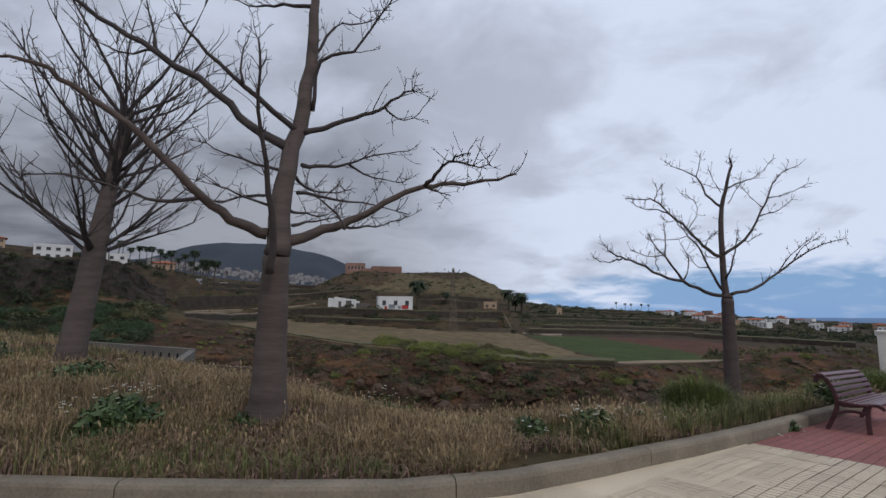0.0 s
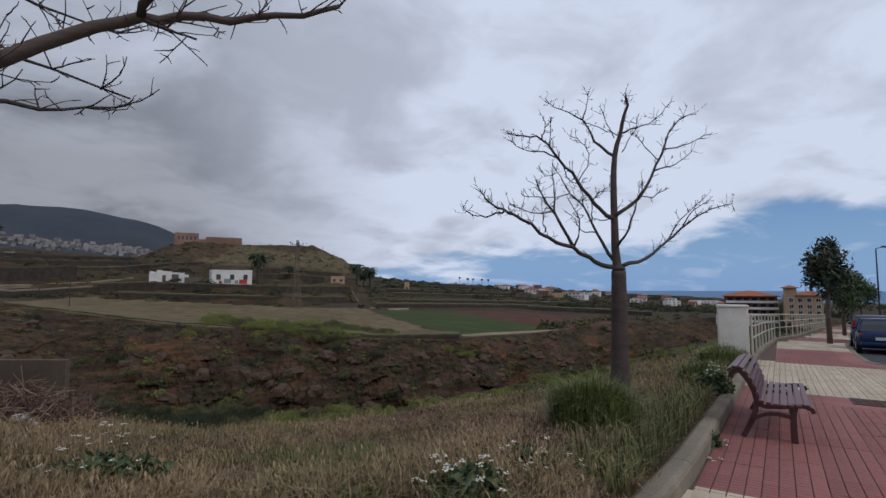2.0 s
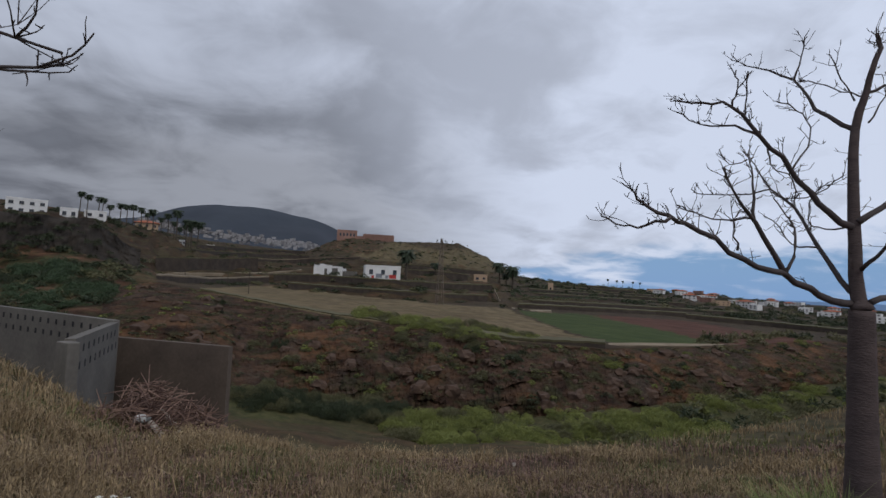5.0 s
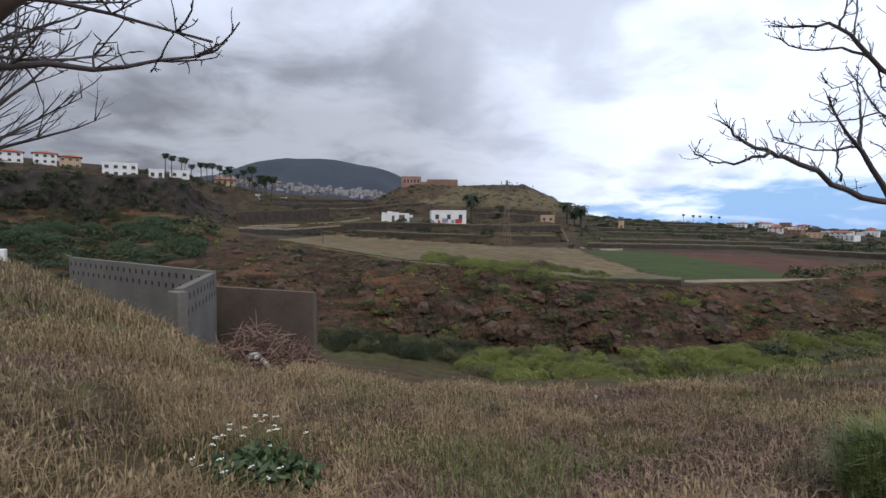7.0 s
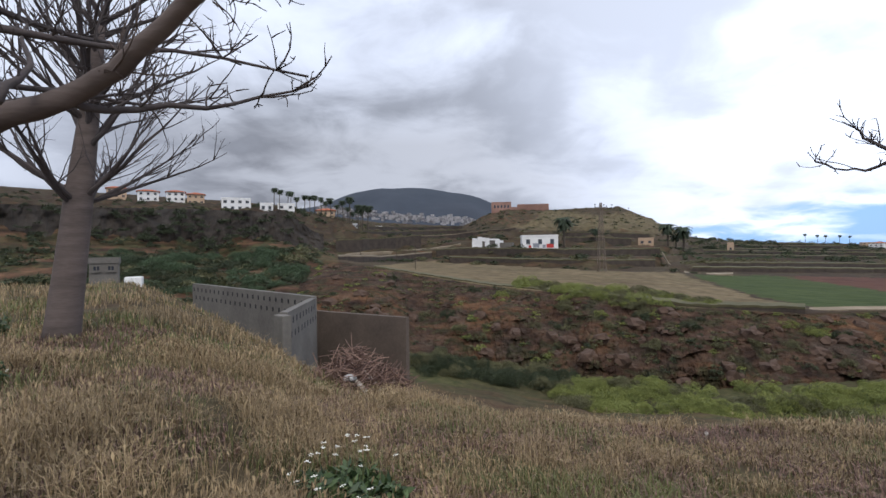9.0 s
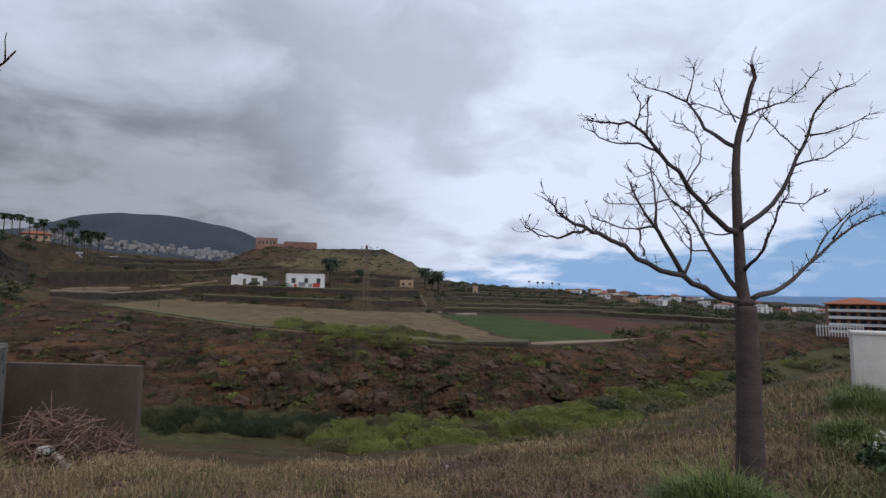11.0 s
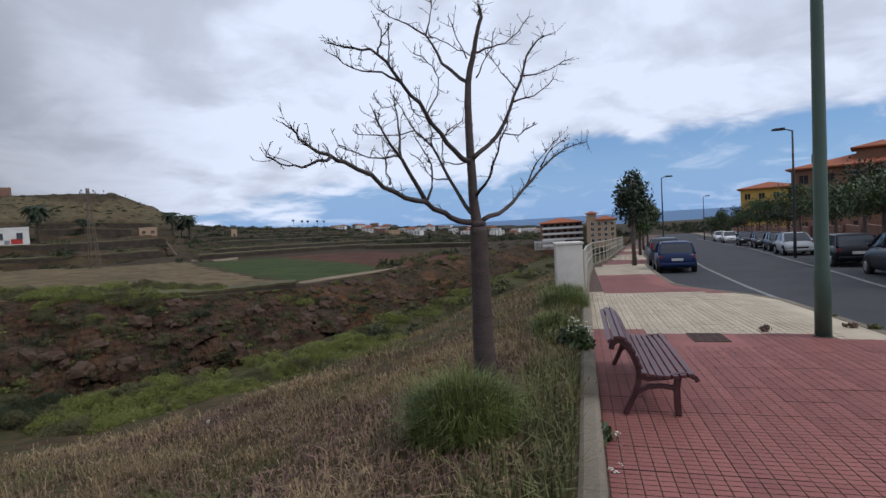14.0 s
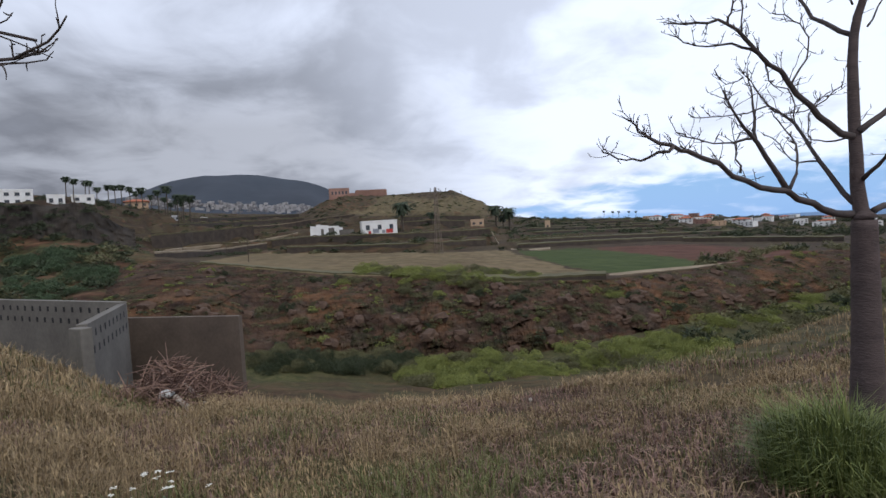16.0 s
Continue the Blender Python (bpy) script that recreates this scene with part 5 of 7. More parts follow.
def ruin():
    root = thing("ruined_house", facing(-11.4, 137, None, -14), "roofless whitewashed ruin with dark openings and broken walls", "house")
    mb = Mesh()
    for a in ((-3.8, -2.6, 2.3), (-1.0, 0.2, 2.6), (1.0, 2.2, 2.9), (2.2, 3.8, 2.1)):
        mb.box(a[0], a[1], -0.25, 0, -2, a[2])
    mb.box(-2.6, -1.0, -0.25, 0, 1.9, 2.35).box(0.2, 1.0, -0.25, 0, 1.7, 2.7)
    part("front_wall", mb, M["whitewall"], root)
    part("side_wall", Mesh().box(3.55, 3.8, -5, -0.253, -2, 2.6), M["whitewall"], root)
    part("side_wall", Mesh().box(-3.8, -3.55, -5, -0.253, -2, 1.9), M["whitewall"], root)
    part("back_wall", Mesh().box(-3.5, 3.5, -5, -4.75, -2, 2.2), M["greywall"], root)
    part("lean_to", Mesh().box(-7.2, -3.85, -3, -0.3, -2, 1.2), M["greywall"], root)


ruin()


def hill_fort():
    """A long salmon building on the hilltop, in two blocks."""
    root = thing("hilltop_building", facing(-7.4, 352, None, 4), "long salmon-coloured building on the hilltop", "building")
    part("block", Mesh().box(6.5, 20, -9, 0, -6, 6.6), M["ochre"], root, bevel=0.05)
    part("wing", Mesh().prism([(-8, -6), (-8, 4.0), (0, 4.6), (0, -6)], -19, 2.2), M["ochre"], root)
    part("link_wall", Mesh().box(2.3, 6.4, -5, -0.5, -6, 3.0), M["ochre"], root)
    for i in range(15):
        x = -18 + 1.35 * i
        part("pilaster", Mesh().box(x - 0.25, x + 0.25, 0.003, 0.35, -5, 4.9), M["ochre"], root)
    for i in range(5):
        part("window", Mesh().box(8 + 2.3 * i, 9.1 + 2.3 * i, -0.02, 0.012, 2.4, 4.4), M["windowglass"], root)


hill_fort()
house(facing(5.65, 160), -2.1, 2.1, 4, 2.1, M["cream"], "small ochre farm hut beside palms", 2, 1, roof=False, sunk=2)


def stone_tower():
    root = thing("stone_hut", facing(13.4, 205), "small square stone hut among orchard rows", "hut")
    part("wall", Mesh().box(-1.0, 1.0, -2, 0, -1, 3.6), M["cream"], root, bevel=0.05)
    part("doorway", Mesh().box(-0.3, 0.3, -0.02, 0.012, 0.0, 1.8), M["windowglass"], root)


stone_tower()


def pylon():
    """A slim lattice mast with one crossarm."""
    x, y = polar(1.15, 92)
    root = thing("pylon", on_ground(x, y, 20, -0.3), "slim grey lattice electricity mast in a dry field", "pylon")
    H, b, t = 12.4, 0.62, 0.14
    corners = [(-1, -1), (1, -1), (1, 1), (-1, 1)]
    at = lambda k, h: Vector((corners[k][0] * (b + (t - b) * h / H), corners[k][1] * (b + (t - b) * h / H), h))  # noqa: E731
    for k in range(4):
        part("leg", Mesh().tube([at(k, 0), at(k, H)], [0.05, 0.035], 4), M["pylon_steel"], root)
    n = 11
    mb = Mesh()
    for k in range(4):
        for i in range(n):
            h0, h1 = H * i / n, H * (i + 1) / n
            mb.tube([at(k, h0), at((k + 1) % 4, h1)], [0.02, 0.02], 4)
            mb.tube([at((k + 1) % 4, h0), at(k, h1)], [0.02, 0.02], 4)
    tagged(part("bracing", mb, M["pylon_steel"], root), kind="stuff")
    part("crossarm", Mesh().box(-1.1, 1.1, -0.06, 0.06, H - 0.9, H - 0.78), M["grey_metal"], root)
    for x in (-1.0, 0.0, 1.0):
        part("insulator", Mesh().tube([(x, 0, H - 0.78), (x, 0, H - 0.5)], [0.06, 0.05], 6), M["dark_metal"], root)


pylon()


def field_post(az, d, tall):
    x, y = polar(az, d)
    root = thing("pole", on_ground(x, y), "thin wooden pole at the field's edge", "pole", "poles")
    part("shaft", Mesh().tube([(0, 0, -0.3), (0, 0, tall)], [0.07, 0.05], 6), M["palm_trunk"], root)


for az, d, h in ((-19.4, 84, 3.6), (-25.5, 100, 2.6), (-21.5, 104, 2.4)):
    field_post(az, d, h)

# palms


def palm_parts(tall, crown, seed, fronds=52):
    rnd = random.Random(seed)
    trunk = Mesh()
    n = 9
    trunk.tube([(0.12 * math.sin(i * 0.5), 0, -0.4 + (tall + 0.4) * i / n) for i in range(n + 1)], [(0.34 if tall < 8 else 0.2) * (1 - 0.35 * i / n + 0.05 * (i % 2)) for i in range(n + 1)], 8)
    crowns = Mesh()
    top = Vector((0.12 * math.sin(n * 0.5), 0, tall))
    for k in range(fronds):
        a, lift = rnd.uniform(0, 2 * math.pi), rnd.uniform(-0.9, 1.3)
        d = Vector((math.cos(a), math.sin(a), 0))
        s = d.cross(Vector((0, 0, 1)))
        p, v = top.copy(), (d + Vector((0, 0, lift))).normalized()
        steps, pts = 6, [top]
        for i in range(steps):
            v = (v + Vector((0, 0, -0.26))).normalized()
            p = p + v * crown / steps
            pts.append(p.copy())
        for i in range(1, steps + 1):
            for sg in (-1, 1):
                for q in (0.25, 0.75):
                    c = pts[i - 1].lerp(pts[i], q)
                    w = crown * 0.26 * (1.1 - 0.75 * (i - 1 + q) / steps)
                    tip = c + s * sg * w + v * w * 0.5 - Vector((0, 0, w * 0.45))
                    e = v * 0.2
                    crowns.add([c - e, c + e, tip], [(0, 1, 2)])
        crowns.tube(pts, [0.035 - 0.004 * i for i in range(steps + 1)], 3, False)
    return trunk, crowns


palm_kinds = []
for tall, crown, seed in ((7.2, 3.3, 1), (6.2, 3.2, 2), (8.4, 2.0, 3)):
    tr, cr = palm_parts(tall, crown, seed)
    palm_kinds.append((tr.data("trunk", M["palm_trunk"], True), cr.data("crown", M["palm_leaf"])))


def palm(az, d, kind, scale, label="date palm with a dark shaggy crown"):
    x, y = polar(az, d)
    root = thing("palm_tree", on_ground(x, y, az * 37) @ Matrix.Scale(scale, 4), label, "palm", "palms")
    for nm, me in zip(("trunk", "crown"), palm_kinds[kind]):
        link(nm, me, root)


palm(-2.75, 137, 0, 1.02)
palm(0.55, 150, 1, 0.55)
palm(7.75, 172, 1, 1.0)
palm(9.2, 172, 1, 1.08)
palm(8.5, 175, 1, 0.62)
rnd = random.Random(4)
for i in range(17):
    palm(-34.5 + 0.58 * i + rnd.uniform(-0.2, 0.2), 178 + rnd.uniform(-10, 14), 2, 0.62 + 0.22 * rnd.random(), "tall slender fan palm in a row on the ridge")
for az in (-26.6, -25.7, -25.2, -24.6):
    palm(az, 172, 2, 1.02, "tall slender fan palm in a row on the ridge")
for az, sc in ((0.6, 0.32), (1.5, 0.34), (2.3, 0.3), (4.0, 0.28), (19.4, 0.7), (20.3, 0.75), (20.9, 0.72), (21.9, 0.7), (22.6, 0.66), (15.8, 0.35)):
    palm(az, 345 if az < 10 else 445, 2, sc, "small palm far off on the skyline")

# ridge villas, town and apartment block
for az, d, hw, tall, fl, lab, mat, rf in ((-38.4, 160, 4.0, 3.6, 2, "white two-storey villa with terraces on the cliff top", "whitewall", False), (-35.4, 163, 1.9, 2.6, 1, "white flat-roofed annex on the cliff top", "whitewall", False), (-33.4, 170, 2.6, 1.9, 1, "low white house among palms", "whitewall", False), (-42.2, 230, 3.2, 4.4, 2, "orange plastered house with a clay roof", "cream", True), (-44.0, 235, 3.4, 4.0, 2, "pale house with a clay roof on the hillside", "whitewall", True), (-46.4, 240, 3.8, 4.2, 2, "pale hillside house with a clay roof", "whitewall", True), (-49, 245, 3.5, 4.4, 2, "orange hillside house with a clay roof", "cream", True), (-52, 240, 3.5, 4.2, 2, "pale hillside house with a clay roof", "whitewall", True), (-29.2, 200, 3.4, 2.4, 1, "low pale house with a clay roof among palms", "cream", True), (-26.0, 176, 0.9, 1.3, 1, "small white shed by the palms", "whitewall", False), (-23.4, 260, 1.6, 1.6, 1, "small white shed on the terraces", "whitewall", False)):
    house(facing(az, d), -hw, hw, 5, tall, M[mat], lab, max(2, int(hw)), fl, 0.9, rf, 3.0, "houses on the ridge")
rnd = random.Random(12)
for i in range(46):
    az = rnd.choice((rnd.uniform(26.2, 30), rnd.uniform(31.8, 37), rnd.uniform(36, 47), rnd.uniform(22, 47)))
    d = rnd.uniform(318, 520)
    mt = rnd.choice(("whitewall", "whitewall", "whitewall", "whitewall", "whitewall", "whitewall", "cream", "ochre"))
    house(facing(az, d, None, rnd.uniform(-30, 30)), -rnd.uniform(2.2, 4.4), rnd.uniform(2.2, 4.4), 6, rnd.uniform(1.7, 2.9), M[mt], {"whitewall": "white villa standing among trees in the lower town", "cream": "cream house standing among trees in the lower town", "ochre": "salmon house standing among trees in the lower town"}[mt], 3, 2, 0.9, rnd.random() < 0.35, 3.0, "houses of the lower town")


def apartments():
    """Apartment block in two parts: balconied red-roofed wing, ochre tower."""
    root = thing("apartment_building", facing(49.0, 150, -6.6, 6), "apartment block with banded balconies and clay roofs", "building")
    part("wall", Mesh().box(-5.6, 5.6, -9, 0, -3, 5.9), M["brownhouse"], root)
    part("roof", hip_roof(-5.6, 5.6, -9, 0.8, 6.07, 1.3), M["rooftile"], root)
    for f in range(4):
        z = -0.6 + 1.62 * f
        bal = part("balcony", Mesh().box(-5.7, 5.7, 0.003, 1.0, z, z + 0.12), M["whitewall"], root)
        part("parapet", Mesh().box(-5.7, 5.7, 0.9, 1.0, z + 0.123, z + 0.6), M["whitewall"], bal)
        for c in range(6):
            x = -4.9 + 1.8 * c
            part("window", Mesh().box(x, x + 1.1, -0.02, 0.012, z + 0.2, z + 1.35), M["windowglass"], root)
    t2 = thing("apartment_building", facing(52.9, 146, -6.4, 4), "ochre apartment tower with a stepped roofline", "building")
    part("wall", Mesh().box(-4.4, 3.2, -8, 0, -3, 6.0), M["cream"], t2)
    part("tower", Mesh().box(0.6, 3.0, -6, 0.02, 6.0, 7.8), M["cream"], t2)
    part("roof", hip_roof(-4.4, 0.5, -8, 0, 6.17, 1.0), M["rooftile"], t2)
    part("tower_roof", hip_roof(0.6, 3.0, -6, 0.02, 7.97, 0.6), M["rooftile"], t2)
    for f in range(4):
        for c in range(4):
            window_unit(t2, -3.9 + 1.75 * c, -3.1 + 1.75 * c, 0.0 + 1.5 * f, 0.9 + 1.5 * f, 0, M["whitewall"], False)
    fence = thing("fence", facing(47.6, 138, -6.4), "white garden fence below the apartment block", "fence")
    for i in range(16):
        part("fence_post", Mesh().box(-4 + 0.52 * i, -3.8 + 0.52 * i, -0.1, 0.1, -1, 1.5), M["whitewall"], fence)
    part("fence_rail", Mesh().box(-4, 4.1, -0.05, 0.05, 1.0, 1.2), M["whitewall"], fence)


apartments()

# ---- walls in the ravine ----


def wall_between(name, a, b, z_top_a, z_top_b, z_low, thick, mat, label, holes=False):
    a, b = Vector((*a, 0)), Vector((*b, 0))
    d = b - a
    ln = d.length
    root = thing(name, Matrix.Translation((a.x, a.y, 0)) @ Matrix.Rotation(math.atan2(d.y, d.x), 4, "Z"), label, "wall")
    mb = Mesh()
    pts = [(0, 0, z_low), (ln, 0, z_low), (ln, 0, z_top_b), (0, 0, z_top_a)]
    mb.add([(x, y, z) for y in (-0.08, thick) for x, _, z in pts], [(0, 1, 2, 3), (4, 7, 6, 5), (0, 4, 5, 1), (1, 5, 6, 2), (2, 6, 7, 3), (3, 7, 4, 0)])
    part("body", mb, mat, root)
    if holes:
        n = int(ln / 0.7)
        for row in range(2):
            for i in range(n):
                x = 0.3 + 0.7 * i + 0.35 * row
                if x > ln - 0.2:
                    continue
                z = z_top_a + (z_top_b - z_top_a) * x / ln - 0.42 - 0.58 * row
                part("weep_hole", Mesh().box(x - 0.085, x + 0.085, -0.086, -0.05, z - 0.13, z + 0.13), M["tyre"], root)
    return root


wall_between("retaining_wall", polar(-42.6, 42.5), polar(-30.9, 28.2), -0.32, -0.52, -6.0, 0.25, M["greywall"], "grey concrete retaining wall with rows of weep holes", True)
wall_between("retaining_wall", polar(-33.8, 21.2), polar(-30.7, 27.6), -0.55, -0.55, -6.0, 0.25, M["greywall"], "grey concrete wing wall with weep holes", True)
pier = thing("wall_pier", Matrix.Translation((*polar(-33.9, 21.0), 0)) @ Matrix.Rotation(radians(62), 4, "Z"), "stained concrete pier at the end of a wing wall", "pier")
part("shaft", Mesh().box(-0.28, 0.12, -0.32, 0.40, -5, -0.62), M["greywall"], pier, bevel=0.04)
wall_between("retaining_wall", polar(-30.8, 31.3), polar(-20.6, 27.3), -1.62, -1.72, -7.0, 0.25, M["brownwall"], "low brown concrete channel wall", False)
house(Matrix.Translation((*polar(-50.2, 40), 0.6)) @ Matrix.Rotation(radians(225), 4, "Z"), -0.8, 0.8, 1.4, 0.75, M["greywall"], "small grey shed behind the grass crest", 2, 1, roof=False, sunk=2)
tank = thing("water_tank", Matrix.Translation((*polar(-47.8, 33), 0.3)) @ Matrix.Rotation(radians(40), 4, "Z"), "white plastic tank behind the grass crest", "tank")
part("body", Mesh().box(-0.42, 0.42, -0.4, 0.4, -0.6, 0.35), M["whitewall"], tank, bevel=0.05)


def spot(az, el):
    """The place on the far slope seen at an azimuth and elevation from the kerb."""
    d = ring_at(RIM, az)[0] + 1
    while d < 420:
        x, y = polar(az, d)
        if math.degrees(math.atan2(height(x, y) - EYE_Z, d)) >= el:
            break
        d *= 1.004
    return d


def terrace(line, tall, label, ledge="ledgegrass"):
    """A dry-stone terrace wall through (azimuth, elevation) points of its foot, with the grassy ledge on its top."""
    root = tagged(new("terrace_wall"), label, "wall")
    pts = []
    for (a, e), (b, f) in zip(line, line[1:]):
        n = max(2, int((b - a) / 0.7))
        pts += [(a + (b - a) * i / n, e + (f - e) * i / n) for i in range(n)]
    pts.append(line[-1])
    foot = []
    for az, el in pts:
        d = spot(az, el)
        foot.append((az, d, el))
    even = [sum(q[1] for q in foot[max(0, i - 4):i + 5]) / len(foot[max(0, i - 4):i + 5]) for i in range(len(foot))]
    foot = [(az, d, EYE_Z + d * math.tan(radians(el))) for (az, _, el), d in zip(foot, even)]
    for i in range(len(foot) - 1):
        j = 0.04 * math.sin(i * 1.9)
        wall, top = Mesh(), Mesh()
        quad = []
        for az, d, z in foot[i:i + 2]:
            for dd, zz in ((0, z - 2.0), (0.12, z + tall + j), (0.75, z + tall + j), (0.75, z - 2.0)):
                quad.append((*polar(az, d + dd), zz))
        wall.add(quad, [(0, 4, 5, 1), (1, 5, 6, 2), (2, 6, 7, 3), (0, 1, 2, 3), (4, 7, 6, 5)])
        part("wall_length", wall, M["stonewall"], root)
        quad = []
        for az, d, z in foot[i:i + 2]:
            for dd, zz in ((0.08, z + tall + j - 0.12), (0.05, z + tall + j + 0.12), (2.6, z + tall + j + 0.22), (2.6, z - 1.0)):
                quad.append((*polar(az, d + dd), zz))
        top.add(quad, [(0, 4, 5, 1), (1, 5, 6, 2), (2, 6, 7, 3), (0, 1, 2, 3), (4, 7, 6, 5)])
        part("ledge", top, M[ledge], root)


STONE = "dark dry-stone terrace wall with a grassy ledge"
terrace([(-28.2, 0.1), (-23, 0.4), (-18.7, 0.8)], 3.0, "tall dark dry-stone terrace wall beside a farm track")
terrace([(-28, -1.0), (-23, -1.0), (-17.5, -0.5)], 1.1, STONE, "trackdirt")
terrace([(-17, -0.5), (-13.6, -0.35), (-3, -0.7), (3, -0.75), (7, -0.7)], 1.7, STONE)
terrace([(-15.5, -1.15), (-8, -1.5), (0, -1.75), (6.5, -1.7)], 1.1, STONE)
terrace([(-28, 2.1), (-23, 2.0), (-17, 2.1), (-13.5, 2.2)], 1.2, STONE)
terrace([(-20, 1.5), (-16, 1.6), (-12, 2.0), (-8, 2.3)], 1.0, STONE, "trackdirt")
terrace([(-26, 2.7), (-20, 2.6), (-14, 2.7)], 1.2, STONE)
terrace([(-3, 0.9), (1, 0.85), (4.2, 0.6)], 1.3, STONE)
terrace([(-3, 1.6), (2, 1.45), (6, 1.2)], 1.1, STONE)
for k, (e0, e1, az0, az1) in enumerate(((-2.4, -2.35, 10, 27), (-1.95, -1.95, 10, 33), (-0.95, -1.25, 10, 27), (-0.55, -0.85, 11, 25), (-0.2, -0.5, 10, 24), (0.15, -0.15, 11, 22), (0.5, 0.1, 11, 20), (-2.6, -3.1, 27, 40))):
    terrace([(az0, e0), ((az0 + az1) / 2, (e0 + e1) / 2 + 0.05 * math.sin(k)), (az1, e1)], 0.9 + 0.2 * (k % 2), STONE)
terrace([(-24, -2.1), (-18, -3.2), (-11, -4.45), (-4, -5.2), (1.3, -5.65), (10, -6.5), (19.3, -6.3)], 0.7, "dark rubble edge below the dry field")


def track(line, width, label):
    """A pale dirt track through (azimuth, elevation) points, lying on the slope."""
    mb = Mesh()
    pts = []
    for (a, e), (b, f) in zip(line, line[1:]):
        n = max(2, int(abs(b - a) / 0.4))
        pts += [(a + (b - a) * i / n, e + (f - e) * i / n) for i in range(n)]
    far_off = [spot(az, el) for az, el in pts]
    rows = []
    for i, (az, el) in enumerate(pts):
        near_by = far_off[max(0, i - 5):i + 6]
        d = sum(near_by) / len(near_by)
        z = EYE_Z + d * math.tan(radians(el))
        rows += [(*polar(az, d - width / 2), z + 0.10), (*polar(az, d + width / 2), z + 0.30), (*polar(az, d + width / 2), z - 0.6), (*polar(az, d - width / 2), z - 0.6)]
    mb.add(rows, [(4 * i + j, 4 * i + 4 + j, 4 * i + 4 + (j + 1) % 4, 4 * i + (j + 1) % 4) for i in range(len(pts) - 1) for j in range(4)])
    link("track", mb.data("track", M["trackdirt"]), None, label, "track", kind="structure")


track([(-28, -0.15), (-22, 0.1), (-17.6, 0.35), (-13.8, 0.9)], 2.6, "pale dirt track climbing to a farmhouse")
track([(7.2, -0.4), (7.8, -1.6), (8.6, -2.3), (10.2, -2.72), (14, -2.6)], 2.6, "pale dirt track between the fields")
track([(19.6, -5.9), (23, -5.6), (27.5, -5.3), (31, -5.0), (34.7, -4.7), (40, -4.75)], 1.3, "pale footpath along the edge of the ravine")


def cliff():
    """Dark basalt face below the ridge villas."""
    mb = Mesh()
    n, k = 150, 36
    for i in range(n + 1):
        az = -58 + 28.5 * i / n
        fade = smooth(-29.5, -34, az)
        for j in range(k + 1):
            t = j / k
            rough_ = 2.6 * noise.noise((az * 0.45, t * 2.2, 0)) + 1.3 * noise.noise((az * 1.3, t * 5, 4)) + 0.6 * noise.noise((az * 3.5, t * 12, 9))
            d = 101 + 11 * t + rough_
            el = 0.1 + (4.55 + 0.25 * noise.noise((az * 0.6, 0, 2))) * t * (0.45 + 0.55 * fade)
            x, y = polar(az, d)
            mb.v.append((x, y, EYE_Z + d * math.tan(radians(el)) - (1 - t) * 2))
    for i in range(n):
        for j in range(k):
            a = i * (k + 1) + j
            mb.f.append((a, a + k + 1, a + k + 2, a + 1))
    mat = material("basalt_face", (0.046, 0.036, 0.027), 0.95, (0.012, 0.010, 0.009), 0.25, 1.6, 1.0)
    link("cliff", mb.data("cliff", mat), None, "dark basalt cliff with scrub below the ridge", "cliff", kind="structure")


cliff()

# ---- shrubs ----


def bank_point(az, t):
    """A point of the far bank's rock face, from its foot (t = 0) to the rim (t = 1)."""
    (dF, zF), (dR, zR) = ring_at(FOOT, az), ring_at(RIM, az)
    arc = az * 0.85
    hump = math.sin(math.pi * t)
    gully = 2.4 * noise.noise((arc * 0.22, 0.4, 3.1)) + 1.3 * noise.noise((arc * 0.7, 2.4, 1.1))
    talus = smooth(-0.1, 0.35, noise.noise((arc * 0.16, 7.0, 2.0)))
    bulge = (0.16 * (1 - talus) - 0.05 * talus) * hump
    d, z = dF + (dR - dF) * max(0, t - bulge * 0.9), zF + (zR - zF) * min(1, t + bulge * 0.5)
    lay = z * 0.62 + 1.1 * noise.noise((arc * 0.12, z * 0.1, 5.0)) + 0.35 * noise.noise((arc * 0.5, z * 0.3, 8.0))
    k = lay - math.floor(lay)
    band = smooth(0.0, 0.10, k) * smooth(0.80, 0.62, k)
    hard = max(0.0, 0.15 + 2.0 * noise.noise((arc * 0.4, math.floor(lay) * 3.7, 2.2)))
    out = 1.2 * hard * (1 - 0.6 * talus) * (band - 0.5)
    lay2 = z * 2.3 + 0.9 * noise.noise((arc * 0.4, z * 0.2, 15.0))
    out += 0.2 * (smooth(0, 0.3, lay2 - math.floor(lay2)) - 0.5) * (1 - 0.5 * talus)
    out += gully * hump * 0.8 + 0.9 * noise.noise((arc * 0.9, z * 0.7, 4.0)) + 0.6 * noise.noise((arc * 2.3, z * 1.6, 6.0)) + 0.32 * noise.noise((arc * 6.5, z * 3.6, 9.0))
    edge = smooth(-34, -27, az) * smooth(48, 44, az)
    out *= smooth(0, 0.06, t) * smooth(1.0, 0.95, t) * edge
    z -= 1.5 * (1 - edge)
    x, y = polar(az, d - out)
    return x, y, z - 0.5 * (1 - smooth(0, 0.05, t)) + 0.12 * noise.noise((arc * 3, d * 2.0, 2.0)) - 0.10


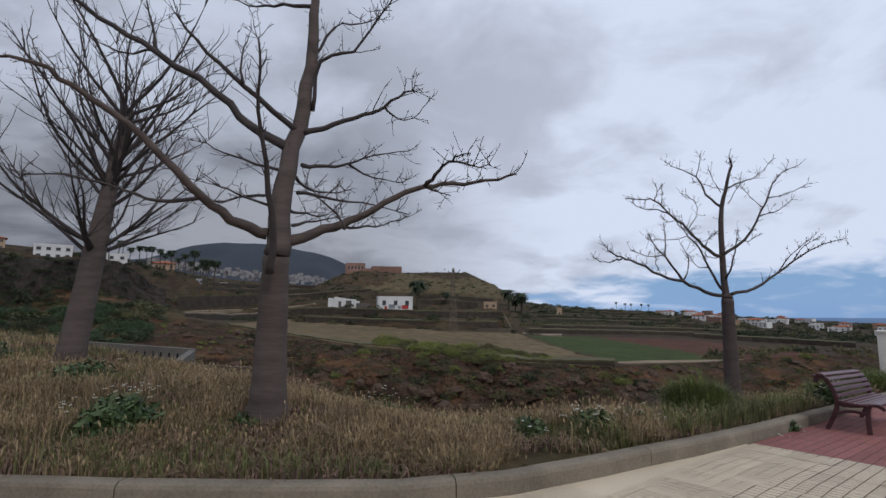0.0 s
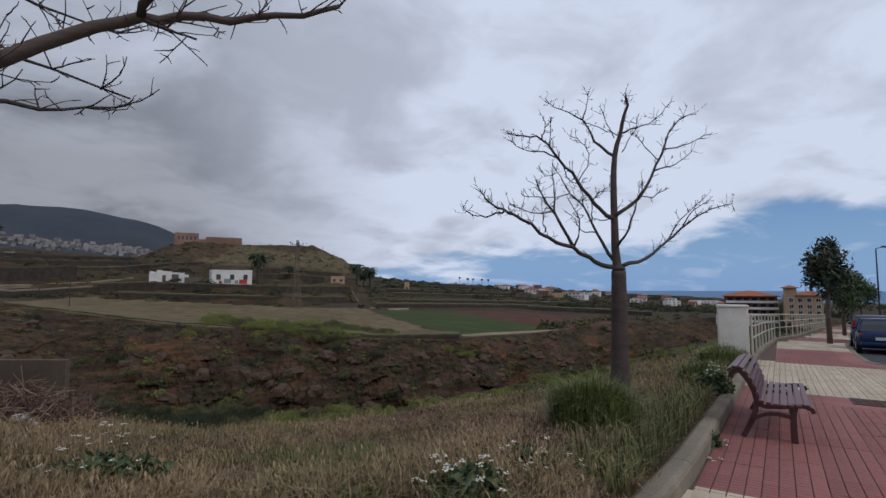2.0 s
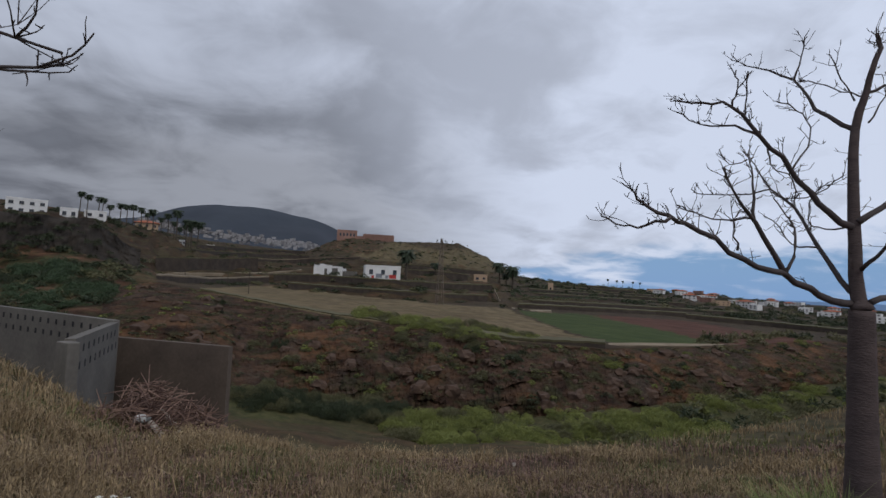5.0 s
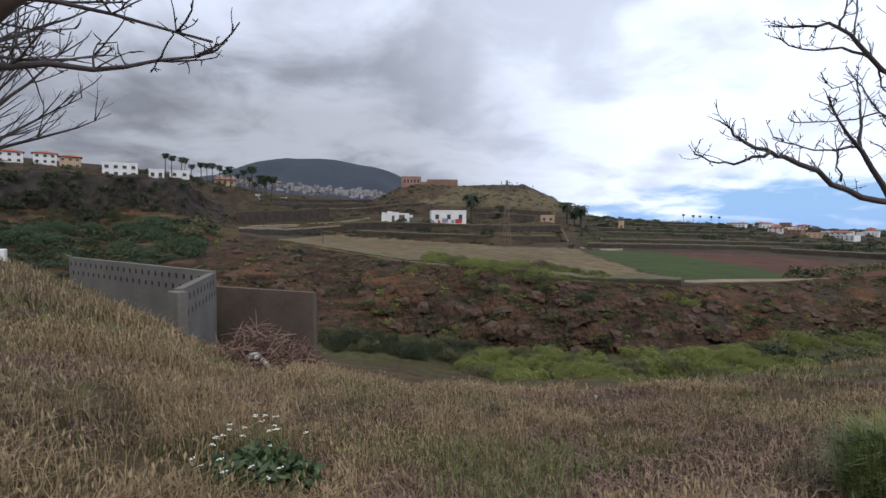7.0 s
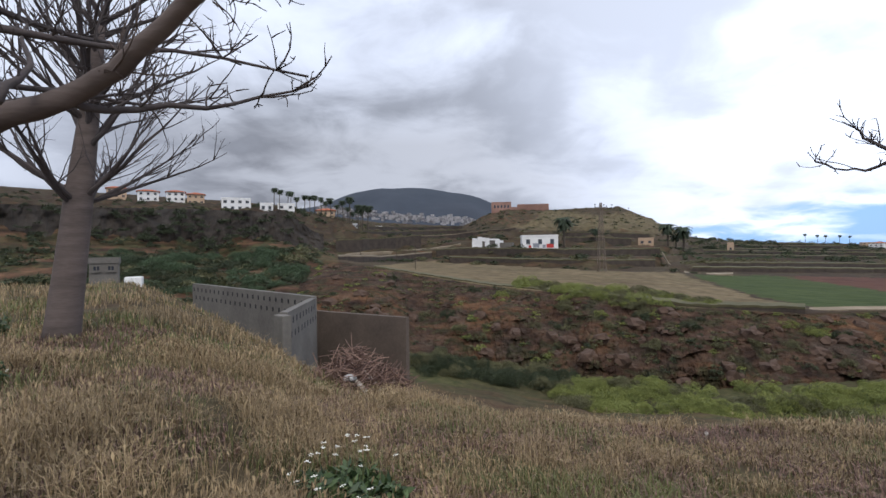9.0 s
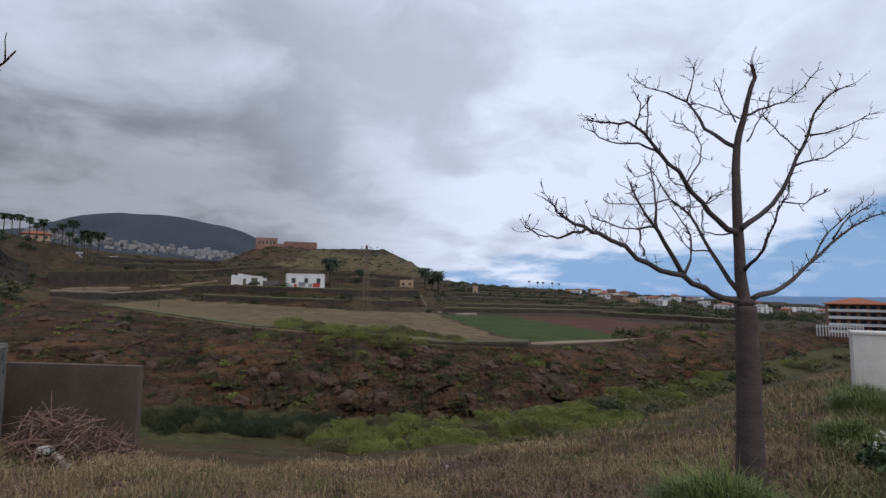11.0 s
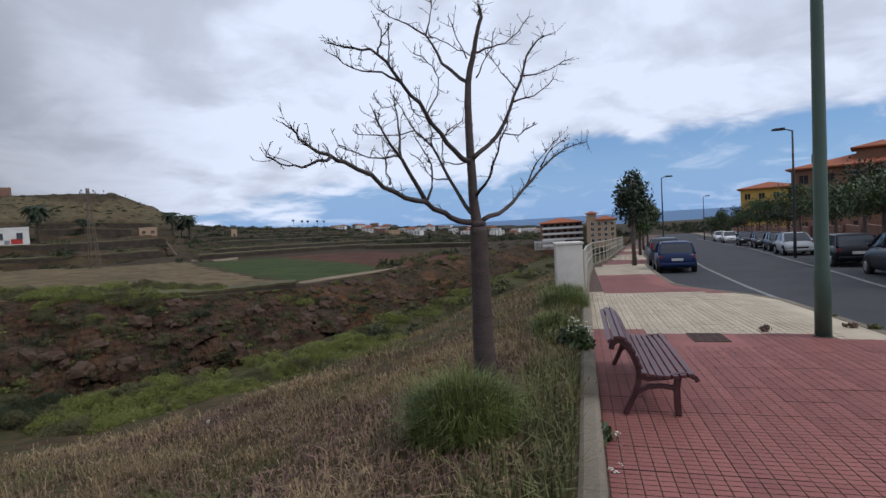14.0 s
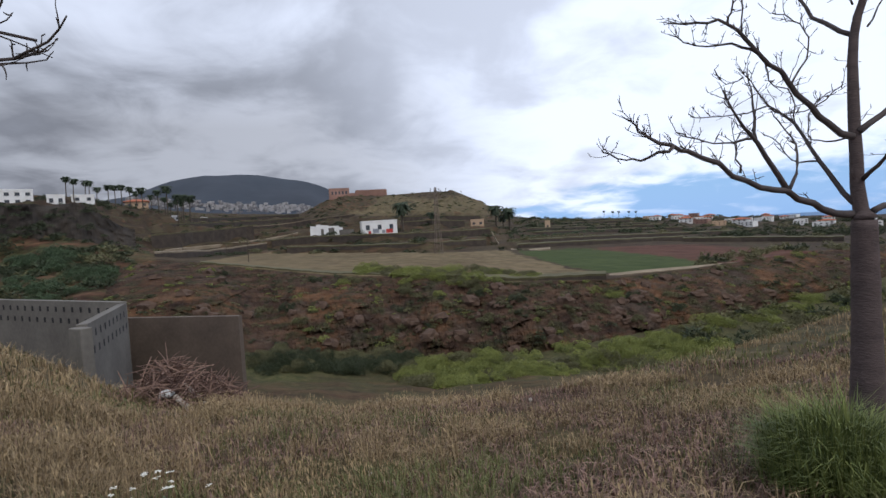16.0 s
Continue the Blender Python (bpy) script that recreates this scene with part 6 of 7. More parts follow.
def mound(n, leaf, seed, lumps=16):
    """A rounded bush of fine leaves: a dome of many small overlapping domes, open at places."""
    rnd = np.random.RandomState(seed)
    a, h = rnd.uniform(0, 2 * np.pi, lumps), rnd.uniform(0.0, 0.85, lumps)
    r0 = np.sqrt(1 - h ** 2) * rnd.uniform(0.5, 0.78, lumps)
    cen = np.stack([np.cos(a) * r0, np.sin(a) * r0, h * 0.62], 1)
    k = rnd.randint(lumps, size=n)
    d = rnd.normal(size=(n, 3))
    d[:, 2] = np.abs(d[:, 2]) * 0.9 - 0.2
    d /= np.linalg.norm(d, axis=1)[:, None]
    p = cen[k] + d * (rnd.uniform(0.22, 0.36, lumps)[k] * (1 - 0.35 * rnd.rand(n) ** 3))[:, None]
    p[:, 2] = np.abs(p[:, 2])
    up = d + 0.55 * rnd.normal(size=(n, 3))
    up /= np.linalg.norm(up, axis=1)[:, None]
    s_ = np.cross(up, rnd.normal(size=(n, 3)))
    s_ /= np.linalg.norm(s_, axis=1)[:, None] + 1e-9
    ln = leaf * rnd.uniform(0.6, 1.4, (n, 1))
    q = np.stack([p - s_ * ln * 0.4, p + up * ln * 0.2 + s_ * ln * 0.1, p + up * ln, p + s_ * ln * 0.4], 1).reshape(-1, 3)
    mb = Mesh()
    mb.v = q.tolist()
    mb.f = [(4 * i, 4 * i + 1, 4 * i + 2, 4 * i + 3) for i in range(n)]
    return mb


kinds = {}
for key, mat in (("lime", "shrub_lime"), ("olive", "shrub_olive"), ("dark", "shrub_dark"), ("green", "shrub_green")):
    kinds[key] = [mound(8000, 0.055, 50 + 7 * v + len(key)).data("foliage", M[mat]) for v in range(3)]
small = [mound(210, 0.27, 80 + v, 7) for v in range(4)]
SHRUB = {"lime": "rounded lime-green shrub in the ravine", "olive": "rounded olive-green shrub on the bank", "dark": "dark green bush on the slope", "green": "rounded grey-green bush in the thicket below the cliff"}
cover = {"lime": Mesh(), "olive": Mesh(), "dark": Mesh(), "green": Mesh()}


def shrub(az, d, r, key, tall=1.0, k=0, single=True, on_bank=None):
    x, y, z = (*polar(az, d), 0) if on_bank is None else bank_point(az, on_bank)
    if to_plan(x, y)[1] < lerp_list(to_plan(x, y)[0], KERB) + 1.0:
        return
    m = Matrix.Translation((x, y, (height(x, y) if on_bank is None else z - 0.1 * r) - 0.15 * r)) @ Matrix.Rotation(az * 5 + d, 4, "Z") @ Matrix.Diagonal((r, r, r * tall, 1))
    if single:
        link("shrub", kinds[key][k % 3], None, SHRUB[key], "shrub", key + " shrubs", at=m)
    else:
        cover[key].add([m @ Vector(v) for v in small[k % 4].v], small[k % 4].f)


rnd = random.Random(21)
for i in range(112):
    # stream bed
    az = -3 + 49 * rnd.random() ** 1.1
    d0, d1 = ring_at(BED_NEAR, az)[0], ring_at(FOOT, az)[0]
    shrub(az, rnd.uniform(d0 - 2.5, d1 - 0.5), rnd.uniform(0.9, 2.0), "lime" if rnd.random() < 0.8 else "olive", rnd.uniform(0.6, 0.95), i)
for i in range(44):
    az = rnd.uniform(-21, -2)
    shrub(az, rnd.uniform(37, 43), rnd.uniform(0.9, 1.7), "dark" if rnd.random() < 0.75 else "olive", rnd.uniform(0.8, 1.1), i)
for i in range(56):
    az = rnd.uniform(-8, 6) if i < 42 else rnd.uniform(5, 12)
    d = ring_at(RIM, az)[0]
    shrub(az, d + rnd.uniform(0.5, 9), rnd.uniform(1.0, 2.2), "lime" if rnd.random() < 0.7 else "olive", rnd.uniform(0.55, 0.85), i)
for i in range(62):
    az = rnd.uniform(-24, 40)
    shrub(az, 50, rnd.uniform(0.5, 1.3), rnd.choice(("olive", "lime", "olive", "dark")), rnd.uniform(0.7, 1.0), i, True, rnd.uniform(0.2, 1.0) if i < 40 else rnd.uniform(0.82, 0.98))
for i in range(1500):
    az = rnd.uniform(-33, 47)
    t = rnd.random() ** 0.8
    if noise.noise((az * 0.35, t * 4, 2.0)) + rnd.uniform(-0.3, 0.3) > -0.05:
        shrub(az, 50, rnd.uniform(0.2, 0.7), rnd.choice(("olive", "olive", "olive", "dark", "dark", "lime")), rnd.uniform(0.5, 0.9), i, False, t)
for i in range(260):
    az = rnd.uniform(-60, -29)
    shrub(az, rnd.uniform(54, 98), rnd.uniform(1.0, 2.2), rnd.choice(("dark", "dark", "olive")), rnd.uniform(0.6, 0.9), i, False)
for i in range(200):
    az = rnd.uniform(-58, -29)
    shrub(az, rnd.uniform(112, 132), rnd.uniform(0.6, 1.9), rnd.choice(("dark", "dark", "olive")), rnd.uniform(0.5, 0.9), i, False)
for row, (e0, az1) in enumerate(((-1.75, 17.5), (-1.5, 18.5), (-1.2, 22.5), (-0.8, 22), (-0.35, 20), (-2.25, 30))):
    az = 9.2 if row < 5 else 19.5
    while az < az1:
        shrub(az, spot(az, e0) + 3, rnd.uniform(0.9, 1.4), ("olive", "olive", "green", "dark", "dark", "dark")[row], 0.85, int(az * 7), False)
        az += rnd.uniform(0.4, 0.75)
for i in range(30):
    shrub(18.5 + 0.7 * i, 178 + 2.0 * i + rnd.uniform(-1, 1), rnd.uniform(1.0, 1.7), "dark", 0.7, i, False)
for i in range(800):
    az = rnd.uniform(10, 51)
    shrub(az, rnd.uniform(200, 560), rnd.uniform(1.4, 3.4), "dark" if rnd.random() < 0.8 else "olive", rnd.uniform(0.6, 1.1), i, False)
for i in range(900):
    az = rnd.uniform(-28, 10)
    shrub(az, rnd.uniform(104, 360), rnd.uniform(0.6, 2.0), rnd.choice(("dark", "dark", "olive")), rnd.uniform(0.4, 0.8), i, False)
for i in range(110):
    az = rnd.uniform(28, 50)
    d0 = ring_at(FOOT, az)[0]
    shrub(az, d0 * rnd.uniform(0.75, 1.6), rnd.uniform(0.9, 2.2), rnd.choice(("dark", "olive", "olive")), 0.9, i, False)
for i in range(260):
    az = rnd.uniform(51, 68)
    d = rnd.uniform(110, 520)
    x, y = polar(az, d)
    s, w = to_plan(x, y)
    if lerp_list(s, FAR_EDGE) - 6 < w < lerp_list(s, KERB) + 2:
        continue
    r = rnd.uniform(1.5, 3.2)
    m = Matrix.Translation((x, y, height(x, y) - 0.2)) @ Matrix.Rotation(d, 4, "Z") @ Matrix.Diagonal((r, r, r * rnd.uniform(1.0, 1.6), 1))
    cover["dark"].add([m @ Vector(v) for v in small[i % 4].v], small[i % 4].f)
for i in range(150):
    shrub(rnd.uniform(-58, -22), rnd.uniform(150, 260), rnd.uniform(0.8, 2.0), "dark", rnd.uniform(0.7, 1.2), i, False)
for key, words in (("lime", "scattered lime-green scrub on the rocky bank"), ("olive", "scattered olive scrub on banks and fields"), ("dark", "scattered dark scrub and hedges on the far slopes"), ("green", "row of green fruit bushes on a terrace")):
    link("scrub", cover[key].data("scrub", M["shrub_" + key]), None, words, "scrub", kind="stuff")

# dense green thicket below the cliff, and scrub that hangs on its face
for i in range(74):
    az = rnd.uniform(-52, -32.5)
    shrub(az, rnd.uniform(66, 97), rnd.uniform(1.6, 3.0), "green" if rnd.random() < 0.75 else "dark", rnd.uniform(0.6, 0.85), i)
face = Mesh()
for i in range(170):
    az, t = rnd.uniform(-57, -31), rnd.random()
    d = 100.5 + 11 * t
    x, y = polar(az, d)
    r = rnd.uniform(0.5, 1.5)
    m = Matrix.Translation((x, y, EYE_Z + d * math.tan(radians(0.2 + 4.4 * t)))) @ Matrix.Rotation(d + az, 4, "Z") @ Matrix.Diagonal((r, r, r * 0.8, 1))
    face.add([m @ Vector(v) for v in small[i % 4].v], small[i % 4].f)
link("scrub", face.data("scrub", M["shrub_dark"]), None, "dark scrub hanging on the dark cliff face", "scrub", kind="stuff")


def rock_bank():
    """The far bank: a face of broken, layered rock with undercut bands, gullies and fallen slopes."""
    azs, rows = np.arange(-34, 48.01, 0.13), 84
    mb = Mesh()
    mb.v = [bank_point(az, j / rows) for az in azs for j in range(rows + 1)]
    n = rows + 1
    for i in range(len(azs) - 1):
        for j in range(rows):
            q = i * n + j
            mb.f.append((q, q + n, q + n + 1, q + 1))
    mat = bpy.data.materials.new("layered_rock")
    mat.use_nodes = True
    nt = mat.node_tree
    N, L = nt.nodes.new, nt.links.new
    p = nt.nodes["Principled BSDF"]
    p.inputs["Roughness"].default_value, p.inputs["Specular IOR Level"].default_value = 0.95, 0.1
    co = N("ShaderNodeTexCoord").outputs["Object"]

    def nz(scale, detail, stretch=(1, 1, 1)):
        mp, n1 = N("ShaderNodeMapping"), N("ShaderNodeTexNoise")
        mp.inputs["Scale"].default_value = stretch
        n1.inputs["Scale"].default_value, n1.inputs["Detail"].default_value, n1.inputs["Roughness"].default_value = scale, detail, 0.65
        L(co, mp.inputs[0]), L(mp.outputs[0], n1.inputs["Vector"])
        return n1.outputs[0]

    def ramp(v, *stops):
        r = N("ShaderNodeValToRGB")
        L(v, r.inputs[0])
        while len(r.color_ramp.elements) < len(stops):
            r.color_ramp.elements.new(0.5)
        for e, (pos, c) in zip(r.color_ramp.elements, stops):
            e.position, e.color = pos, (*c, 1)
        return r.outputs[0]

    def mix(f, a, b):
        m = N("ShaderNodeMix")
        m.data_type = "RGBA"
        L(f, m.inputs[0]), L(a, m.inputs[6]), L(b, m.inputs[7])
        return m.outputs[2]

    strata = nz(0.9, 8, (0.3, 0.3, 2.2))
    stone = ramp(strata, (0.30, (0.014, 0.009, 0.007)), (0.45, (0.042, 0.024, 0.016)), (0.6, (0.085, 0.050, 0.032)), (0.78, (0.15, 0.092, 0.058)))
    ochre = ramp(strata, (0.3, (0.04, 0.02, 0.012)), (0.55, (0.125, 0.062, 0.03)), (0.75, (0.22, 0.12, 0.062)))
    stone = mix(ramp(nz(0.07, 3), (0.52, (0, 0, 0)), (0.62, (0.8, 0.8, 0.8))), stone, ochre)
    grey = ramp(nz(2.0, 7), (0.35, (0.025, 0.018, 0.014)), (0.7, (0.10, 0.075, 0.056)))
    stone = mix(ramp(nz(0.25, 5), (0.5, (0, 0, 0)), (0.62, (0.75, 0.75, 0.75))), stone, grey)
    scrub = ramp(nz(1.7, 7), (0.38, (0.014, 0.014, 0.008)), (0.66, (0.065, 0.06, 0.028)))
    c = mix(ramp(nz(0.45, 7), (0.50, (0, 0, 0)), (0.60, (0.85, 0.85, 0.85))), stone, scrub)
    L(c, p.inputs["Base Color"])
    bp = N("ShaderNodeBump")
    bp.inputs["Strength"].default_value, bp.inputs["Distance"].default_value = 1.0, 0.35
    L(nz(2.2, 9, (0.6, 0.6, 1.6)), bp.inputs["Height"])
    L(bp.outputs[0], p.inputs["Normal"])
    link("rock_bank", mb.data("rock_bank", mat), None, "broken layered brown rock bank of the ravine", "rock bank", kind="structure")


rock_bank()

# ---- sea and mountain ----
sea = Mesh()
ring = [(3950 * math.cos(t), 3950 * math.sin(t), -20.0) for t in np.linspace(0, 2 * math.pi, 97)[:-1]]
sea.add([(0, 0, -20.0)] + ring, [(0, 1 + i, 1 + (i + 1) % 96) for i in range(96)])
sea_mat = material("sea_water", (0.05, 0.15, 0.30), 0.6, (0.04, 0.12, 0.25), 0.01, 0.2, 0.2)
link("water", sea.data("water", sea_mat), None, "deep blue sea on the horizon", "sea", kind="structure")


def mountain():
    mb = Mesh()
    prof = [(-110, 3.0), (-40, 4.0), (-30, 5.2), (-26.5, 6.7), (-23, 7.35), (-20, 7.35), (-17, 7.0), (-14, 6.75), (-12.5, 6.35), (-11, 5.6), (-8, 4.0), (-4, 2.4), (2, 0.6), (6, -0.4)]
    azs = list(np.arange(-110, 6.1, 1.0))
    steps = 14
    for i, az in enumerate(azs):
        top = 1500 * math.tan(radians(lerp_list(az, prof)))
        for k in range(steps + 1):
            t = k / steps
            d = 900 + 600 * t + 60 * noise.noise((az * 0.25, t * 3, 0))
            x, y = polar(az, d)
            mb.v.append((x, y, -25 + (top + 25) * t ** 0.9 + 14 * noise.noise((az * 0.5, t * 4, 3)) * (1 - t)))
    n = steps + 1
    for i in range(len(azs) - 1):
        for k in range(steps):
            mb.f.append((i * n + k, (i + 1) * n + k, (i + 1) * n + k + 1, i * n + k + 1))
    # distance haze is put into the bluish base colour; there is no volume
    mat = material("haze_tinted_mountain", (0.045, 0.055, 0.07), 0.95, (0.03, 0.036, 0.048), 0.004, 0.03, 0.0)
    link("backdrop", mb.data("backdrop", mat, True), None, "dark wooded mountain under low cloud, with distance haze in its bluish colour", "mountain", kind="structure")


mountain()
town = Mesh()
rnd = random.Random(77)
for i in range(420):
    az = rnd.uniform(-30, -12)
    el = 4.9 - 0.09 * (az + 30) + rnd.gauss(0, 0.22)
    d = 860
    x, y = polar(az, d)
    z = 1.8 + d * math.tan(radians(el))
    w = rnd.uniform(1.4, 3.2)
    town.box(x - w, x + w, y - 3, y + 3, z - 2.5, z + rnd.uniform(0.3, 1.6))
link("far_town", town.data("far_town", material("far_town_walls", (0.34, 0.32, 0.31), 0.9, (0.16, 0.15, 0.15), 0.02, 0.2, 0, island=1.2)), None, "pale houses of a distant town at the mountain's foot", "town", kind="stuff")

# ---- debris heap ----


def brush_heap():
    x, y = polar(-26.7, 10.2)
    rnd = random.Random(9)
    root = thing("brush_heap", on_ground(x, y) @ Matrix.Scale(0.86, 4), "heap of dry brown prunings and rubbish on the slope", "heap")
    mb = Mesh()
    for i in range(620):
        r, a = 1.15 * rnd.random() ** 0.6, rnd.uniform(0, 2 * math.pi)
        h = max(0, 0.95 * (1 - (r / 1.2) ** 1.5)) * rnd.uniform(0.2, 1.05)
        p = Vector((r * math.cos(a) * 1.15, r * math.sin(a) * 0.8, h))
        d = Vector((rnd.gauss(0, 1), rnd.gauss(0, 1), rnd.gauss(0.15, 0.6))).normalized() * rnd.uniform(0.15, 0.45)
        mb.tube([p - d, p + Vector((0, 0, 0.03)), p + d], [0.009, 0.012, 0.006], 3, False)
    tagged(part("brushwood", mb, M["dead"], root), kind="stuff")
    part("log", Mesh().tube([(0.25, -0.45, 0.30), (0.75, -0.75, 0.02)], [0.05, 0.06], 7), M["paleplank"], root, "bleached log")
    part("log", Mesh().tube([(0.2, 0.0, 0.45), (0.9, -0.45, 0.06)], [0.035, 0.045], 7), M["paleplank"], root, "bleached log")
    part("bag", Mesh().box(-0.05, 0.2, -0.55, -0.3, 0.30, 0.42), M["litter"], root, "torn white plastic bag", bevel=0.04)


brush_heap()

# ---- grass ----


def blades(name, pts, tall, mat, seed, label, width=0.006, lean=0.5, heads=0.0, category="grass"):
    """Bent blades at the given roots: one object for the whole sward."""
    rnd = np.random.RandomState(seed)
    p = np.array(pts)
    n = len(p)
    h = np.array(tall)[:, None] if np.ndim(tall) else np.full((n, 1), tall)
    h = h * rnd.uniform(0.55, 1.25, (n, 1))
    a = rnd.uniform(0, 2 * np.pi, n)
    d = np.stack([np.cos(a), np.sin(a), 0 * a], 1)
    s = np.stack([-np.sin(a), np.cos(a), 0 * a], 1) * (width * rnd.uniform(0.7, 1.5, (n, 1)))
    up = np.array([0, 0, 1.0])
    ln = lean * rnd.rand(n, 1)
    mid = p + up * h * 0.55 + d * h * ln * 0.25
    tip = p + up * h * (1 - 0.25 * ln) + d * h * ln * 0.8
    low = p - up * 0.04
    v = np.stack([low - s, low + s, mid + s * 0.8, mid - s * 0.8, tip], 1).reshape(-1, 3)
    f = []
    for i in range(n):
        o = 5 * i
        f += [(o, o + 1, o + 2, o + 3), (o + 3, o + 2, o + 4)]
    v = v.tolist()
    if heads:
        for i in np.nonzero(rnd.rand(n) < heads)[0]:
            t, q, sd = tip[i], d[i] * 0.4 + up * 0.9, s[i] / np.linalg.norm(s[i])
            L2, w2 = 0.028 + 0.03 * rnd.rand(), 0.005 + 0.004 * rnd.rand()
            o = len(v)
            v += [(t - q * 0.01).tolist(), (t + q * L2 * 0.5 + sd * w2).tolist(), (t + q * L2).tolist(), (t + q * L2 * 0.5 - sd * w2).tolist()]
            f.append((o, o + 1, o + 2, o + 3))
    mb = Mesh()
    mb.v, mb.f = v, f
    link(name, mb.data(name, mat), None, label, category, kind="stuff")


def scatter(n, seed, dmin, dmax, az0, az1, power=0.5, keep=None, clear=0.2):
    rnd = random.Random(seed)
    out = []
    while len(out) < n:
        d = dmin + (dmax - dmin) * rnd.random() ** (1 / (2 * power))
        az = rnd.uniform(az0, az1)
        x, y = polar(az, d)
        s, w = to_plan(x, y)
        if w < lerp_list(s, KERB) + clear or d > ring_at(BANK, max(-100, min(51, az)))[0] * 1.25 + 1.5:
            n -= 0.35
            continue
        if keep and not keep(x, y, rnd):
            n -= 0.1
            continue
        out.append((x, y, height(x, y)))
    return out


def patchy(scale, cut, seed, soft=0.25):
    def keep(x, y, rnd):
        return noise.noise((x * scale, y * scale, seed)) + rnd.uniform(-soft, soft) > cut
    return keep


def bare(x, y):
    return noise.noise((x * 0.5, y * 0.5, 7.7)) > 0.12 and x > 1.2


def dry_keep(x, y, rnd):
    if bare(x, y) and rnd.random() < 0.8:
        return False
    return noise.noise((x * 0.9, y * 0.9, 2.2)) + 0.5 * noise.noise((x * 2.7, y * 2.7, 6.1)) + rnd.uniform(-0.3, 0.3) > -0.12


def stand(pts, low, tall, seed):
    """Blade heights that rise and fall in drifts."""
    return [low + (tall - low) * smooth(-0.35, 0.55, noise.noise((x * 0.55, y * 0.55, seed)) + 0.5 * noise.noise((x * 2.2, y * 2.2, seed + 2))) * (0.6 if x > 2.2 else 1.0) for x, y, _ in pts]


near = scatter(95000, 1, 0.6, 9.5, -100, 60, 0.62, dry_keep)
blades("dry_grass", near, stand(near, 0.07, 0.31, 3.3), M["straw"], 1, "dry straw-coloured wild grass with seed heads", 0.0028, 2.0, 0.3)
far = scatter(50000, 2, 8.0, 30, -100, 55, 0.42, dry_keep)
blades("dry_grass", far, stand(far, 0.10, 0.30, 3.3), M["straw"], 2, "dry straw-coloured wild grass further along the bank", 0.008, 1.5, 0.15)
low_ = scatter(46000, 6, 0.7, 11, -100, 58, 0.6, patchy(0.8, -0.2, 4.4))
blades("dry_grass", low_, 0.11, M["dead"], 6, "low brown withered weeds between the grass", 0.006, 2.6)
g1 = scatter(44000, 3, 0.7, 10, -100, 58, 0.6, patchy(0.6, 0.02, 9.1))
blades("green_grass", g1, stand(g1, 0.06, 0.21, 5.1), M["greenblade"], 3, "patches of green wild grass on the bank", 0.0036, 1.3)
g2 = scatter(20000, 4, 8, 28, -100, 54, 0.45, patchy(0.35, 0.05, 3.1))
blades("green_grass", g2, stand(g2, 0.1, 0.28, 5.1), M["greenblade"], 4, "patches of green wild grass further along the bank", 0.010, 1.2)
verge = []
rnd = random.Random(31)
for i in range(5200):
    s = 3.5 + 26 * rnd.random() ** 1.6
    w = lerp_list(s, KERB) + 0.2 + 0.55 * rnd.random() ** 1.4
    if noise.noise((s * 0.9, w, 5.5)) > -0.15:
        x, y = to_world(s, w)
        verge.append((x, y, height(x, y)))
blades("green_grass", verge, 0.30, M["greenblade"], 5, "green weeds along the kerb", 0.005, 1.4)


def grass_clump(x, y, r, tall, mat, label, seed, n=2600):
    """A fountain of long blades from one root."""
    rnd = np.random.RandomState(seed)
    root = thing("grass_clump", on_ground(x, y), label, "grass clump", "grass clumps")
    mb = Mesh()
    for i in range(n):
        a, q = rnd.uniform(0, 2 * math.pi), rnd.rand() ** 0.5
        p = Vector((math.cos(a), math.sin(a), 0)) * r * 0.7 * q + Vector((rnd.normal() * 0.04, rnd.normal() * 0.04, -0.05))
        a2 = a + rnd.normal() * 0.9
        d = Vector((math.cos(a2), math.sin(a2), 0))
        h = tall * rnd.uniform(0.35, 1.15) * (1 - 0.35 * q)
        out = r * rnd.uniform(0.05, 0.75)
        s = Vector((-d.y, d.x, 0)) * rnd.uniform(0.002, 0.0045)
        m1 = p + d * out * 0.3 + Vector((0, 0, h * 0.7))
        t = p + d * out + Vector((0, 0, h * rnd.uniform(0.6, 1.0)))
        mb.add([p - s, p + s, m1 + s, m1 - s, t], [(0, 1, 2, 3), (3, 2, 4)])
    part("foliage", mb, mat, root)


for x, y, r, h, n in ((3.5, 6.0, 0.52, 0.72, 4200), (7.0, 8.2, 0.42, 0.5, 1800), (9.2, 9.9, 0.6, 0.6, 2200), (10.2, 10.8, 0.6, 0.6, 2000), (4.55, 5.62, 0.32, 0.4, 1300), (0.9, 4.4, 0.35, 0.28, 1000)):
    grass_clump(x, y, r, h, M["lushblade"], "dense fountain of green grass on the bank", int(x * 10), n)


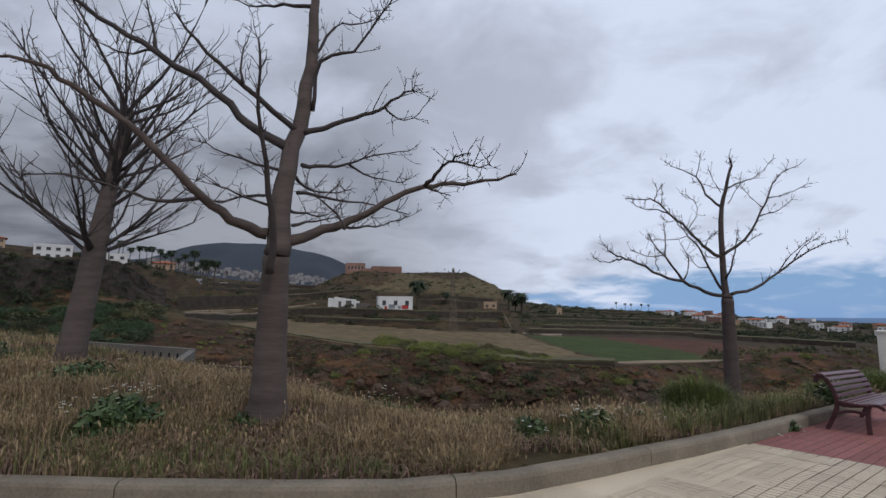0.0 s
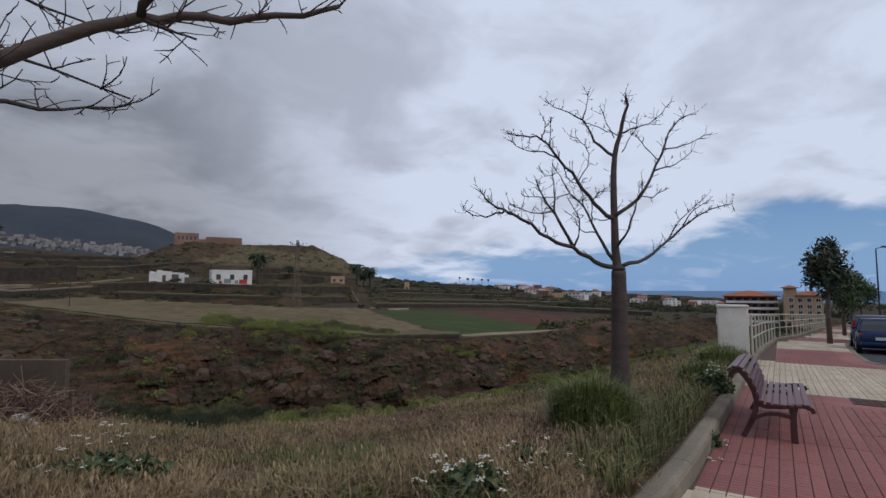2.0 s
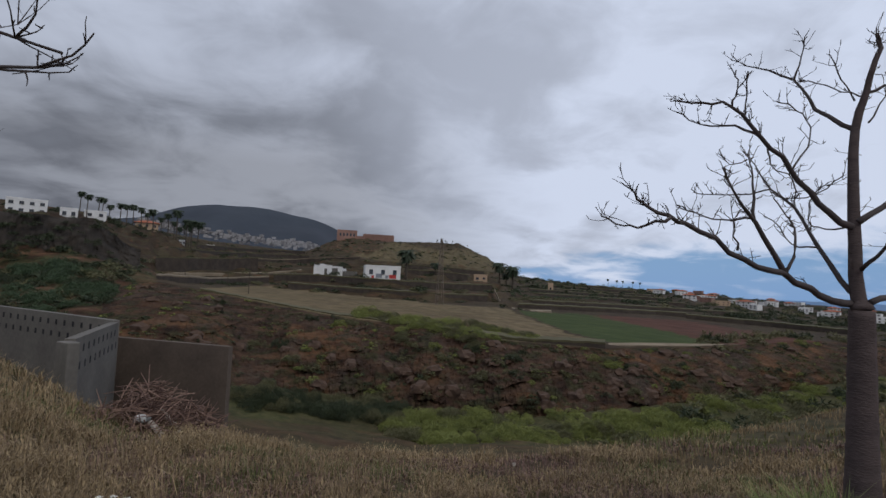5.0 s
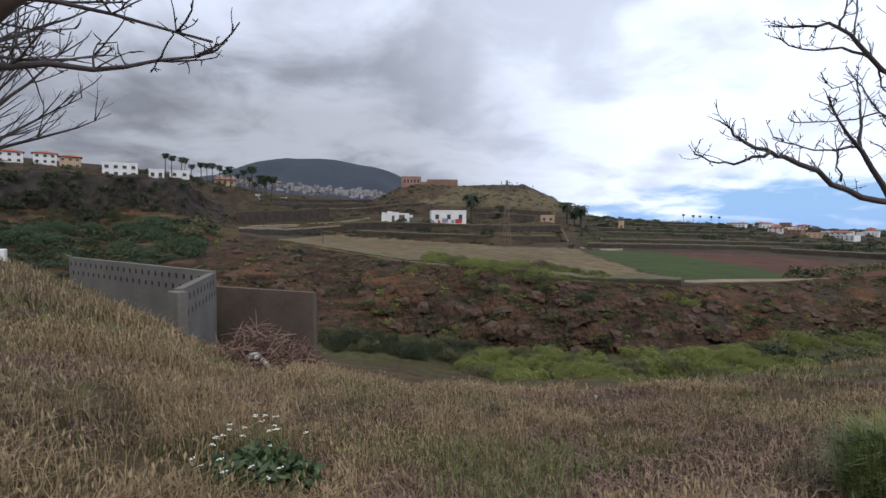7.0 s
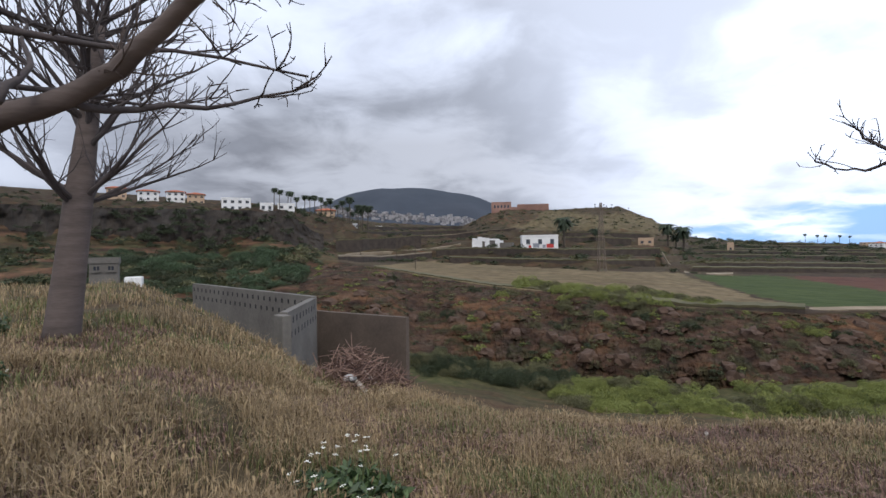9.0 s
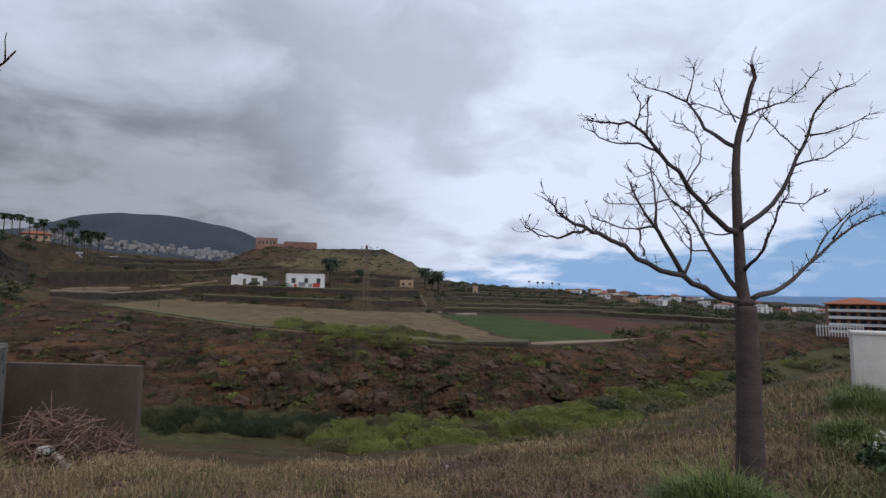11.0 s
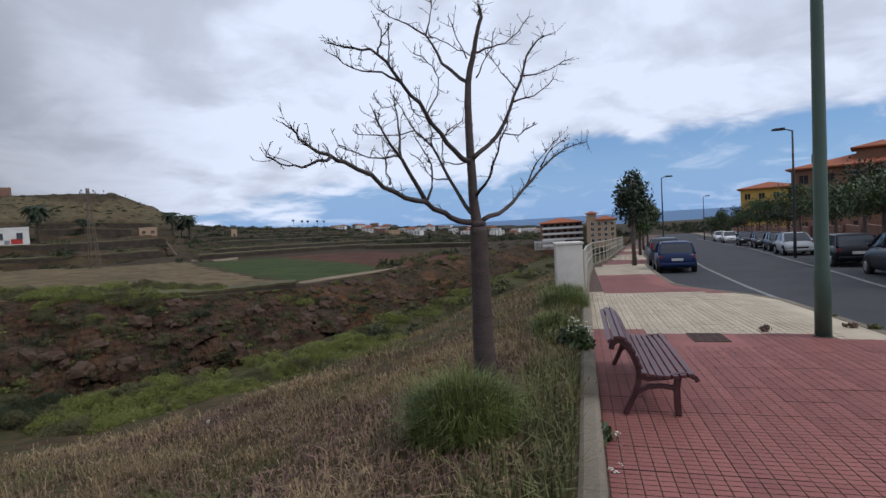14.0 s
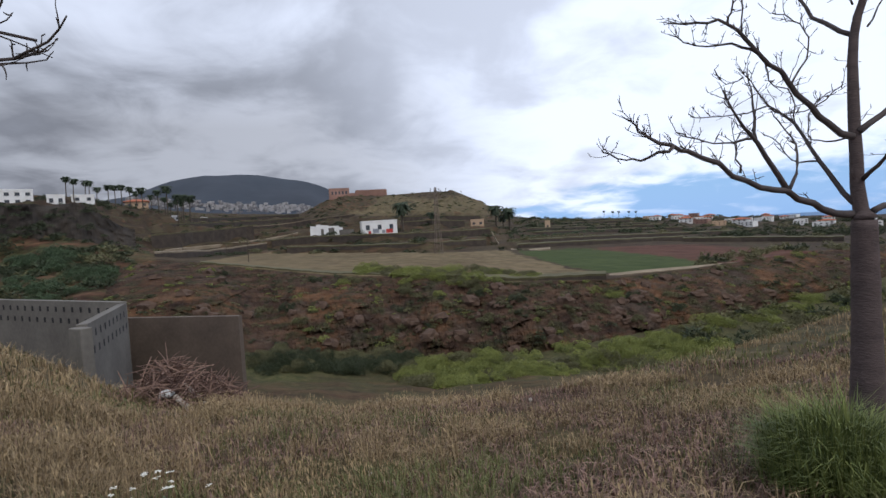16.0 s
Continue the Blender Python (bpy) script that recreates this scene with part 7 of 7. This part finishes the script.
def flower_bush(x, y, r, tall, seed, label, flowers=60, leaves=1400):
    rnd = random.Random(seed)
    root = thing("flowering_weed", on_ground(x, y), label, "weed", "flowering weeds")
    cl = leaf_cloud(leaves * 2, r, r, tall, 0.05, seed, 9, 0, 0.3)
    part("foliage", cl, M["leaf_green"], root)
    stems, heads = Mesh(), Mesh()
    for i in range(flowers):
        a, q = rnd.uniform(0, 2 * math.pi), rnd.random() ** 0.6
        p = Vector((math.cos(a) * r * q, math.sin(a) * r * q, tall * (1.05 - 0.45 * q * q) * rnd.uniform(0.75, 1.1)))
        stems.tube([(p.x * 0.6, p.y * 0.6, 0.0), p], [0.003, 0.002], 3, False)
        for k in range(7):
            c = p + Vector((rnd.uniform(-1, 1), rnd.uniform(-1, 1), rnd.uniform(-0.3, 0.3))) * 0.018
            u = 0.0085
            heads.add([c + Vector((-u, 0, 0)), c + Vector((0, -u, 0.003)), c + Vector((u, 0, 0)), c + Vector((0, u, 0.003))], [(0, 1, 2, 3)])
    tagged(part("stem", stems, M["greenblade"], root), kind="stuff")
    tagged(part("flower_head", heads, M["petal"], root, "small white flower heads"), kind="stuff")


for x, y, r, h, fl, sd in ((-0.80, 6.0, 0.42, 0.46, 26, 3), (1.5, 4.3, 0.35, 0.28, 32, 4), (2.1, 4.55, 0.3, 0.26, 20, 5), (-2.0, 4.15, 0.2, 0.12, 0, 6), (-3.2, 4.0, 0.5, 0.35, 30, 7), (4.3, 5.35, 0.22, 0.35, 35, 8), (6.2, 7.1, 0.25, 0.4, 30, 9), (0.8, 4.0, 0.2, 0.22, 10, 11), (-5, 6, 0.6, 0.4, 8, 12), (-8.6, 8.2, 0.8, 0.6, 4, 13), (3.9, 4.95, 0.2, 0.3, 20, 14)):
    flower_bush(x, y, r, h, sd, "leafy green weed with small white flowers", fl)

for i in range(26):
    x, y = polar(rnd.uniform(-50, 45), rnd.uniform(3, 10))
    s, w = to_plan(x, y)
    if w > lerp_list(s, KERB) + 0.5:
        mb = Mesh()
        r = rnd.uniform(0.02, 0.06)
        bm = bmesh.new()
        bmesh.ops.create_icosphere(bm, subdivisions=1, radius=r)
        for v in bm.verts:
            v.co *= rnd.uniform(0.7, 1.2)
            v.co.z *= 0.6
        me = bpy.data.meshes.new("stone")
        bm.to_mesh(me)
        bm.free()
        me.materials.append(M["paleplank"] if i % 4 == 0 else M["rock"])
        link("stone", me, None, "small loose stone in the grass", "stone", "loose stones", at=on_ground(x, y, 0, r * 0.3))

# boulders on the far bank
bmeshes = []
for k in range(4):
    bm = bmesh.new()
    bmesh.ops.create_icosphere(bm, subdivisions=2, radius=1)
    for v in bm.verts:
        v.co *= 1 + 0.7 * noise.noise(v.co * 1.6 + Vector((k * 9, 0, 0)))
        v.co.z *= 0.8
    me = bpy.data.meshes.new("boulder")
    bm.to_mesh(me)
    bm.free()
    me.materials.append(M["rock"])
    bmeshes.append(me)
rnd = random.Random(55)
for i in range(80):
    az = rnd.uniform(-30, 42)
    x, y, z = bank_point(az, rnd.uniform(0.02, 0.9))
    r = rnd.uniform(0.25, 0.8)
    link("boulder", bmeshes[i % 4], None, "weathered brown boulder in the rocky bank", "boulder", "boulders", at=Matrix.Translation((x, y, z)) @ Matrix.Rotation(i * 0.7, 4, "Z") @ Matrix.Diagonal((r * 1.3, r, r, 1)))

# weeds in the pavement's joints
for i, (s, w) in enumerate(((11.5, -2.3), (11.35, -2.55), (11.2, -1.1), (12.6, -2.5))):
    x, y = to_world(s, w)
    m = Matrix.Translation((x, y, pave_z(s)))
    root = thing("weed", m, "tuft of weeds growing from a paving joint", "weed", "paving weeds")
    part("leaves", leaf_cloud(160, 0.16, 0.12, 0.09, 0.03, 90 + i, 5, 0, 0.2), M["greenblade"] if i % 2 else M["dead"], root)

# ---- paving tiles ----
BANDS = [5.4, 11.35, 16.9, 22.8, 29.3, 33.6, 41.2, 47, 53, 60]


def tile_is_red(s, w):
    q = s - 0.18 * (w - 1.4)
    k = sum(q > b for b in BANDS)
    return k % 2 == 1


TILE = 0.40


def tile_mesh():
    """A ribbed tile: a grid of raised pads."""
    mb = Mesh()
    h, g = TILE / 2, 0.0042
    for i in range(6):
        for j in range(4):
            gx0, gx1 = (1.4 * g if i == 0 else 0.9 * g), (1.4 * g if i == 5 else 0.9 * g)
            x0, y0 = -h + 2 * h * i / 6 + gx0, -h + 2 * h * j / 4 + 0.9 * g
            x1, y1 = -h + 2 * h * (i + 1) / 6 - gx1, -h + 2 * h * (j + 1) / 4 - 0.9 * g
            mb.add([(x0, y0, 0), (x1, y0, 0), (x1, y1, 0), (x0, y1, 0)], [(0, 1, 2, 3)])
    return mb


tile_base = tile_mesh()
red_me, white_me = tile_base.data("tile", M["red"]), tile_base.data("tile", M["white"])
rest = {True: Mesh(), False: Mesh()}
pavement = bpy.data.objects["pavement"]
rnd = random.Random(3)
count = 0
ns = int((60 + 3) / TILE)
for i in range(ns):
    s = -3 + TILE * (i + 0.5)
    lo, hi = lerp_list(s, EDGE) + 0.16, lerp_list(s, KERB)
    for j in range(-24, 24):
        w = 1.40 - TILE * (j + 0.5)
        if not (lo < w - TILE / 2 + 0.02 and w + TILE / 2 - 0.03 < hi) or abs(s - 10.72) < 0.42 and abs(w + 0.2) < 0.34:
            continue
        m = plan_pose(s, w, rnd.uniform(-0.002, 0.002), 0) @ Matrix.Rotation(rnd.gauss(0, 0.004), 4, "Y")
        is_red = tile_is_red(s, w)
        if 3.4 < s < 15.6 and w > -1.5 and count < 300:
            count += 1
            link("tile", red_me if is_red else white_me, pavement, at=m)
        else:
            rest[is_red].add([m @ Vector(v) for v in tile_base.v], tile_base.f)
for k, mt in ((True, "red"), (False, "white")):
    link("tile_field", rest[k].data("tile_field", M[mt]), pavement, kind="stuff")

# ---- the plan's units to metres ----
for ob in list(scene.objects):
    if ob.parent is None and ob is not cam and ob is not sun:
        ob.matrix_basis = Matrix.Scale(UNIT, 4) @ ob.matrix_basis
